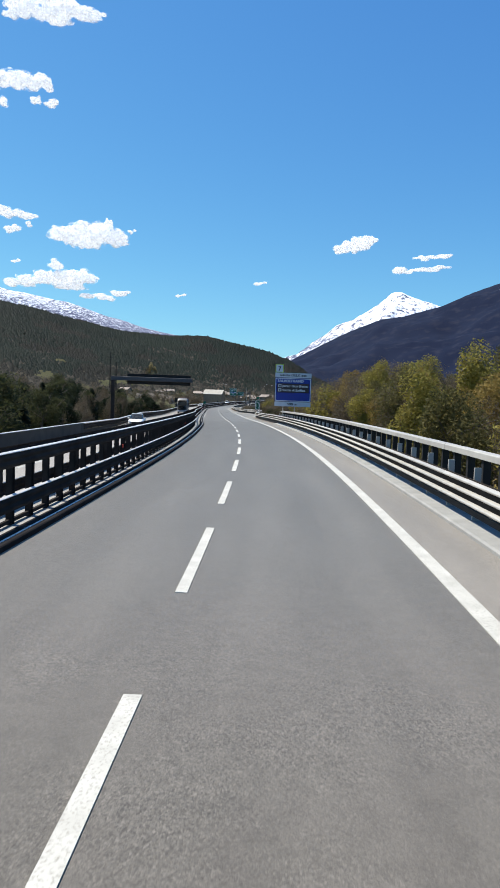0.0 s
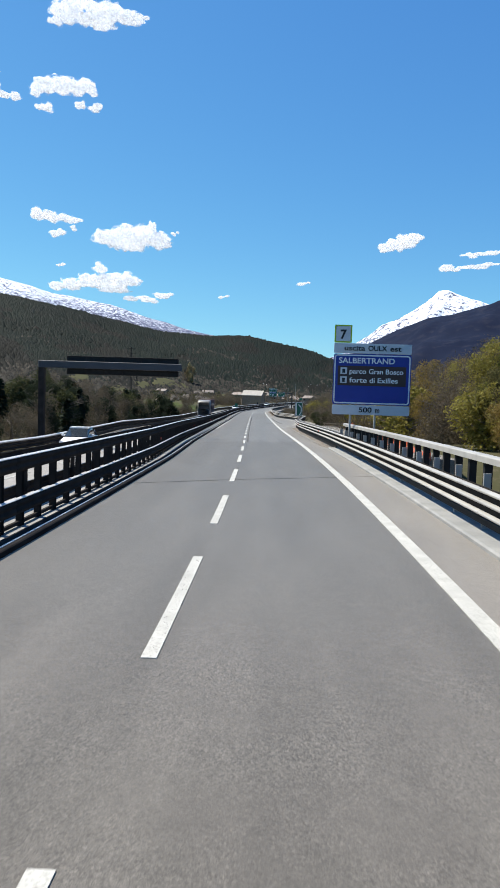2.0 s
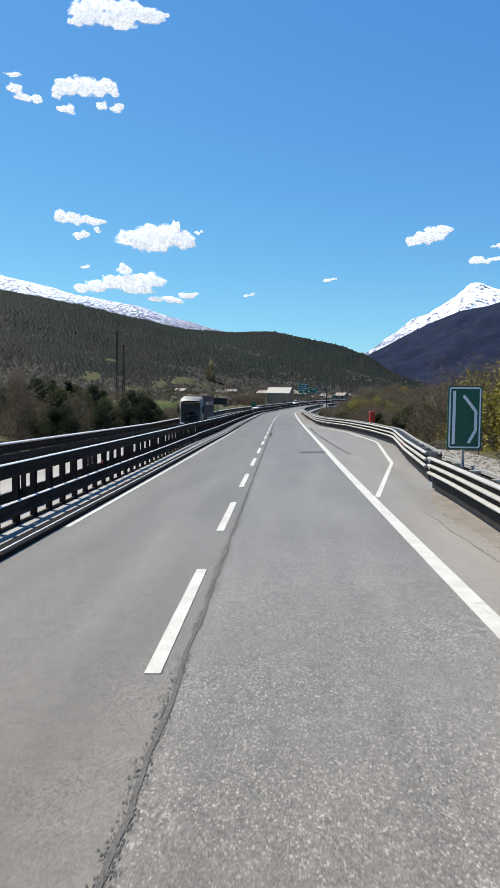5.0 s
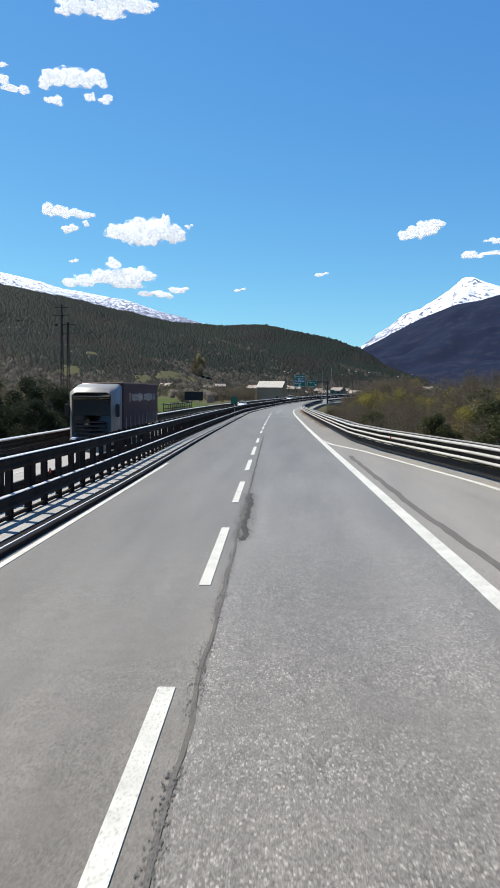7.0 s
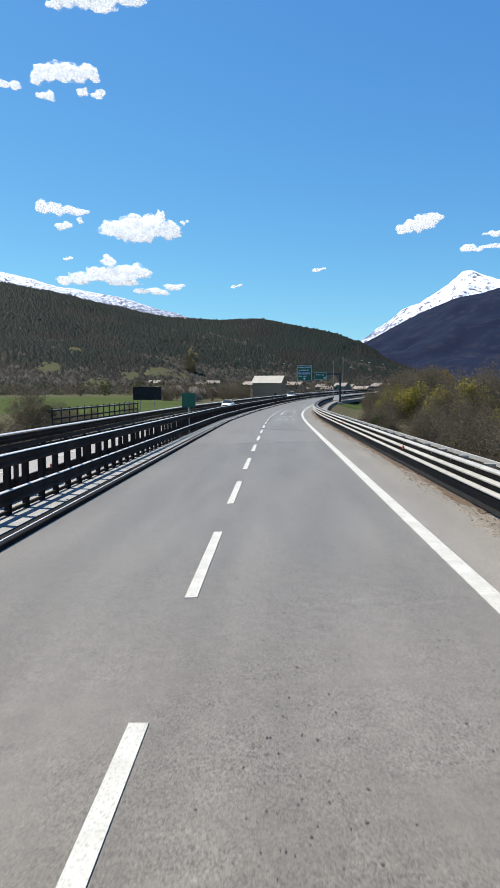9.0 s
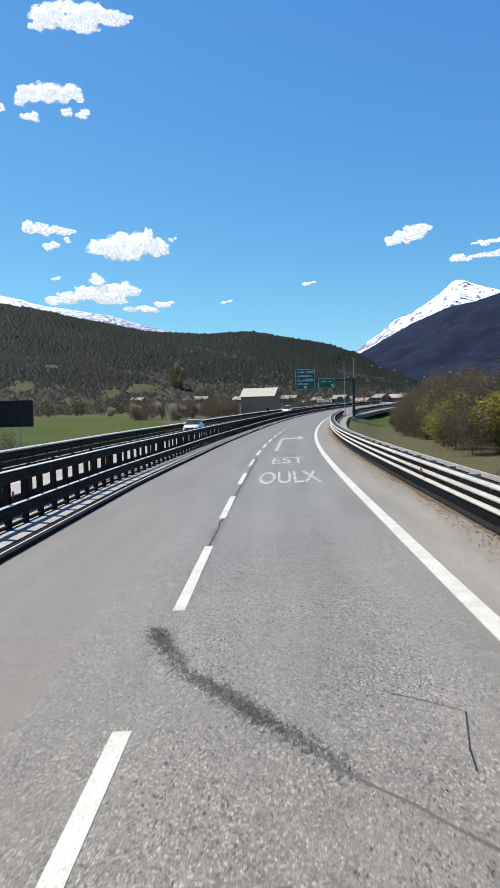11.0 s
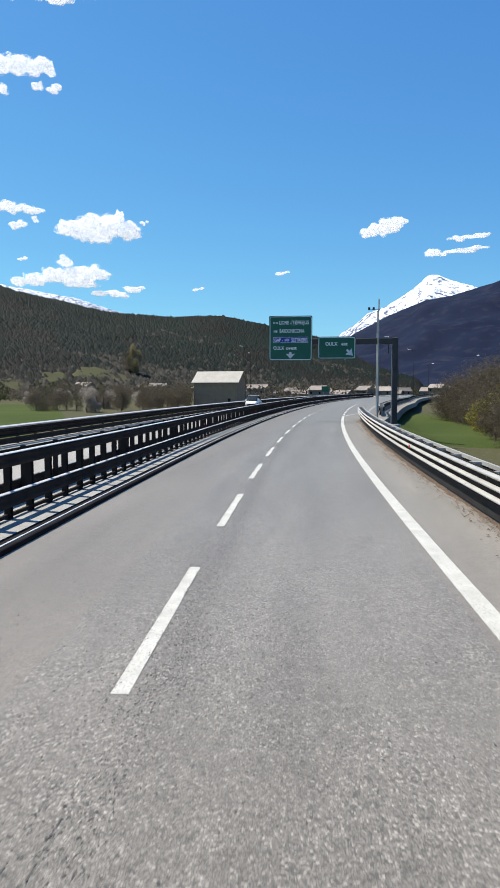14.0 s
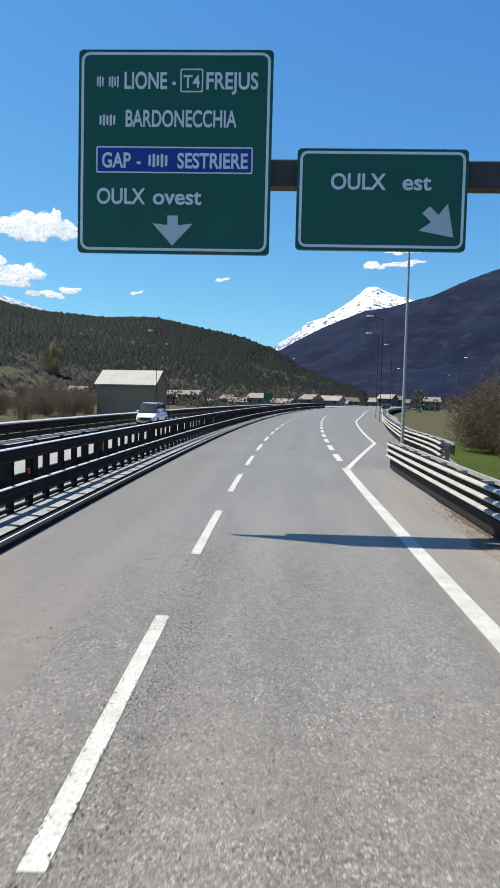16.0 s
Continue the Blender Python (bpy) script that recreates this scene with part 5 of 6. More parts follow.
def snow_material(z0, z1, lo, hi, grain=0.016):
    m = mat("snowy_rock", (0.75, 0.8, 0.9), (0.85, 0.88, 0.93), 0.004, 0.9, 0.0, fine=0.01, spec=0.1)
    nt = m.node_tree
    N, L = nt.nodes, nt.links
    b = N["Principled BSDF"]
    snow = b.inputs["Base Color"].links[0].from_socket
    tc = N.new("ShaderNodeTexCoord")
    n = N.new("ShaderNodeTexNoise")
    n.inputs["Scale"].default_value, n.inputs["Detail"].default_value, n.inputs["Roughness"].default_value = grain, 10, 0.75
    L.new(tc.outputs["Object"], n.inputs["Vector"])
    sx = N.new("ShaderNodeSeparateXYZ")
    L.new(tc.outputs["Object"], sx.inputs["Vector"])
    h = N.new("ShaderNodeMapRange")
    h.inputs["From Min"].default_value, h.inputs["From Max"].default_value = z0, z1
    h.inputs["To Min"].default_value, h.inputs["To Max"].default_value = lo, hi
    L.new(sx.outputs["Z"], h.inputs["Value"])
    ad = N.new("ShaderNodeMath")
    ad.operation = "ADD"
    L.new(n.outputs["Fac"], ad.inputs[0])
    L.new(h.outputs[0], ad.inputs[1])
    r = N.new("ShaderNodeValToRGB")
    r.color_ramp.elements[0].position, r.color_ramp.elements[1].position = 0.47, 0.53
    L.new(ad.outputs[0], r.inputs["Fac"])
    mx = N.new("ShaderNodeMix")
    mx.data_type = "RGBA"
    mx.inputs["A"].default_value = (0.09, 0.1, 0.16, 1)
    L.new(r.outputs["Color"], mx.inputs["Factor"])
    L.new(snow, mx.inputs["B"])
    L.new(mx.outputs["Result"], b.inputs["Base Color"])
    return m


def ridge_point(az, d, z):
    a = radians(az)
    return Vector((CENTRE.x - math.sin(a) * d, CENTRE.y + math.cos(a) * d, z))


def ridge_height(crest, az, d):
    """Crest height from a few (azimuth, elevation) pairs seen from the middle of the road."""
    e = float(np.interp(az, [c[0] for c in crest], [c[1] for c in crest]))
    return d * math.tan(radians(e)) + 0.7 + (1.2 if crest is HILL else 18.0 if crest is SNOWY else 0.0)


def ridge(name, crest, d_foot, d_crest, material, label, rough, seed, power=1.0, nu=220, nv=40, z_foot=-6.0):
    """A mountain side: rises from its foot to a crest and falls away behind."""
    az0, az1 = crest[0][0], crest[-1][0]
    verts = []
    for i in range(nu + 1):
        az = az0 + (az1 - az0) * i / nu
        for j in range(nv + 1):
            t = j / nv * 1.35
            df, dc = d_foot(az), d_crest(az)
            d = df + (dc - df) * t
            top = ridge_height(crest, az, dc)
            up = t ** power if t < 1 else 1 - (t - 1) * 1.2
            z = z_foot + (top - z_foot) * up
            p = ridge_point(az, d, z)
            q = Vector((p.x, p.y, 0)) / rough[1]
            f = noise.fractal((q.x, q.y, seed), 1.0, 2.1, 5)
            w = min(1.0, t * 3)
            verts.append((p.x, p.y, p.z + f * rough[0] * w * (0.35 + 0.65 * min(1.0, abs(1 - t) * 4))))
    k = nv + 1
    faces = [(i * k + j, i * k + j + 1, (i + 1) * k + j + 1, (i + 1) * k + j) for i in range(nu) for j in range(nv)]
    if az1 > az0:
        faces = [f[::-1] for f in faces]
    ob = part(name, rounded(mesh_of(name, verts, faces)), material)
    return tagged(ob, label, name.split("_")[0] if name != "snow_peak" else "mountain", kind="structure")


HILL = [(75, 11.5), (45, 9.6), (32, 8.6), (26.5, 7.9), (22.4, 7.25), (18.2, 6.3), (13.7, 5.55), (9.2, 5.25), (6.0, 5.15), (2.9, 4.6), (0.2, 4.1), (-1.6, 3.4), (-3.8, 1.8), (-6, 0.8), (-9, 0.2)][::-1]
SNOWY = [(75, 13), (45, 11), (34, 9.9), (26.5, 8.6), (24.1, 8.3), (20.3, 7.5), (15.9, 6.5), (12.4, 5.55), (6, 4.2)][::-1]
DARK = [(0.5, 2.2), (-1.8, 3.4), (-4.3, 4.87), (-6.9, 6.26), (-8.6, 7.0), (-12.0, 7.7), (-16, 9.0), (-20, 10.2), (-30, 12), (-50, 14), (-75, 13)][::-1]
PEAK = [(3, 2.6), (0.5, 3.0), (-1.6, 3.65), (-3.0, 4.75), (-4.3, 5.65), (-5.6, 6.6), (-6.9, 7.35), (-7.9, 8.1), (-8.6, 8.6), (-9.2, 8.95), (-9.8, 9.0), (-10.6, 8.75), (-12.0, 8.2), (-15, 7.0), (-20, 6)][::-1]
hill_foot = lambda az: 470 + 130 * smooth(30, 0, az) - 100 * smooth(30, 70, az)
hill_crest = lambda az: 1060 + 60 * math.sin(az * 0.15) + 500 * smooth(22, 60, az)
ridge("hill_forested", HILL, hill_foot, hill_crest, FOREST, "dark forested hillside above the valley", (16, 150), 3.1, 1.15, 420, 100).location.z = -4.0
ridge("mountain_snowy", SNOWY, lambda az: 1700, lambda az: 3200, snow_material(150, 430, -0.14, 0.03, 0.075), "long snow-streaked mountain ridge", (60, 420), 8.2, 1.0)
ridge("mountain_dark", DARK, lambda az: 1150, lambda az: 2350, FAR_SLOPE, "steep dark mountain slope with blue haze in its colour", (52, 320), 5.5, 1.0, 260, 60)
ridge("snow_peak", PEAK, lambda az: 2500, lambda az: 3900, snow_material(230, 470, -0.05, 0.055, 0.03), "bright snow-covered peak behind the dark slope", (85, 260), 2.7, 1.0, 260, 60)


# ---- trees ----
HEIGHT = {}


def leaf_material(name, c1, c2, var=0.22, scale=0.5):
    m = mat(name, c1, c2, scale, 0.8, 0.0, island=var, fine=4, spec=0.2)
    nt = m.node_tree
    b = nt.nodes["Principled BSDF"]
    tl, mx = nt.nodes.new("ShaderNodeBsdfTranslucent"), nt.nodes.new("ShaderNodeMixShader")
    mx.inputs["Fac"].default_value = 0.4
    nt.links.new(b.inputs["Base Color"].links[0].from_socket, tl.inputs["Color"])
    nt.links.new(b.outputs[0], mx.inputs[1])
    nt.links.new(tl.outputs[0], mx.inputs[2])
    nt.links.new(mx.outputs[0], nt.nodes["Material Output"].inputs["Surface"])
    return m


LEAF_FRESH = leaf_material("fresh_leaves", (0.19, 0.168, 0.034), (0.27, 0.228, 0.058))
LEAF_OLIVE = leaf_material("olive_leaves", (0.085, 0.08, 0.027), (0.135, 0.118, 0.045))
LEAF_GREEN = leaf_material("green_leaves", (0.042, 0.049, 0.019), (0.074, 0.076, 0.032))
LEAF_DARK = leaf_material("dark_needles", (0.0155, 0.0245, 0.0115), (0.03, 0.039, 0.0195))
# Bluish: haze in front of the hill is tinted into the needle colour.
LEAF_HILL = leaf_material("haze_tinted_needles", (0.0027, 0.0082, 0.0074), (0.0085, 0.0178, 0.0136), 0.2, 0.012)
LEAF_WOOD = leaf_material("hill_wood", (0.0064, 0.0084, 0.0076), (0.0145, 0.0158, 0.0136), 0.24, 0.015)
LEAF_SCRUB = leaf_material("hill_scrub", (0.014, 0.0145, 0.0125), (0.07, 0.062, 0.052), 0.5, 0.05)
LEAF_BROWN = leaf_material("brown_twigs", (0.083, 0.067, 0.045), (0.148, 0.119, 0.081), 0.36)
LEAF_AMBER = leaf_material("amber_buds", (0.19, 0.135, 0.04), (0.25, 0.18, 0.055))
LEAF_BLOSSOM = leaf_material("pale_blossom", (0.288, 0.24, 0.2), (0.4, 0.352, 0.304), 0.2)
rng = random.Random(11)


def crown_mesh(h0, h1, radius, n, size, lumps, upright=0.0, fill=0.35, slim=0.9):
    """Many small leaf sprays gathered round lumps, so that the outline is uneven and open."""
    cs = []
    for i in range(lumps):
        t = (i + 0.5) / lumps
        z = h0 + (h1 - h0) * t
        r = radius * (math.sin(math.pi * (0.12 + 0.8 * t)) ** 0.8) * rng.uniform(0.35, 0.9)
        a = rng.uniform(0, 2 * math.pi)
        cs.append((r * math.cos(a), r * math.sin(a), z, radius * rng.uniform(0.28, 0.55)))
    verts, faces = [], []
    for i in range(n):
        c = rng.choice(cs)
        v = Vector((rng.gauss(0, 1), rng.gauss(0, 1), rng.gauss(0, 1))).normalized() * (rng.random() ** fill) * c[3]
        v.z *= 1.0 + upright
        p = Vector(c[:3]) + v
        d = Vector((rng.gauss(0, 1), rng.gauss(0, 1), rng.gauss(0, 0.6) + upright)).normalized()
        e = d.cross(Vector((rng.gauss(0, 1), rng.gauss(0, 1), rng.gauss(0, 1)))).normalized()
        s = size * rng.uniform(0.5, 1.4)
        k = len(verts)
        verts += [p - d * s, p + e * s * slim, p + d * s]
        faces.append((k, k + 1, k + 2))
    return mesh_of("crown", verts, faces)


def limbs(h, top, radius, n, r0):
    bm = bmesh.new()
    x = y = 0.0
    k = 5
    pts = [Vector((0, 0, -0.6))]
    for i in range(k):
        pts.append(Vector((rng.uniform(-0.06, 0.06) * h, rng.uniform(-0.06, 0.06) * h, top * (i + 1) / k)))
    for i in range(k):
        tube(bm, pts[i], pts[i + 1], r0 * (1 - 0.17 * i), r0 * (1 - 0.17 * (i + 1)), 7)
    for i in range(n):
        t = rng.uniform(0.25, 0.95)
        b = pts[0].lerp(pts[-1], t)
        a = rng.uniform(0, 6.283)
        q = b + Vector((math.cos(a) * radius * rng.uniform(0.5, 0.95), math.sin(a) * radius * rng.uniform(0.5, 0.95), h * rng.uniform(0.1, 0.3)))
        tube(bm, b, q, r0 * 0.35, r0 * 0.08, 4)
        for _ in range(2):
            c = b.lerp(q, rng.uniform(0.4, 0.8))
            tube(bm, c, c + Vector((rng.uniform(-1, 1), rng.uniform(-1, 1), rng.uniform(0.3, 1.2))) * radius * 0.3, r0 * 0.14, r0 * 0.04, 3)
    return bm


def tree(name, h, radius, n, size, lumps, leaf, label, upright=0.0, low=0.2, bush=False):
    n, size = int(n * 2.7), size * 0.6
    twiggy = leaf is LEAF_BROWN
    if twiggy:
        n, size = int(n * 1.9), size * 0.95
    elif not bush:
        n, size = int(n * 2.1), size * 0.66
    ob = thing(name, Matrix(), label, "bush" if bush else "tree")
    part("trunk", limbs(h, h * 0.85, radius, 14 if not bush else 18, 0.022 * h + 0.04), BARK, ob)
    part("crown", crown_mesh(h * low, h, radius, n, size, lumps, upright + (0.5 if twiggy else 0), slim=0.3 if twiggy else 0.9), leaf, ob)
    HEIGHT[ob.name] = h * 1.08
    return ob


def conifer(h, r, label):
    ob = thing("conifer", Matrix(), label, "tree")
    part("trunk", rod((0, 0, -0.5), (0, 0, h * 0.95), 0.022 * h, 0.03, 7), BARK, ob)
    verts, faces = [], []
    tiers = 16
    for i in range(tiers):
        z = h * (0.1 + 0.88 * i / tiers)
        rr = r * (1 - i / tiers) ** 0.85 + 0.15
        for k in range(15):
            a = rng.uniform(0, 6.283)
            q = rr * rng.uniform(0.6, 1.1)
            for _ in range(3):
                a2 = a + rng.uniform(-0.25, 0.25)
                t = rng.uniform(0.3, 1)
                p = Vector((math.cos(a2) * q * t, math.sin(a2) * q * t, z - q * 0.25 * t + rng.uniform(-0.2, 0.2)))
                d = Vector((math.cos(a2), math.sin(a2), -0.35)) * 0.09 * h
                e = Vector((-math.sin(a2), math.cos(a2), rng.uniform(-0.3, 0.3))) * 0.035 * h
                n = len(verts)
                verts += [p - d * 0.6, p + e, p + d * 0.6, p - e]
                faces.append((n, n + 1, n + 2, n + 3))
    part("crown", mesh_of("crown", verts, faces), LEAF_DARK, ob)
    HEIGHT[ob.name] = h
    return ob


def plant(proto, x, y, size, turn, label="", dz=0.0, wide=1.0):
    m = Matrix.Translation((x, y, ground_z(x, y) + dz)) @ Matrix.Rotation(turn, 4, "Z")
    k = (size * wide, size * wide, size, 1)
    if proto not in USED:
        USED.add(proto)
        proto.matrix_basis = m @ Matrix.Diagonal(k)
        ob = proto
    else:
        ob = copy_thing(proto, m @ Matrix.Diagonal([q / r for q, r in zip(k, (*proto.scale, 1))]))
    if label:
        ob["label"] = label
    return ob


USED = set()
T_FRESH = [tree("tree", 10, 3.0, 2600, 0.3, 16, LEAF_FRESH, "slender tree with fresh yellow-green spring leaves", 0.35) for _ in range(2)]
T_AMBER = [tree("tree", 8, 2.8, 2000, 0.28, 14, LEAF_AMBER, "tree with amber-coloured spring buds", 0.25)]
T_GREEN = [tree("tree", 9, 3.4, 2400, 0.34, 14, LEAF_GREEN, "leafy dull green tree", 0.1) for _ in range(2)]
T_OLIVE = [tree("tree", 9, 3.2, 2400, 0.3, 16, LEAF_OLIVE, "leafing olive-green roadside tree", 0.25) for _ in range(2)]
T_BARE = [tree("tree", 8, 3.0, 1700, 0.26, 12, LEAF_BROWN, "bare brownish tree with fine twigs", 0.3) for _ in range(2)]
B_GREEN = [tree("bush", 3.2, 2.2, 1300, 0.22, 9, LEAF_GREEN, "dense dull green bush beside the motorway", 0.0, 0.05, True)]
B_BROWN = [tree("bush", 3.4, 2.4, 1400, 0.2, 10, LEAF_BROWN, "tangled brown leafless bush", 0.1, 0.05, True) for _ in range(2)]
B_FRESH = [tree("bush", 3.4, 2.2, 1300, 0.2, 9, LEAF_FRESH, "yellow-green bush in early leaf", 0.1, 0.05, True)]
B_BLOSSOM = [tree("bush", 4.6, 3.0, 1500, 0.26, 10, LEAF_BLOSSOM, "shrub in pale pinkish blossom", 0.1, 0.1, True)]
T_SHADE = [tree("tree", 9, 3.4, 2400, 0.34, 14, LEAF_DARK, "dense dark green tree in the roadside wood", 0.1, 0.08) for _ in range(2)]
T_PINE = [conifer(11, 2.6, "dark green conifer in the roadside wood") for _ in range(2)]


def plant_on_road(kinds, s, l, size, label="", wide=1.0, dz=0.0):
    p = P(s, l)
    plant(rng.choice(kinds), p[0], p[1], size, rng.uniform(0, 6.28), label, dz, wide)


def plant_tall(kinds, s, l, tall, wide=1.0):
    """A plant that grows to a given height."""
    k = rng.choice(kinds)
    q = tall / HEIGHT[k.name]
    p = P(s, l)
    plant(k, p[0], p[1], q, rng.uniform(0, 6.28), "", 0, wide * (1.25 if k.name.startswith("tree") and tall < 5 else 1))


# right side, below the viaduct and beyond
for s, l, k, z in ((36, 15, T_AMBER, 1.35), (46, 19, T_FRESH, 1.2), (54, 15, T_OLIVE, 1.05), (62, 21, T_AMBER, 1.35), (66, 16, T_FRESH, 1.1), (74, 24, T_FRESH, 1.3), (80, 18, T_OLIVE, 1.05),
                   (88, 22, T_AMBER, 0.9), (96, 25, T_FRESH, 0.9), (104, 21, T_OLIVE, 0.68), (113, 23, T_FRESH, 0.92), (108, 30, T_OLIVE, 0.85), (122, 22, T_BARE, 0.6), (126, 31, T_FRESH, 0.75),
                   (136, 27, T_AMBER, 0.62), (20, 14, T_BARE, 1.3), (28, 21, T_FRESH, 1.3), (58, 27, T_OLIVE, 1.3), (84, 30, T_OLIVE, 1.2), (70, 33, T_AMBER, 1.4), (118, 36, T_OLIVE, 0.9)):
    plant_on_road(k, s, l, z)
for i in range(72):
    s = 40 + i * 2.1
    low = 4.5 * (1 - smooth(72, 92, s))
    plant_tall(T_BARE + T_AMBER + T_OLIVE[:1] if s < 86 else B_BROWN + B_BROWN + B_FRESH + T_BARE[:1] + T_AMBER, s, 16.5 + rng.uniform(0, 4) + (i % 3) * 5, rng.uniform(3.4, 5.2) + (i % 3) * 1.0 + low + 1.3 * smooth(100, 115, s))
for i in range(40):
    plant_tall(B_BROWN + B_FRESH + B_GREEN, 188 + i * 2.1, 14.2 + rng.uniform(0, 2.5) + (i % 3) * 4.5 + i * 0.12, rng.uniform(2.4, 3.6) + (i % 3) * 1.2)
for i in range(34):
    plant_tall(B_BROWN + B_BROWN + B_GREEN, 204 + i * 1.8, 9.4 + rng.uniform(0, 2.4), rng.uniform(1.7, 2.7))
for i in range(66):
    s = 296 + i * 2.0
    edge = float(np.interp(s, (300, 325, 358, 403, 430), (16, 14.6, 14.8, 19.5, 22)))
    plant_tall(B_BROWN + B_GREEN + T_BARE[:1] + B_BROWN + B_FRESH, s, edge + rng.uniform(0, 1.5) + (i % 3) * 3.6, rng.uniform(3.0, 4.2) + (i % 3) * 1.6)
for i in range(14):
    s = 272 + i * 2.2
    plant_tall(B_BROWN + B_BROWN + B_FRESH, s, 19 + rng.uniform(0, 3) + (i % 3) * 4, rng.uniform(3.5, 5) + (i % 3))
for i in range(30):
    s = 402 + (i % 10) * 2.6
    plant_tall(B_BROWN + B_GREEN + B_BROWN + T_BARE[:1], s, 18.5 + (i // 10) * 4.5 + rng.uniform(0, 3), rng.uniform(4.2, 5.6) + (i // 10) * 1.8)
for i in range(8):
    plant_tall(T_BARE + T_AMBER, 398 + i * 4, 30 + rng.uniform(0, 6), rng.uniform(8.5, 10.5))
for i in range(12):
    plant_tall(T_FRESH + T_AMBER + T_BARE, 116 + i * 3.2, 24 + rng.uniform(0, 9), rng.uniform(8.5, 11))
for i in range(12):
    plant_tall(T_BARE + T_BARE + T_AMBER, 226 + i * 3.4, 25 + rng.uniform(0, 8), rng.uniform(6, 8))
# left side, wood beyond the opposite carriageway
for i in range(110):
    s = 22 + i * 1.78
    l = -19.0 - rng.uniform(0, 5) - (i % 4) * 6
    plant_tall(T_PINE + T_SHADE + T_SHADE + T_GREEN + T_BARE + B_GREEN, s, l, rng.uniform(3.0, 5.8) + (i % 4) * 1.0 + 1.2 * smooth(135, 165, s) + opp_drop(s) + 4.0 * (1 - smooth(72, 92, s)))
for i in range(37):
    s = 200 + i * 2.0
    plant_tall(B_BROWN + B_GREEN + B_GREEN + T_BARE[:1] + T_SHADE, s, -17.5 - rng.uniform(0, 6) - (i % 4) * 7 - 12 * smooth(255, 300, s), rng.uniform(2.6, 4.6) + 1.2 * (1 - smooth(215, 250, s)))
for i in range(26):
    plant_tall(B_BROWN + B_BROWN + B_GREEN + T_BARE, 232 + i * 2.6, -19 - rng.uniform(0, 20), rng.uniform(2.2, 3.6))
for i in range(60):
    s = 212 + i * 2.0
    plant_tall(B_BROWN + B_GREEN + T_BARE + T_GREEN, s, -34 - rng.uniform(0, 30) - 16 * smooth(265, 300, s), rng.uniform(3.0, 5.5))
for i in range(40):
    s = 452 + (i % 20) * 4.0
    plant_tall(B_BROWN + B_BROWN + T_BARE + B_BLOSSOM, s, -44 - rng.uniform(0, 12) - (i // 20) * 16 - 0.35 * max(0, 470 - s), rng.uniform(3.5, 6))
for x, y, z in ((-100, 559, 1.15), (-108, 553, 1.0), (-92, 566, 1.0), (-85, 575, 0.9), (-118, 548, 0.8), (-72, 520, 0.7)):
    plant(B_BLOSSOM[0], x, y, z, rng.uniform(0, 6), "", 0, 1.3)
poplar = plant(T_FRESH[0], -152, 845, 2.3, 1.0, "tall yellowish poplar at the foot of the hill", 15, 0.8)
for crown in poplar.children:
    if crown.name.startswith("crown"):
        crown.material_slots[0].link = "OBJECT"
        crown.material_slots[0].material = leaf_material("poplar_buds", (0.26, 0.21, 0.1), (0.34, 0.28, 0.14))
plant(T_BARE[0], -157, 848, 2.4, 2.0, "", 15)


def far_wood(name, label, spots, material, size, per, seed):
    """Distant trees: a clump of leaf sprays each."""
    r = random.Random(seed)
    verts, faces = [], []
    for x, y, z, h in spots:
        w = h * r.uniform(0.3, 0.5)
        for _ in range(per):
            t = r.random()
            a = r.uniform(0, 6.283)
            rad = w * math.sqrt(r.random()) * math.sin(math.pi * (0.15 + 0.8 * t)) ** 0.7
            p = Vector((x + rad * math.cos(a), y + rad * math.sin(a), z + h * (0.05 + 0.95 * t)))
            d = Vector((r.gauss(0, 1), r.gauss(0, 1), r.gauss(0, 1))).normalized() * size * h * r.uniform(0.6, 1.3)
            e = d.cross(Vector((r.gauss(0, 1), r.gauss(0, 1), r.gauss(0, 1)))).normalized() * d.length * 0.6
            k = len(verts)
            verts += [p - d, p + e, p + d, p - e]
            faces.append((k, k + 1, k + 2, k + 3))
    tagged(part(name, mesh_of(name, verts, faces), material), label, "trees", kind="stuff")


def scatter(n, seed, x0, x1, y0, y1, h0, h1, keep=lambda x, y: True):
    r = random.Random(seed)
    out = []
    while len(out) < n:
        x, y = r.uniform(x0, x1), r.uniform(y0, y1)
        if keep(x, y):
            out.append((x, y, ground_z(x, y), r.uniform(h0, h1)))
    return out


def clear_left(x, y):
    s, l = road_sl(x, y)
    return l < -48 and not (-200 < x < -35 and 322 < y < 570)


far_wood("wood_brown", "brown leafless woodland on the valley floor", scatter(620, 1, -420, -60, 180, 660, 4, 8, clear_left), LEAF_BROWN, 0.075, 60, 21)
far_wood("wood_green", "mixed green woodland on the valley floor", scatter(460, 2, -420, -60, 160, 650, 4, 9, clear_left), LEAF_GREEN, 0.075, 60, 22)
far_wood("wood_behind_houses", "brown woodland behind the village", scatter(420, 3, -190, 190, 640, 980, 5, 10, lambda x, y: abs(road_sl(x, y)[1]) > 22), LEAF_BROWN, 0.09, 40, 23)
far_wood("wood_right", "brown woodland on the far side of the valley", scatter(420, 4, 60, 420, 250, 950, 5, 10, lambda x, y: x > 52 + 0.1 * (y - 400)), LEAF_BROWN, 0.09, 40, 24)
far_wood("wood_right_green", "dull green woodland on the far side of the valley", scatter(160, 5, 48, 420, 60, 900, 5, 10), LEAF_GREEN, 0.09, 40, 25)


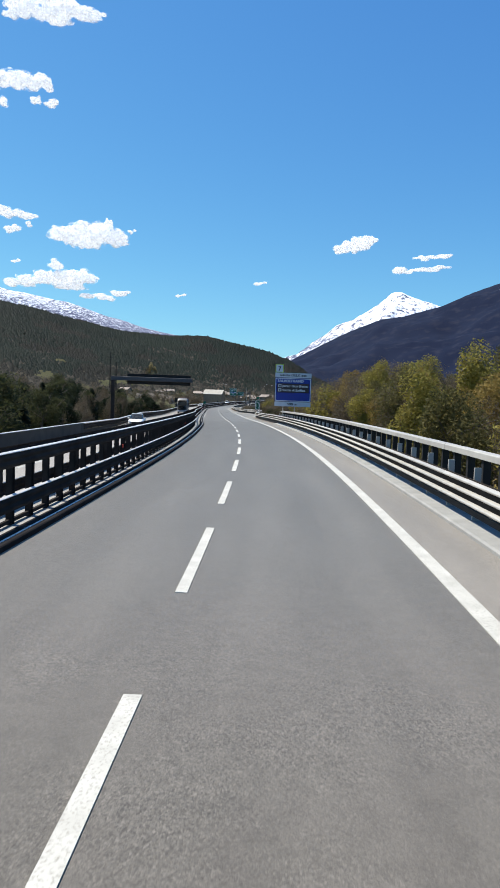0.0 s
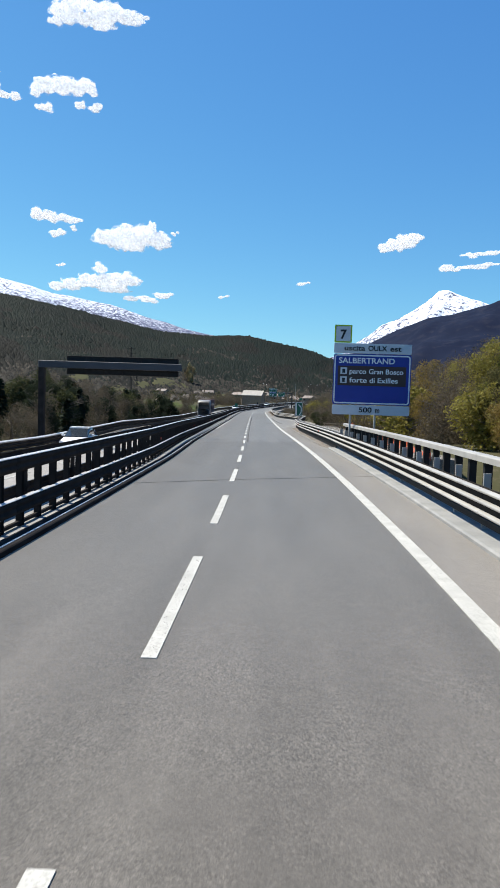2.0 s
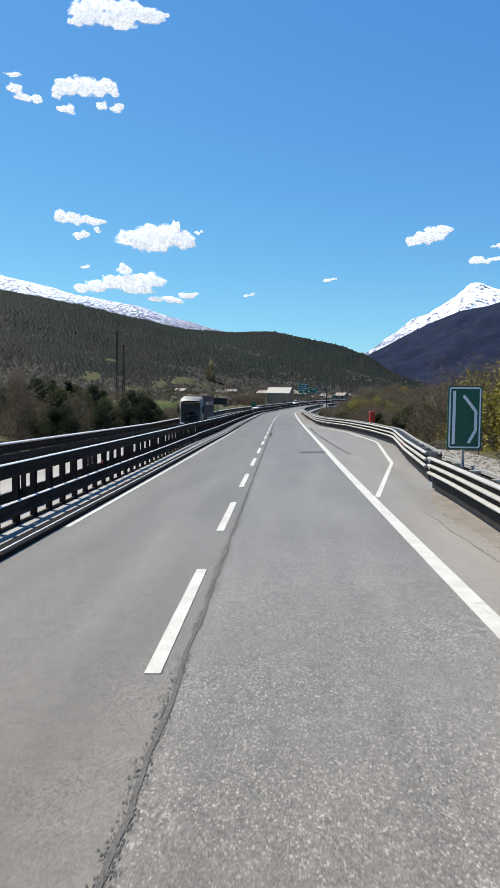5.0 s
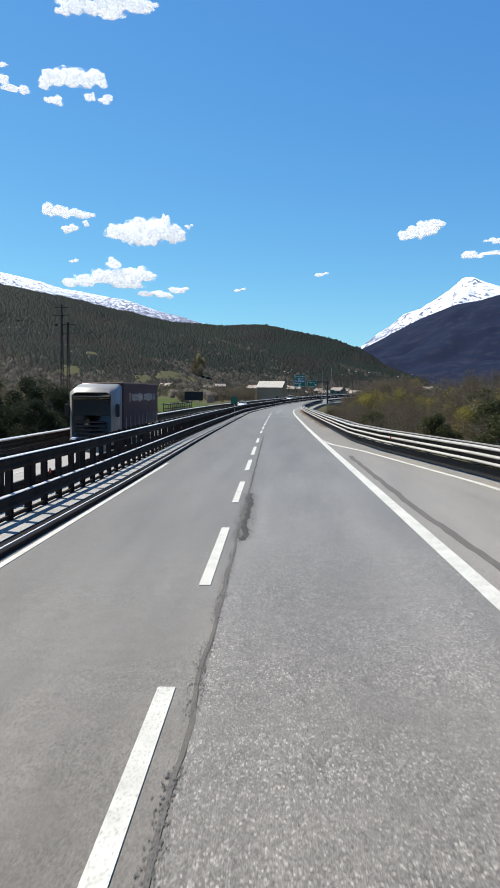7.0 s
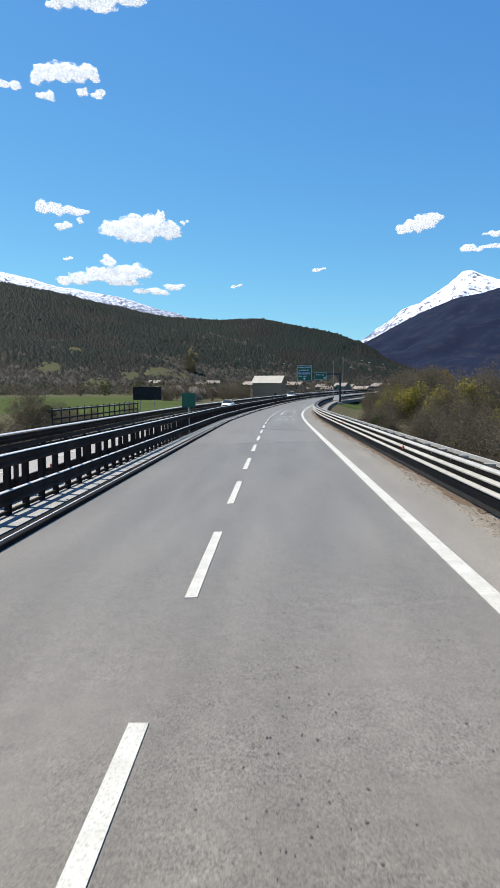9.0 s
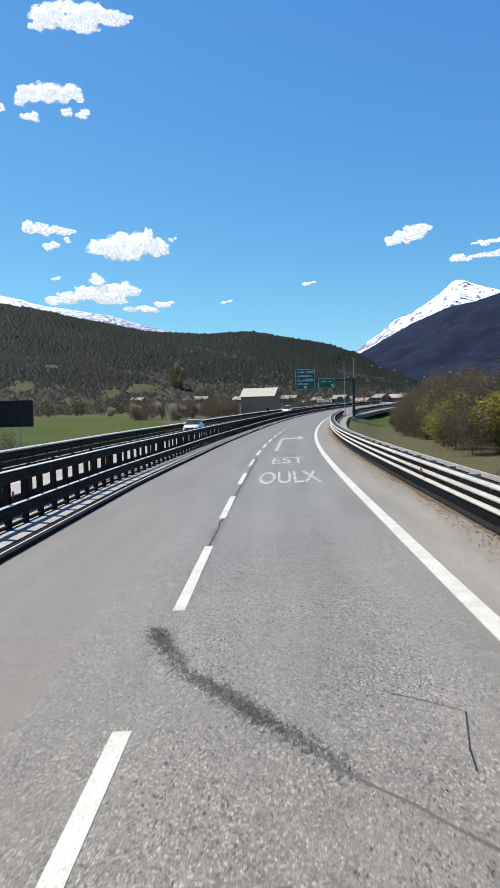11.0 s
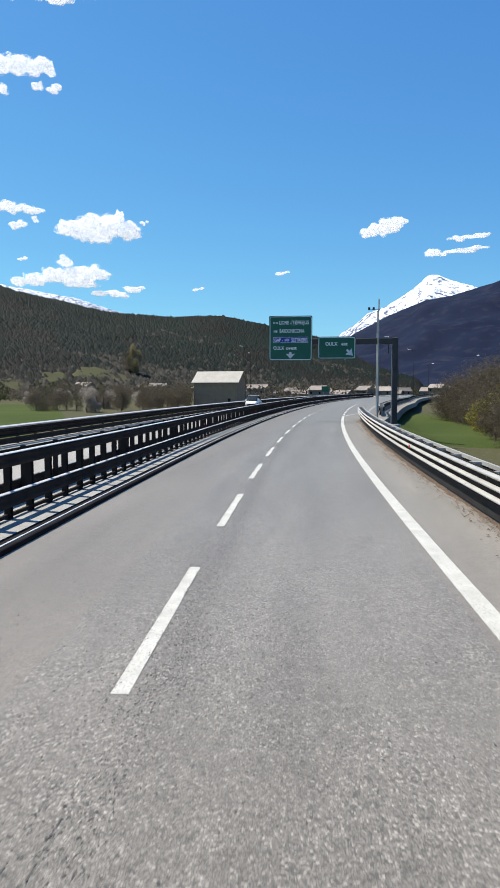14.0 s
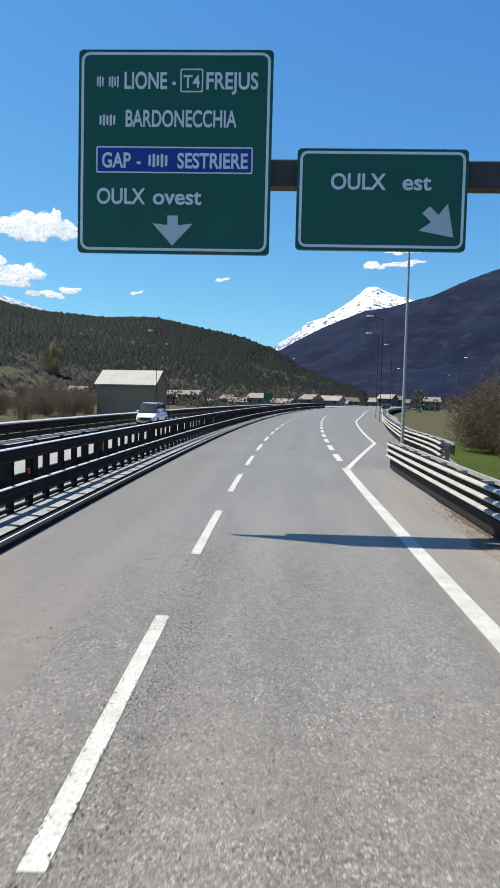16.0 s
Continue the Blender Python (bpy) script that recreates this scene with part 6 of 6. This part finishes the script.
CLEARINGS = ((14.0, 0.2, 1.6, 0.055), (12.2, 0.19, 0.8, 0.05), (16.2, 0.16, 1.0, 0.045), (22.0, 0.18, 1.5, 0.035), (13.4, 0.045, 1.6, 0.03), (18.5, 0.1, 1.5, 0.035), (8.5, 0.1, 1.0, 0.03), (20.3, 0.3, 0.8, 0.02))


def hill_spot(az, t):
    """A place on the forested hill's side."""
    df, dc = hill_foot(az), hill_crest(az)
    z = -6 + (ridge_height(HILL, az, dc) + 6) * min(1, t) ** 1.15
    p = ridge_point(az, df + (dc - df) * t, z)
    q = Vector((p.x, p.y, 0)) / 150
    p.z += noise.fractal((q.x, q.y, 3.1), 1.0, 2.1, 3) * 16 * min(1, t * 3) * (0.35 + 0.65 * min(1.0, abs(1 - t) * 4))
    return p


def clearing(az, t, wide, deep):
    """A grassy patch that lies on the hillside, with an uneven edge."""
    verts, n, m = [], 28, 6
    for j in range(m + 1):
        for i in range(n):
            a = 6.2832 * i / n
            f = j / m * (0.8 + 0.45 * noise.noise((math.cos(a) * 1.5, math.sin(a) * 1.5, az)))
            p = hill_spot(az + wide * f * math.cos(a), max(0.005, t + deep * f * math.sin(a)))
            verts.append((p.x, p.y, p.z + (1.0 if j < m else -0.6)))
    faces = [(j * n + i, (j + 1) * n + i, (j + 1) * n + (i + 1) % n, j * n + (i + 1) % n)[::-1] for j in range(m) for i in range(n)]
    tagged(part("hill_clearing", rounded(mesh_of("hill_clearing", verts, faces)), CLEARING), "pale grassy clearing low on the forested hillside", "clearing", kind="structure")


CLEARING = mat("pale_rough_grass", (0.056, 0.0592, 0.0288), (0.088, 0.0832, 0.0448), 0.03, 0.95, 0.0, fine=0.6, c3=(0.08, 0.072, 0.04), spec=0.05)
for c in CLEARINGS:
    clearing(*c)


def hill_trees():
    """Crowns standing close all over the hill: conifers above, leafless scrub round the foot."""
    r = random.Random(77)
    kinds = {"hill_trees": ([], []), "hill_scrub": ([], []), "hill_wood": ([], [])}
    for _ in range(110000):
        az, t = r.uniform(-7, 58), r.random() ** 0.8 * 1.01
        p = hill_spot(az, t)
        z = p.z - 1
        if any(((az - c[0]) / c[2]) ** 2 + ((t - c[1]) / c[3]) ** 2 < r.uniform(0.05, 1.0) * (0.8 + 0.9 * noise.noise((p.x * 0.03, p.y * 0.03, 6))) for c in CLEARINGS):
            continue
        belt = 0.36 + 0.4 * noise.noise((p.x * 0.006, p.y * 0.006, 9)) + 0.25 * noise.noise((p.x * 0.02, p.y * 0.02, 2)) + r.gauss(0, 0.08)
        if r.random() < 0.22:
            belt = 0.0
        patch = noise.fractal((p.x * 0.009, p.y * 0.009, 4), 0.9, 2.1, 4) + 0.12 * smooth(14, 30, az) * (1 - t)
        verts, faces = kinds["hill_scrub" if t < belt else "hill_wood" if patch > 0.2 + r.gauss(0, 0.06) else "hill_trees"]
        h = r.uniform(2.4, 4.6) if r.random() < 0.9 else r.uniform(4.6, 6.4)
        w = h * r.uniform(0.75, 1.15)
        k, a0 = len(verts), r.uniform(0, 6)
        for j in range(4):
            a = a0 + 1.5708 * j
            u = w * r.uniform(0.75, 1.2)
            verts.append((p.x + u * math.cos(a), p.y + u * math.sin(a), z - h * r.uniform(0.1, 0.35)))
        verts += [(p.x + r.uniform(-0.3, 0.3), p.y + r.uniform(-0.3, 0.3), z + h * 0.75)]
        for j in range(4):
            faces.append((k + j, k + (j + 1) % 4, k + 4))
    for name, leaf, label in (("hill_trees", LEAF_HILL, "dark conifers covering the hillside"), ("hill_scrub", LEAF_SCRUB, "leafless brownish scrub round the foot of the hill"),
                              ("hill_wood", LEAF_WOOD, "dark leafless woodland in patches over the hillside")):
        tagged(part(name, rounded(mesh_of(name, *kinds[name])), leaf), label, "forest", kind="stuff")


hill_trees()


# ---- houses ----
STONE = mat("rubble_stone", (0.31, 0.19, 0.115), (0.42, 0.275, 0.175), 0.6, 0.95, 0.6, fine=6, c3=(0.2, 0.125, 0.08))
SLATE = mat("pale_slate_roof", (0.33, 0.3, 0.255), (0.43, 0.395, 0.34), 0.5, 0.75, 0.4, fine=5, c3=(0.27, 0.24, 0.2))
RENDERED = mat("pale_render", (0.136, 0.124, 0.104), (0.208, 0.188, 0.16), 0.3, 0.9, 0.1, obj=0.3)
TILE = mat("brown_tiles", (0.16, 0.12, 0.096), (0.24, 0.208, 0.184), 0.5, 0.8, 0.3, fine=4, obj=0.4)
GLASS = mat("dark_window", (0.016, 0.02, 0.024), (0.024, 0.028, 0.032), 1, 0.1, 0.0)
TIMBER = mat("old_timber", (0.096, 0.064, 0.04), (0.144, 0.104, 0.072), 2, 0.8, 0.2)


def house(w, d, h, rise, wall, roof, label, m, windows, group=""):
    """A gabled house, its long front along x facing -y, ridge along x."""
    ob = thing("house", Matrix(), label, "house", group)
    verts = [(0, 0, -1), (w, 0, -1), (w, d, -1), (0, d, -1), (0, 0, h), (w, 0, h), (w, d, h), (0, d, h), (0, d / 2, h + rise), (w, d / 2, h + rise)]
    part("wall", mesh_of("wall", verts, [(0, 1, 5, 4), (1, 2, 6, 9, 5), (2, 3, 7, 6), (3, 0, 4, 8, 7), (3, 2, 1, 0)]), wall, ob)
    o, t = 0.5, 0.22
    k = rise / (d / 2)
    for sgn, y0 in ((1, 0), (-1, d)):
        ye, ze = y0 - sgn * o, h - o * k
        prof = [(ye, ze), (d / 2, h + rise), (d / 2, h + rise + t), (ye, ze + t)]
        vs = [(x, y, z + 0.02) for x in (-o, w + o) for y, z in prof]
        part("roof", mesh_of("roof", vs, [(0, 1, 2, 3), (7, 6, 5, 4), (0, 4, 5, 1), (1, 5, 6, 2), (2, 6, 7, 3), (3, 7, 4, 0)]), roof, ob)
    for x, z, ww, hh in windows:
        win = part("window", boxed(x, -0.02, z, ww, 0.1, hh, 0.0), GLASS, ob, "dark window")
        part("frame", box(box(boxed(x, -0.06, z + hh / 2 + 0.05, ww + 0.2, 0.12, 0.1), x - ww / 2 - 0.05, -0.06, z, 0.1, 0.12, hh), x + ww / 2 + 0.05, -0.06, z, 0.1, 0.12, hh), TIMBER, win)
    part("chimney", boxed(w * 0.7, d * 0.55, h + rise + 0.3, 0.7, 0.7, 1.6, 0.04), wall, ob)
    ob.matrix_basis = m
    return ob


house(13.0, 8.5, 6.3, 2.9, STONE, SLATE, "old stone barn with a pale slate roof beside the motorway",
      Matrix.Translation((-52.6, 503, -3.1)) @ Matrix.Rotation(radians(-12), 4, "Z"), [(10.6, 1.0, 0.7, 1.3)])
_r = random.Random(5)
_protos = [house(w, 8, h, 2.2, RENDERED, rf, lb, Matrix.Translation((0, 0, -50)), [(w * 0.2, 1.8, 1, 1.2), (w * 0.5, 1.8, 1, 1.2), (w * 0.8, 1.8, 1, 1.2)] + ([(w * 0.2, 4.4, 1, 1.2), (w * 0.8, 4.4, 1, 1.2)] if h > 5 else []), "village houses")
           for w, h, rf, lb in ((11, 5.6, TILE, "pale rendered village house with a brown tiled roof"), (14, 4.0, TILE, "low rendered house with a tiled roof"), (9, 6.0, TILE, "small rendered village house with a tiled roof"))]
_first = set()
for i in range(34):
    if i < 18:
        x, y = -62 + i * 8.5 + _r.uniform(-4, 4), 690 + _r.uniform(-20, 70) + (18 - i) * 2
    else:
        az = _r.uniform(4, 24)
        q = ridge_point(az, 560 + _r.uniform(0, 130), 0)
        x, y = q.x, q.y
    s, l = road_sl(x, y)
    if abs(l) < 22 and y < 740:
        y += 60
    pr = _protos[i % 3]
    zz = ground_z(x, y) + (2.4 if i >= 18 else -0.8)
    m = Matrix.Translation((x, y, zz)) @ Matrix.Rotation(radians(_r.uniform(-50, 40)), 4, "Z")
    if pr in _first:
        copy_thing(pr, m)
    else:
        _first.add(pr)
        pr.matrix_basis = m


# ---- vehicles ----
CAR_WHITE = mat("white_car_paint", (0.72, 0.73, 0.74), (0.78, 0.79, 0.8), 1, 0.25, 0.0)
CAR_GREY = mat("silver_car_paint", (0.32, 0.336, 0.352), (0.368, 0.384, 0.4), 1, 0.25, 0.0, metal=0.4)
TYRE = mat("tyre_rubber", (0.012, 0.012, 0.012), (0.02, 0.02, 0.02), 6, 0.9, 0.1)
CAB_PAINT = mat("pale_cab_paint", (0.2, 0.19, 0.175), (0.25, 0.238, 0.22), 1, 0.4, 0.0)
TARP = mat("dark_tarpaulin", (0.045, 0.014, 0.013), (0.066, 0.021, 0.019), 0.6, 0.75, 0.3, fine=3)
LAMP = mat("headlamp_glass", (0.7, 0.72, 0.74), (0.8, 0.8, 0.8), 1, 0.1, 0.0)


def loft(sections):
    """Closed rings of (x, z) at y, joined into a shell with caps."""
    verts, faces = [], []
    k = len(sections[0][1])
    for y, ring in sections:
        verts += [(x, y, z) for x, z in ring]
    for i in range(len(sections) - 1):
        faces += [(i * k + j, i * k + (j + 1) % k, (i + 1) * k + (j + 1) % k, (i + 1) * k + j) for j in range(k)]
    faces += [tuple(range(k)), tuple((len(sections) - 1) * k + j for j in reversed(range(k)))]
    return mesh_of("shell", verts, faces)


def ring(w, z0, z1, r=0.12):
    return [(-w + r, z0), (w - r, z0), (w, z0 + r), (w, z1 - r), (w - r * 1.2, z1), (-w + r * 1.2, z1), (-w, z1 - r), (-w, z0 + r)]


def wheel(ob, x, y, r, w, name="wheel"):
    wh = part(name, rod((x - w / 2, y, r), (x + w / 2, y, r), r, None, 20), TYRE, ob, "black tyre")
    part("rim", rod((x - w / 2 - 0.01, y, r), (x + w / 2 + 0.01, y, r), r * 0.6, None, 14), CAR_GREY, wh, "grey rim")


def car(name, paint, label, length, height, van=False):
    """A car with its nose at -y."""
    ob = thing(name, Matrix(), label, "car", "oncoming cars")
    L2 = length / 2
    belt = 0.92 if not van else 1.05
    secs = [(-L2, ring(0.7, 0.32, 0.62)), (-L2 + 0.15, ring(0.84, 0.22, 0.74)), (-L2 + 0.9, ring(0.89, 0.2, belt - 0.03)), (-0.3, ring(0.9, 0.2, belt)), (L2 - 0.7, ring(0.9, 0.2, belt + 0.02)), (L2 - 0.12, ring(0.86, 0.25, belt)), (L2, ring(0.76, 0.34, belt - 0.12))]
    body = part("body", rounded(loft(secs)), paint, ob)
    front = -L2 + (0.75 if van else 1.1)
    cab = [(front, ring(0.8, belt - 0.06, belt + 0.02, 0.03)), (front + 0.75, ring(0.7, belt - 0.06, height - 0.06, 0.1)), (0.4, ring(0.69, belt - 0.06, height, 0.1)), (L2 - 0.85, ring(0.68, belt - 0.06, height - 0.04, 0.1)), (L2 - 0.2, ring(0.76, belt - 0.06, belt + 0.05, 0.03))]
    part("glasshouse", rounded(loft(cab)), GLASS, body, "dark windows")
    roof = [(front + 0.8, ring(0.64, height - 0.07, height + 0.01, 0.03)), (0.4, ring(0.66, height - 0.05, height + 0.03, 0.03)), (L2 - 0.85, ring(0.62, height - 0.09, height + 0.0, 0.03))]
    part("roof", rounded(loft(roof)), paint, body)
    for sx in (-1, 1):
        part("headlight", boxed(sx * 0.66, -L2 + 0.12, 0.64, 0.3, 0.14, 0.14, 0.03), LAMP, body, "clear headlight")
        part("mirror", boxed(sx * 1.0, front + 0.55, belt + 0.08, 0.2, 0.1, 0.15, 0.03), paint, body)
        for y in (-L2 + 0.85, L2 - 0.85):
            wheel(ob, sx * 0.82, y, 0.32, 0.2)
    part("grille", boxed(0, -L2 + 0.02, 0.48, 0.9, 0.1, 0.16, 0.02), STEEL_DARK, body, "dark grille")
    return ob


def park(ob, s, l):
    ob.matrix_basis = frame_at(s, l, -opp_drop(s) + 0.0)


park(car("car", CAR_WHITE, "white hatchback on the opposite carriageway", 4.1, 1.5), 92, -11.0)
park(car("car", CAR_WHITE, "white saloon on the opposite carriageway", 4.4, 1.45), 316, -10.6)
park(car("van", CAR_WHITE, "white family van on the opposite carriageway", 4.9, 1.85, True), 412, -11.3)


def truck():
    """An articulated lorry with its nose at -y."""
    ob = thing("truck", Matrix(), "articulated truck with a pale cab and dark red tarpaulin trailer", "truck")
    cab = part("cab", rounded(loft([(0, ring(1.1, 0.45, 3.3, 0.18)), (0.12, ring(1.24, 0.35, 3.5, 0.2)), (1.3, ring(1.25, 0.35, 3.72, 0.16)), (2.1, ring(1.25, 0.9, 3.8, 0.16))])), CAB_PAINT, ob, "pale cab")
    part("windscreen", boxed(0, 0.05, 2.45, 2.05, 0.14, 0.95, 0.06), GLASS, cab, "dark windscreen")
    part("visor", boxed(0, -0.1, 3.05, 2.1, 0.35, 0.1, 0.03), STEEL_DARK, cab, "dark sun visor")
    for z in (1.0, 1.22, 1.44, 1.66):
        part("grille_bar", boxed(0, 0.0, z, 1.7, 0.12, 0.09, 0.02), STEEL_DARK, cab, "dark grille bar")
    part("bumper", boxed(0, 0.0, 0.6, 2.4, 0.3, 0.36, 0.06), CAR_GREY, cab, "grey bumper")
    for sx in (-1, 1):
        part("headlight", boxed(sx * 0.9, -0.08, 0.72, 0.36, 0.2, 0.18, 0.03), LAMP, cab, "headlight")
        part("mirror", boxed(sx * 1.42, 0.15, 2.3, 0.22, 0.14, 0.7, 0.04), STEEL_DARK, cab)
        for y, n in ((1.2, 0), (3.9, 0), (10.2, 0), (11.5, 0), (12.8, 0)):
            wheel(ob, sx * 1.05, y, 0.5, 0.32)
    tr = part("trailer", boxed(0, 8.6, 2.55, 2.5, 12.2, 2.7, 0.05), TARP, ob, "dark red tarpaulin body")
    for i in range(9):
        part("stanchion", boxed(-1.26, 3.2 + i * 1.35, 2.55, 0.04, 0.1, 2.6), TARP, tr)
        part("strap", boxed(1.265, 3.2 + i * 1.35, 1.5, 0.03, 0.05, 0.7), CAR_GREY, tr, "pale strap")
    y, k = 4.2, 0
    while y < 13.2:
        wide = 0.28 + 0.13 * ((k * 7) % 4)
        part("lettering_bar", boxed(1.262, y + wide / 2, 3.0, 0.012, wide, 0.42 if k % 5 else 0.55, 0.004), CAR_GREY, tr, "pale printed bar")
        y, k = y + wide + (0.1 if k % 6 else 0.45), k + 1
    part("chassis", boxed(0, 7.5, 0.95, 1.0, 12.5, 0.35, 0.03), STEEL_DARK, ob, "dark chassis")
    part("side_guard", boxed(1.15, 7.0, 0.75, 0.05, 4.2, 0.5, 0.01), CAR_GREY, ob, "grey side guard")
    return ob


park(truck(), 184, -9.2)


# ---- clouds ----
def cloud_material(thin):
    """Sunlit vapour, glow added, with ragged, half clear edges; a higher value is thinner."""
    m = bpy.data.materials.new("cloud")
    m.use_nodes = True
    nt = m.node_tree
    N, L = nt.nodes, nt.links
    N.remove(N["Principled BSDF"])
    out = N["Material Output"]
    df, tl, tr = N.new("ShaderNodeBsdfDiffuse"), N.new("ShaderNodeBsdfTranslucent"), N.new("ShaderNodeBsdfTransparent")
    for n in (df, tl):
        n.inputs["Color"].default_value = (0.76, 0.77, 0.79, 1)
    mx, ma = N.new("ShaderNodeMixShader"), N.new("ShaderNodeMixShader")
    mx.inputs["Fac"].default_value = 0.55
    L.new(df.outputs[0], mx.inputs[1])
    L.new(tl.outputs[0], mx.inputs[2])
    # Faint glow added for the light scattered inside a cloud.
    em, ad = N.new("ShaderNodeEmission"), N.new("ShaderNodeAddShader")
    em.inputs["Color"].default_value, em.inputs["Strength"].default_value = (0.95, 0.97, 1.0, 1), 0.2
    L.new(mx.outputs[0], ad.inputs[0])
    L.new(em.outputs[0], ad.inputs[1])
    tc, n1 = N.new("ShaderNodeTexCoord"), N.new("ShaderNodeTexNoise")
    n1.inputs["Scale"].default_value, n1.inputs["Detail"].default_value, n1.inputs["Roughness"].default_value = 0.017, 5, 0.6
    L.new(tc.outputs["Object"], n1.inputs["Vector"])
    r = N.new("ShaderNodeValToRGB")
    r.color_ramp.elements[0].position, r.color_ramp.elements[1].position = max(0.0, thin), thin + 0.3
    L.new(n1.outputs["Fac"], r.inputs["Fac"])
    L.new(r.outputs["Color"], ma.inputs["Fac"])
    L.new(tr.outputs[0], ma.inputs[1])
    L.new(ad.outputs[0], ma.inputs[2])
    L.new(ma.outputs[0], out.inputs["Surface"])
    return m


CLOUD, HAZE, WISP = cloud_material(-0.25), cloud_material(0.36), cloud_material(0.48)


def cloud(az, el, lobes, seed):
    """A small cumulus far off: puffs heaped in lobes of (across, up, half width, half height), a firm core inside two thinner veils."""
    D, k = 4650.0, 3.72
    a, e = radians(az), radians(el)
    mid = Vector((CENTRE.x - math.sin(a) * math.cos(e) * D, CENTRE.y + math.cos(a) * math.cos(e) * D, math.sin(e) * D))
    where = Matrix.Translation(mid) @ Matrix.Rotation(a, 4, "Z") @ Matrix.Rotation(e, 4, "X")
    ob = None
    for name, grow, material in (("cloud", 0.78, CLOUD), ("veil", 0.96, HAZE), ("fringe", 1.1, WISP), ("wisp", 1.26, WISP)):
        r = random.Random(seed)
        bm = bmesh.new()
        for u, v, hw, hh in lobes:
            for _ in range(7):
                q, t = math.sqrt(r.random()) * 0.62, r.uniform(0, 6.283)
                m = Matrix.Translation(((u + q * hw * math.cos(t)) * k, r.uniform(-0.3, 0.3) * hh * k, (v + q * hh * math.sin(t)) * k))
                m = m @ Matrix.Diagonal((hw * k * r.uniform(0.36, 0.56) * grow, hh * k * 0.55 * grow, hh * k * r.uniform(0.4, 0.58) * grow, 1))
                ball = bmesh.ops.create_icosphere(bm, subdivisions=3, radius=1.0, matrix=m)
                for vert in ball["verts"]:
                    c = vert.co
                    vert.co += (c - m.translation) * noise.fractal((c.x / 34, c.y / 34, c.z / 30 + seed), 0.8, 2.1, 5) * 0.42
        me = bpy.data.meshes.new(name)
        bm.to_mesh(me)
        bm.free()
        shell = part(name, me, material, ob, "", where)
        md = shell.modifiers.new("shell", "REMESH")
        md.mode, md.voxel_size, md.use_smooth_shade = "VOXEL", 4.5, True
        if ob is None:
            ob = shell
        else:
            tagged(shell, "thin ragged vapour", kind="stuff")
    tagged(ob, "small bright white cloud in a clear blue sky", "cloud", "scattered clouds")


cloud(18.9, 27.14, [(-50, 2, 26, 16), (-22, 6, 32, 18), (14, 4, 38, 20), (46, 5, 28, 13), (68, 9, 12, 6), (-60, -10, 13, 8), (2, -11, 22, 9)], 100)
cloud(21.3, 22.48, [(-40, -9, 15, 10), (-22, 2, 21, 16), (-9, 3, 20, 14), (3, 4, 25, 15), (16, 4, 20, 14), (28, 5, 20, 14), (45, -2, 10, 7)], 101)
cloud(25.4, 21.97, [(-23, 18, 14, 5), (-21, 0, 11, 9), (-12, -12, 21, 5), (11, -12, 11, 6)], 102)
cloud(19.4, 21.42, [(-13, 1, 9, 8), (12, 0, 12, 7)], 103)
cloud(22.9, 21.0, [(-6, 0, 9, 5), (5, 1, 11, 8)], 104)
cloud(21.7, 13.03, [(-29, 12, 13, 10), (-11, 10, 15, 10), (13, 7, 17, 9), (33, 6, 10, 5), (2, -15, 13, 8), (29, -7, 8, 5)], 105)
cloud(15.8, 12.49, [(-39, -5, 30, 18), (-13, -3, 29, 22), (17, -2, 29, 22), (33, 18, 10, 11), (42, -4, 22, 16), (57, -10, 12, 8), (6, -18, 19, 10)], 106)
cloud(18.65, 9.08, [(-62, -18, 21, 9), (-36, -9, 26, 13), (-10, -2, 22, 12), (3, 18, 17, 10), (27, -4, 30, 18), (53, -4, 22, 17), (70, 2, 11, 5), (34, -16, 33, 8)], 107)
cloud(14.45, 7.78, [(-29, -3, 15, 6), (0, -2, 19, 7), (22, 3, 18, 6), (37, 7, 8, 4)], 108)
cloud(-6.0, 12.5, [(-22, -6, 16, 10), (-4, 1, 22, 13), (14, 5, 20, 11), (29, 9, 10, 6), (-30, -11, 8, 5)], 109)
cloud(-11.3, 10.59, [(-33, -3, 17, 7), (0, -1, 28, 5), (34, 3, 16, 4)], 110)
cloud(-12.0, 11.5, [(-18, -2, 14, 5), (10, 1, 20, 4), (30, 3, 7, 3)], 111)
for i, (az, el, w, h) in enumerate(((1.8, 9.35, 13, 4), (8.3, 8.12, 11, 4), (12.4, 12.89, 8, 5), (21.4, 9.93, 8, 4))):
    cloud(az, el, [(-0.4 * w, -1, 0.6 * w, h * 0.8), (0.5 * w, 1, 0.6 * w, h * 0.7)], 112 + i)
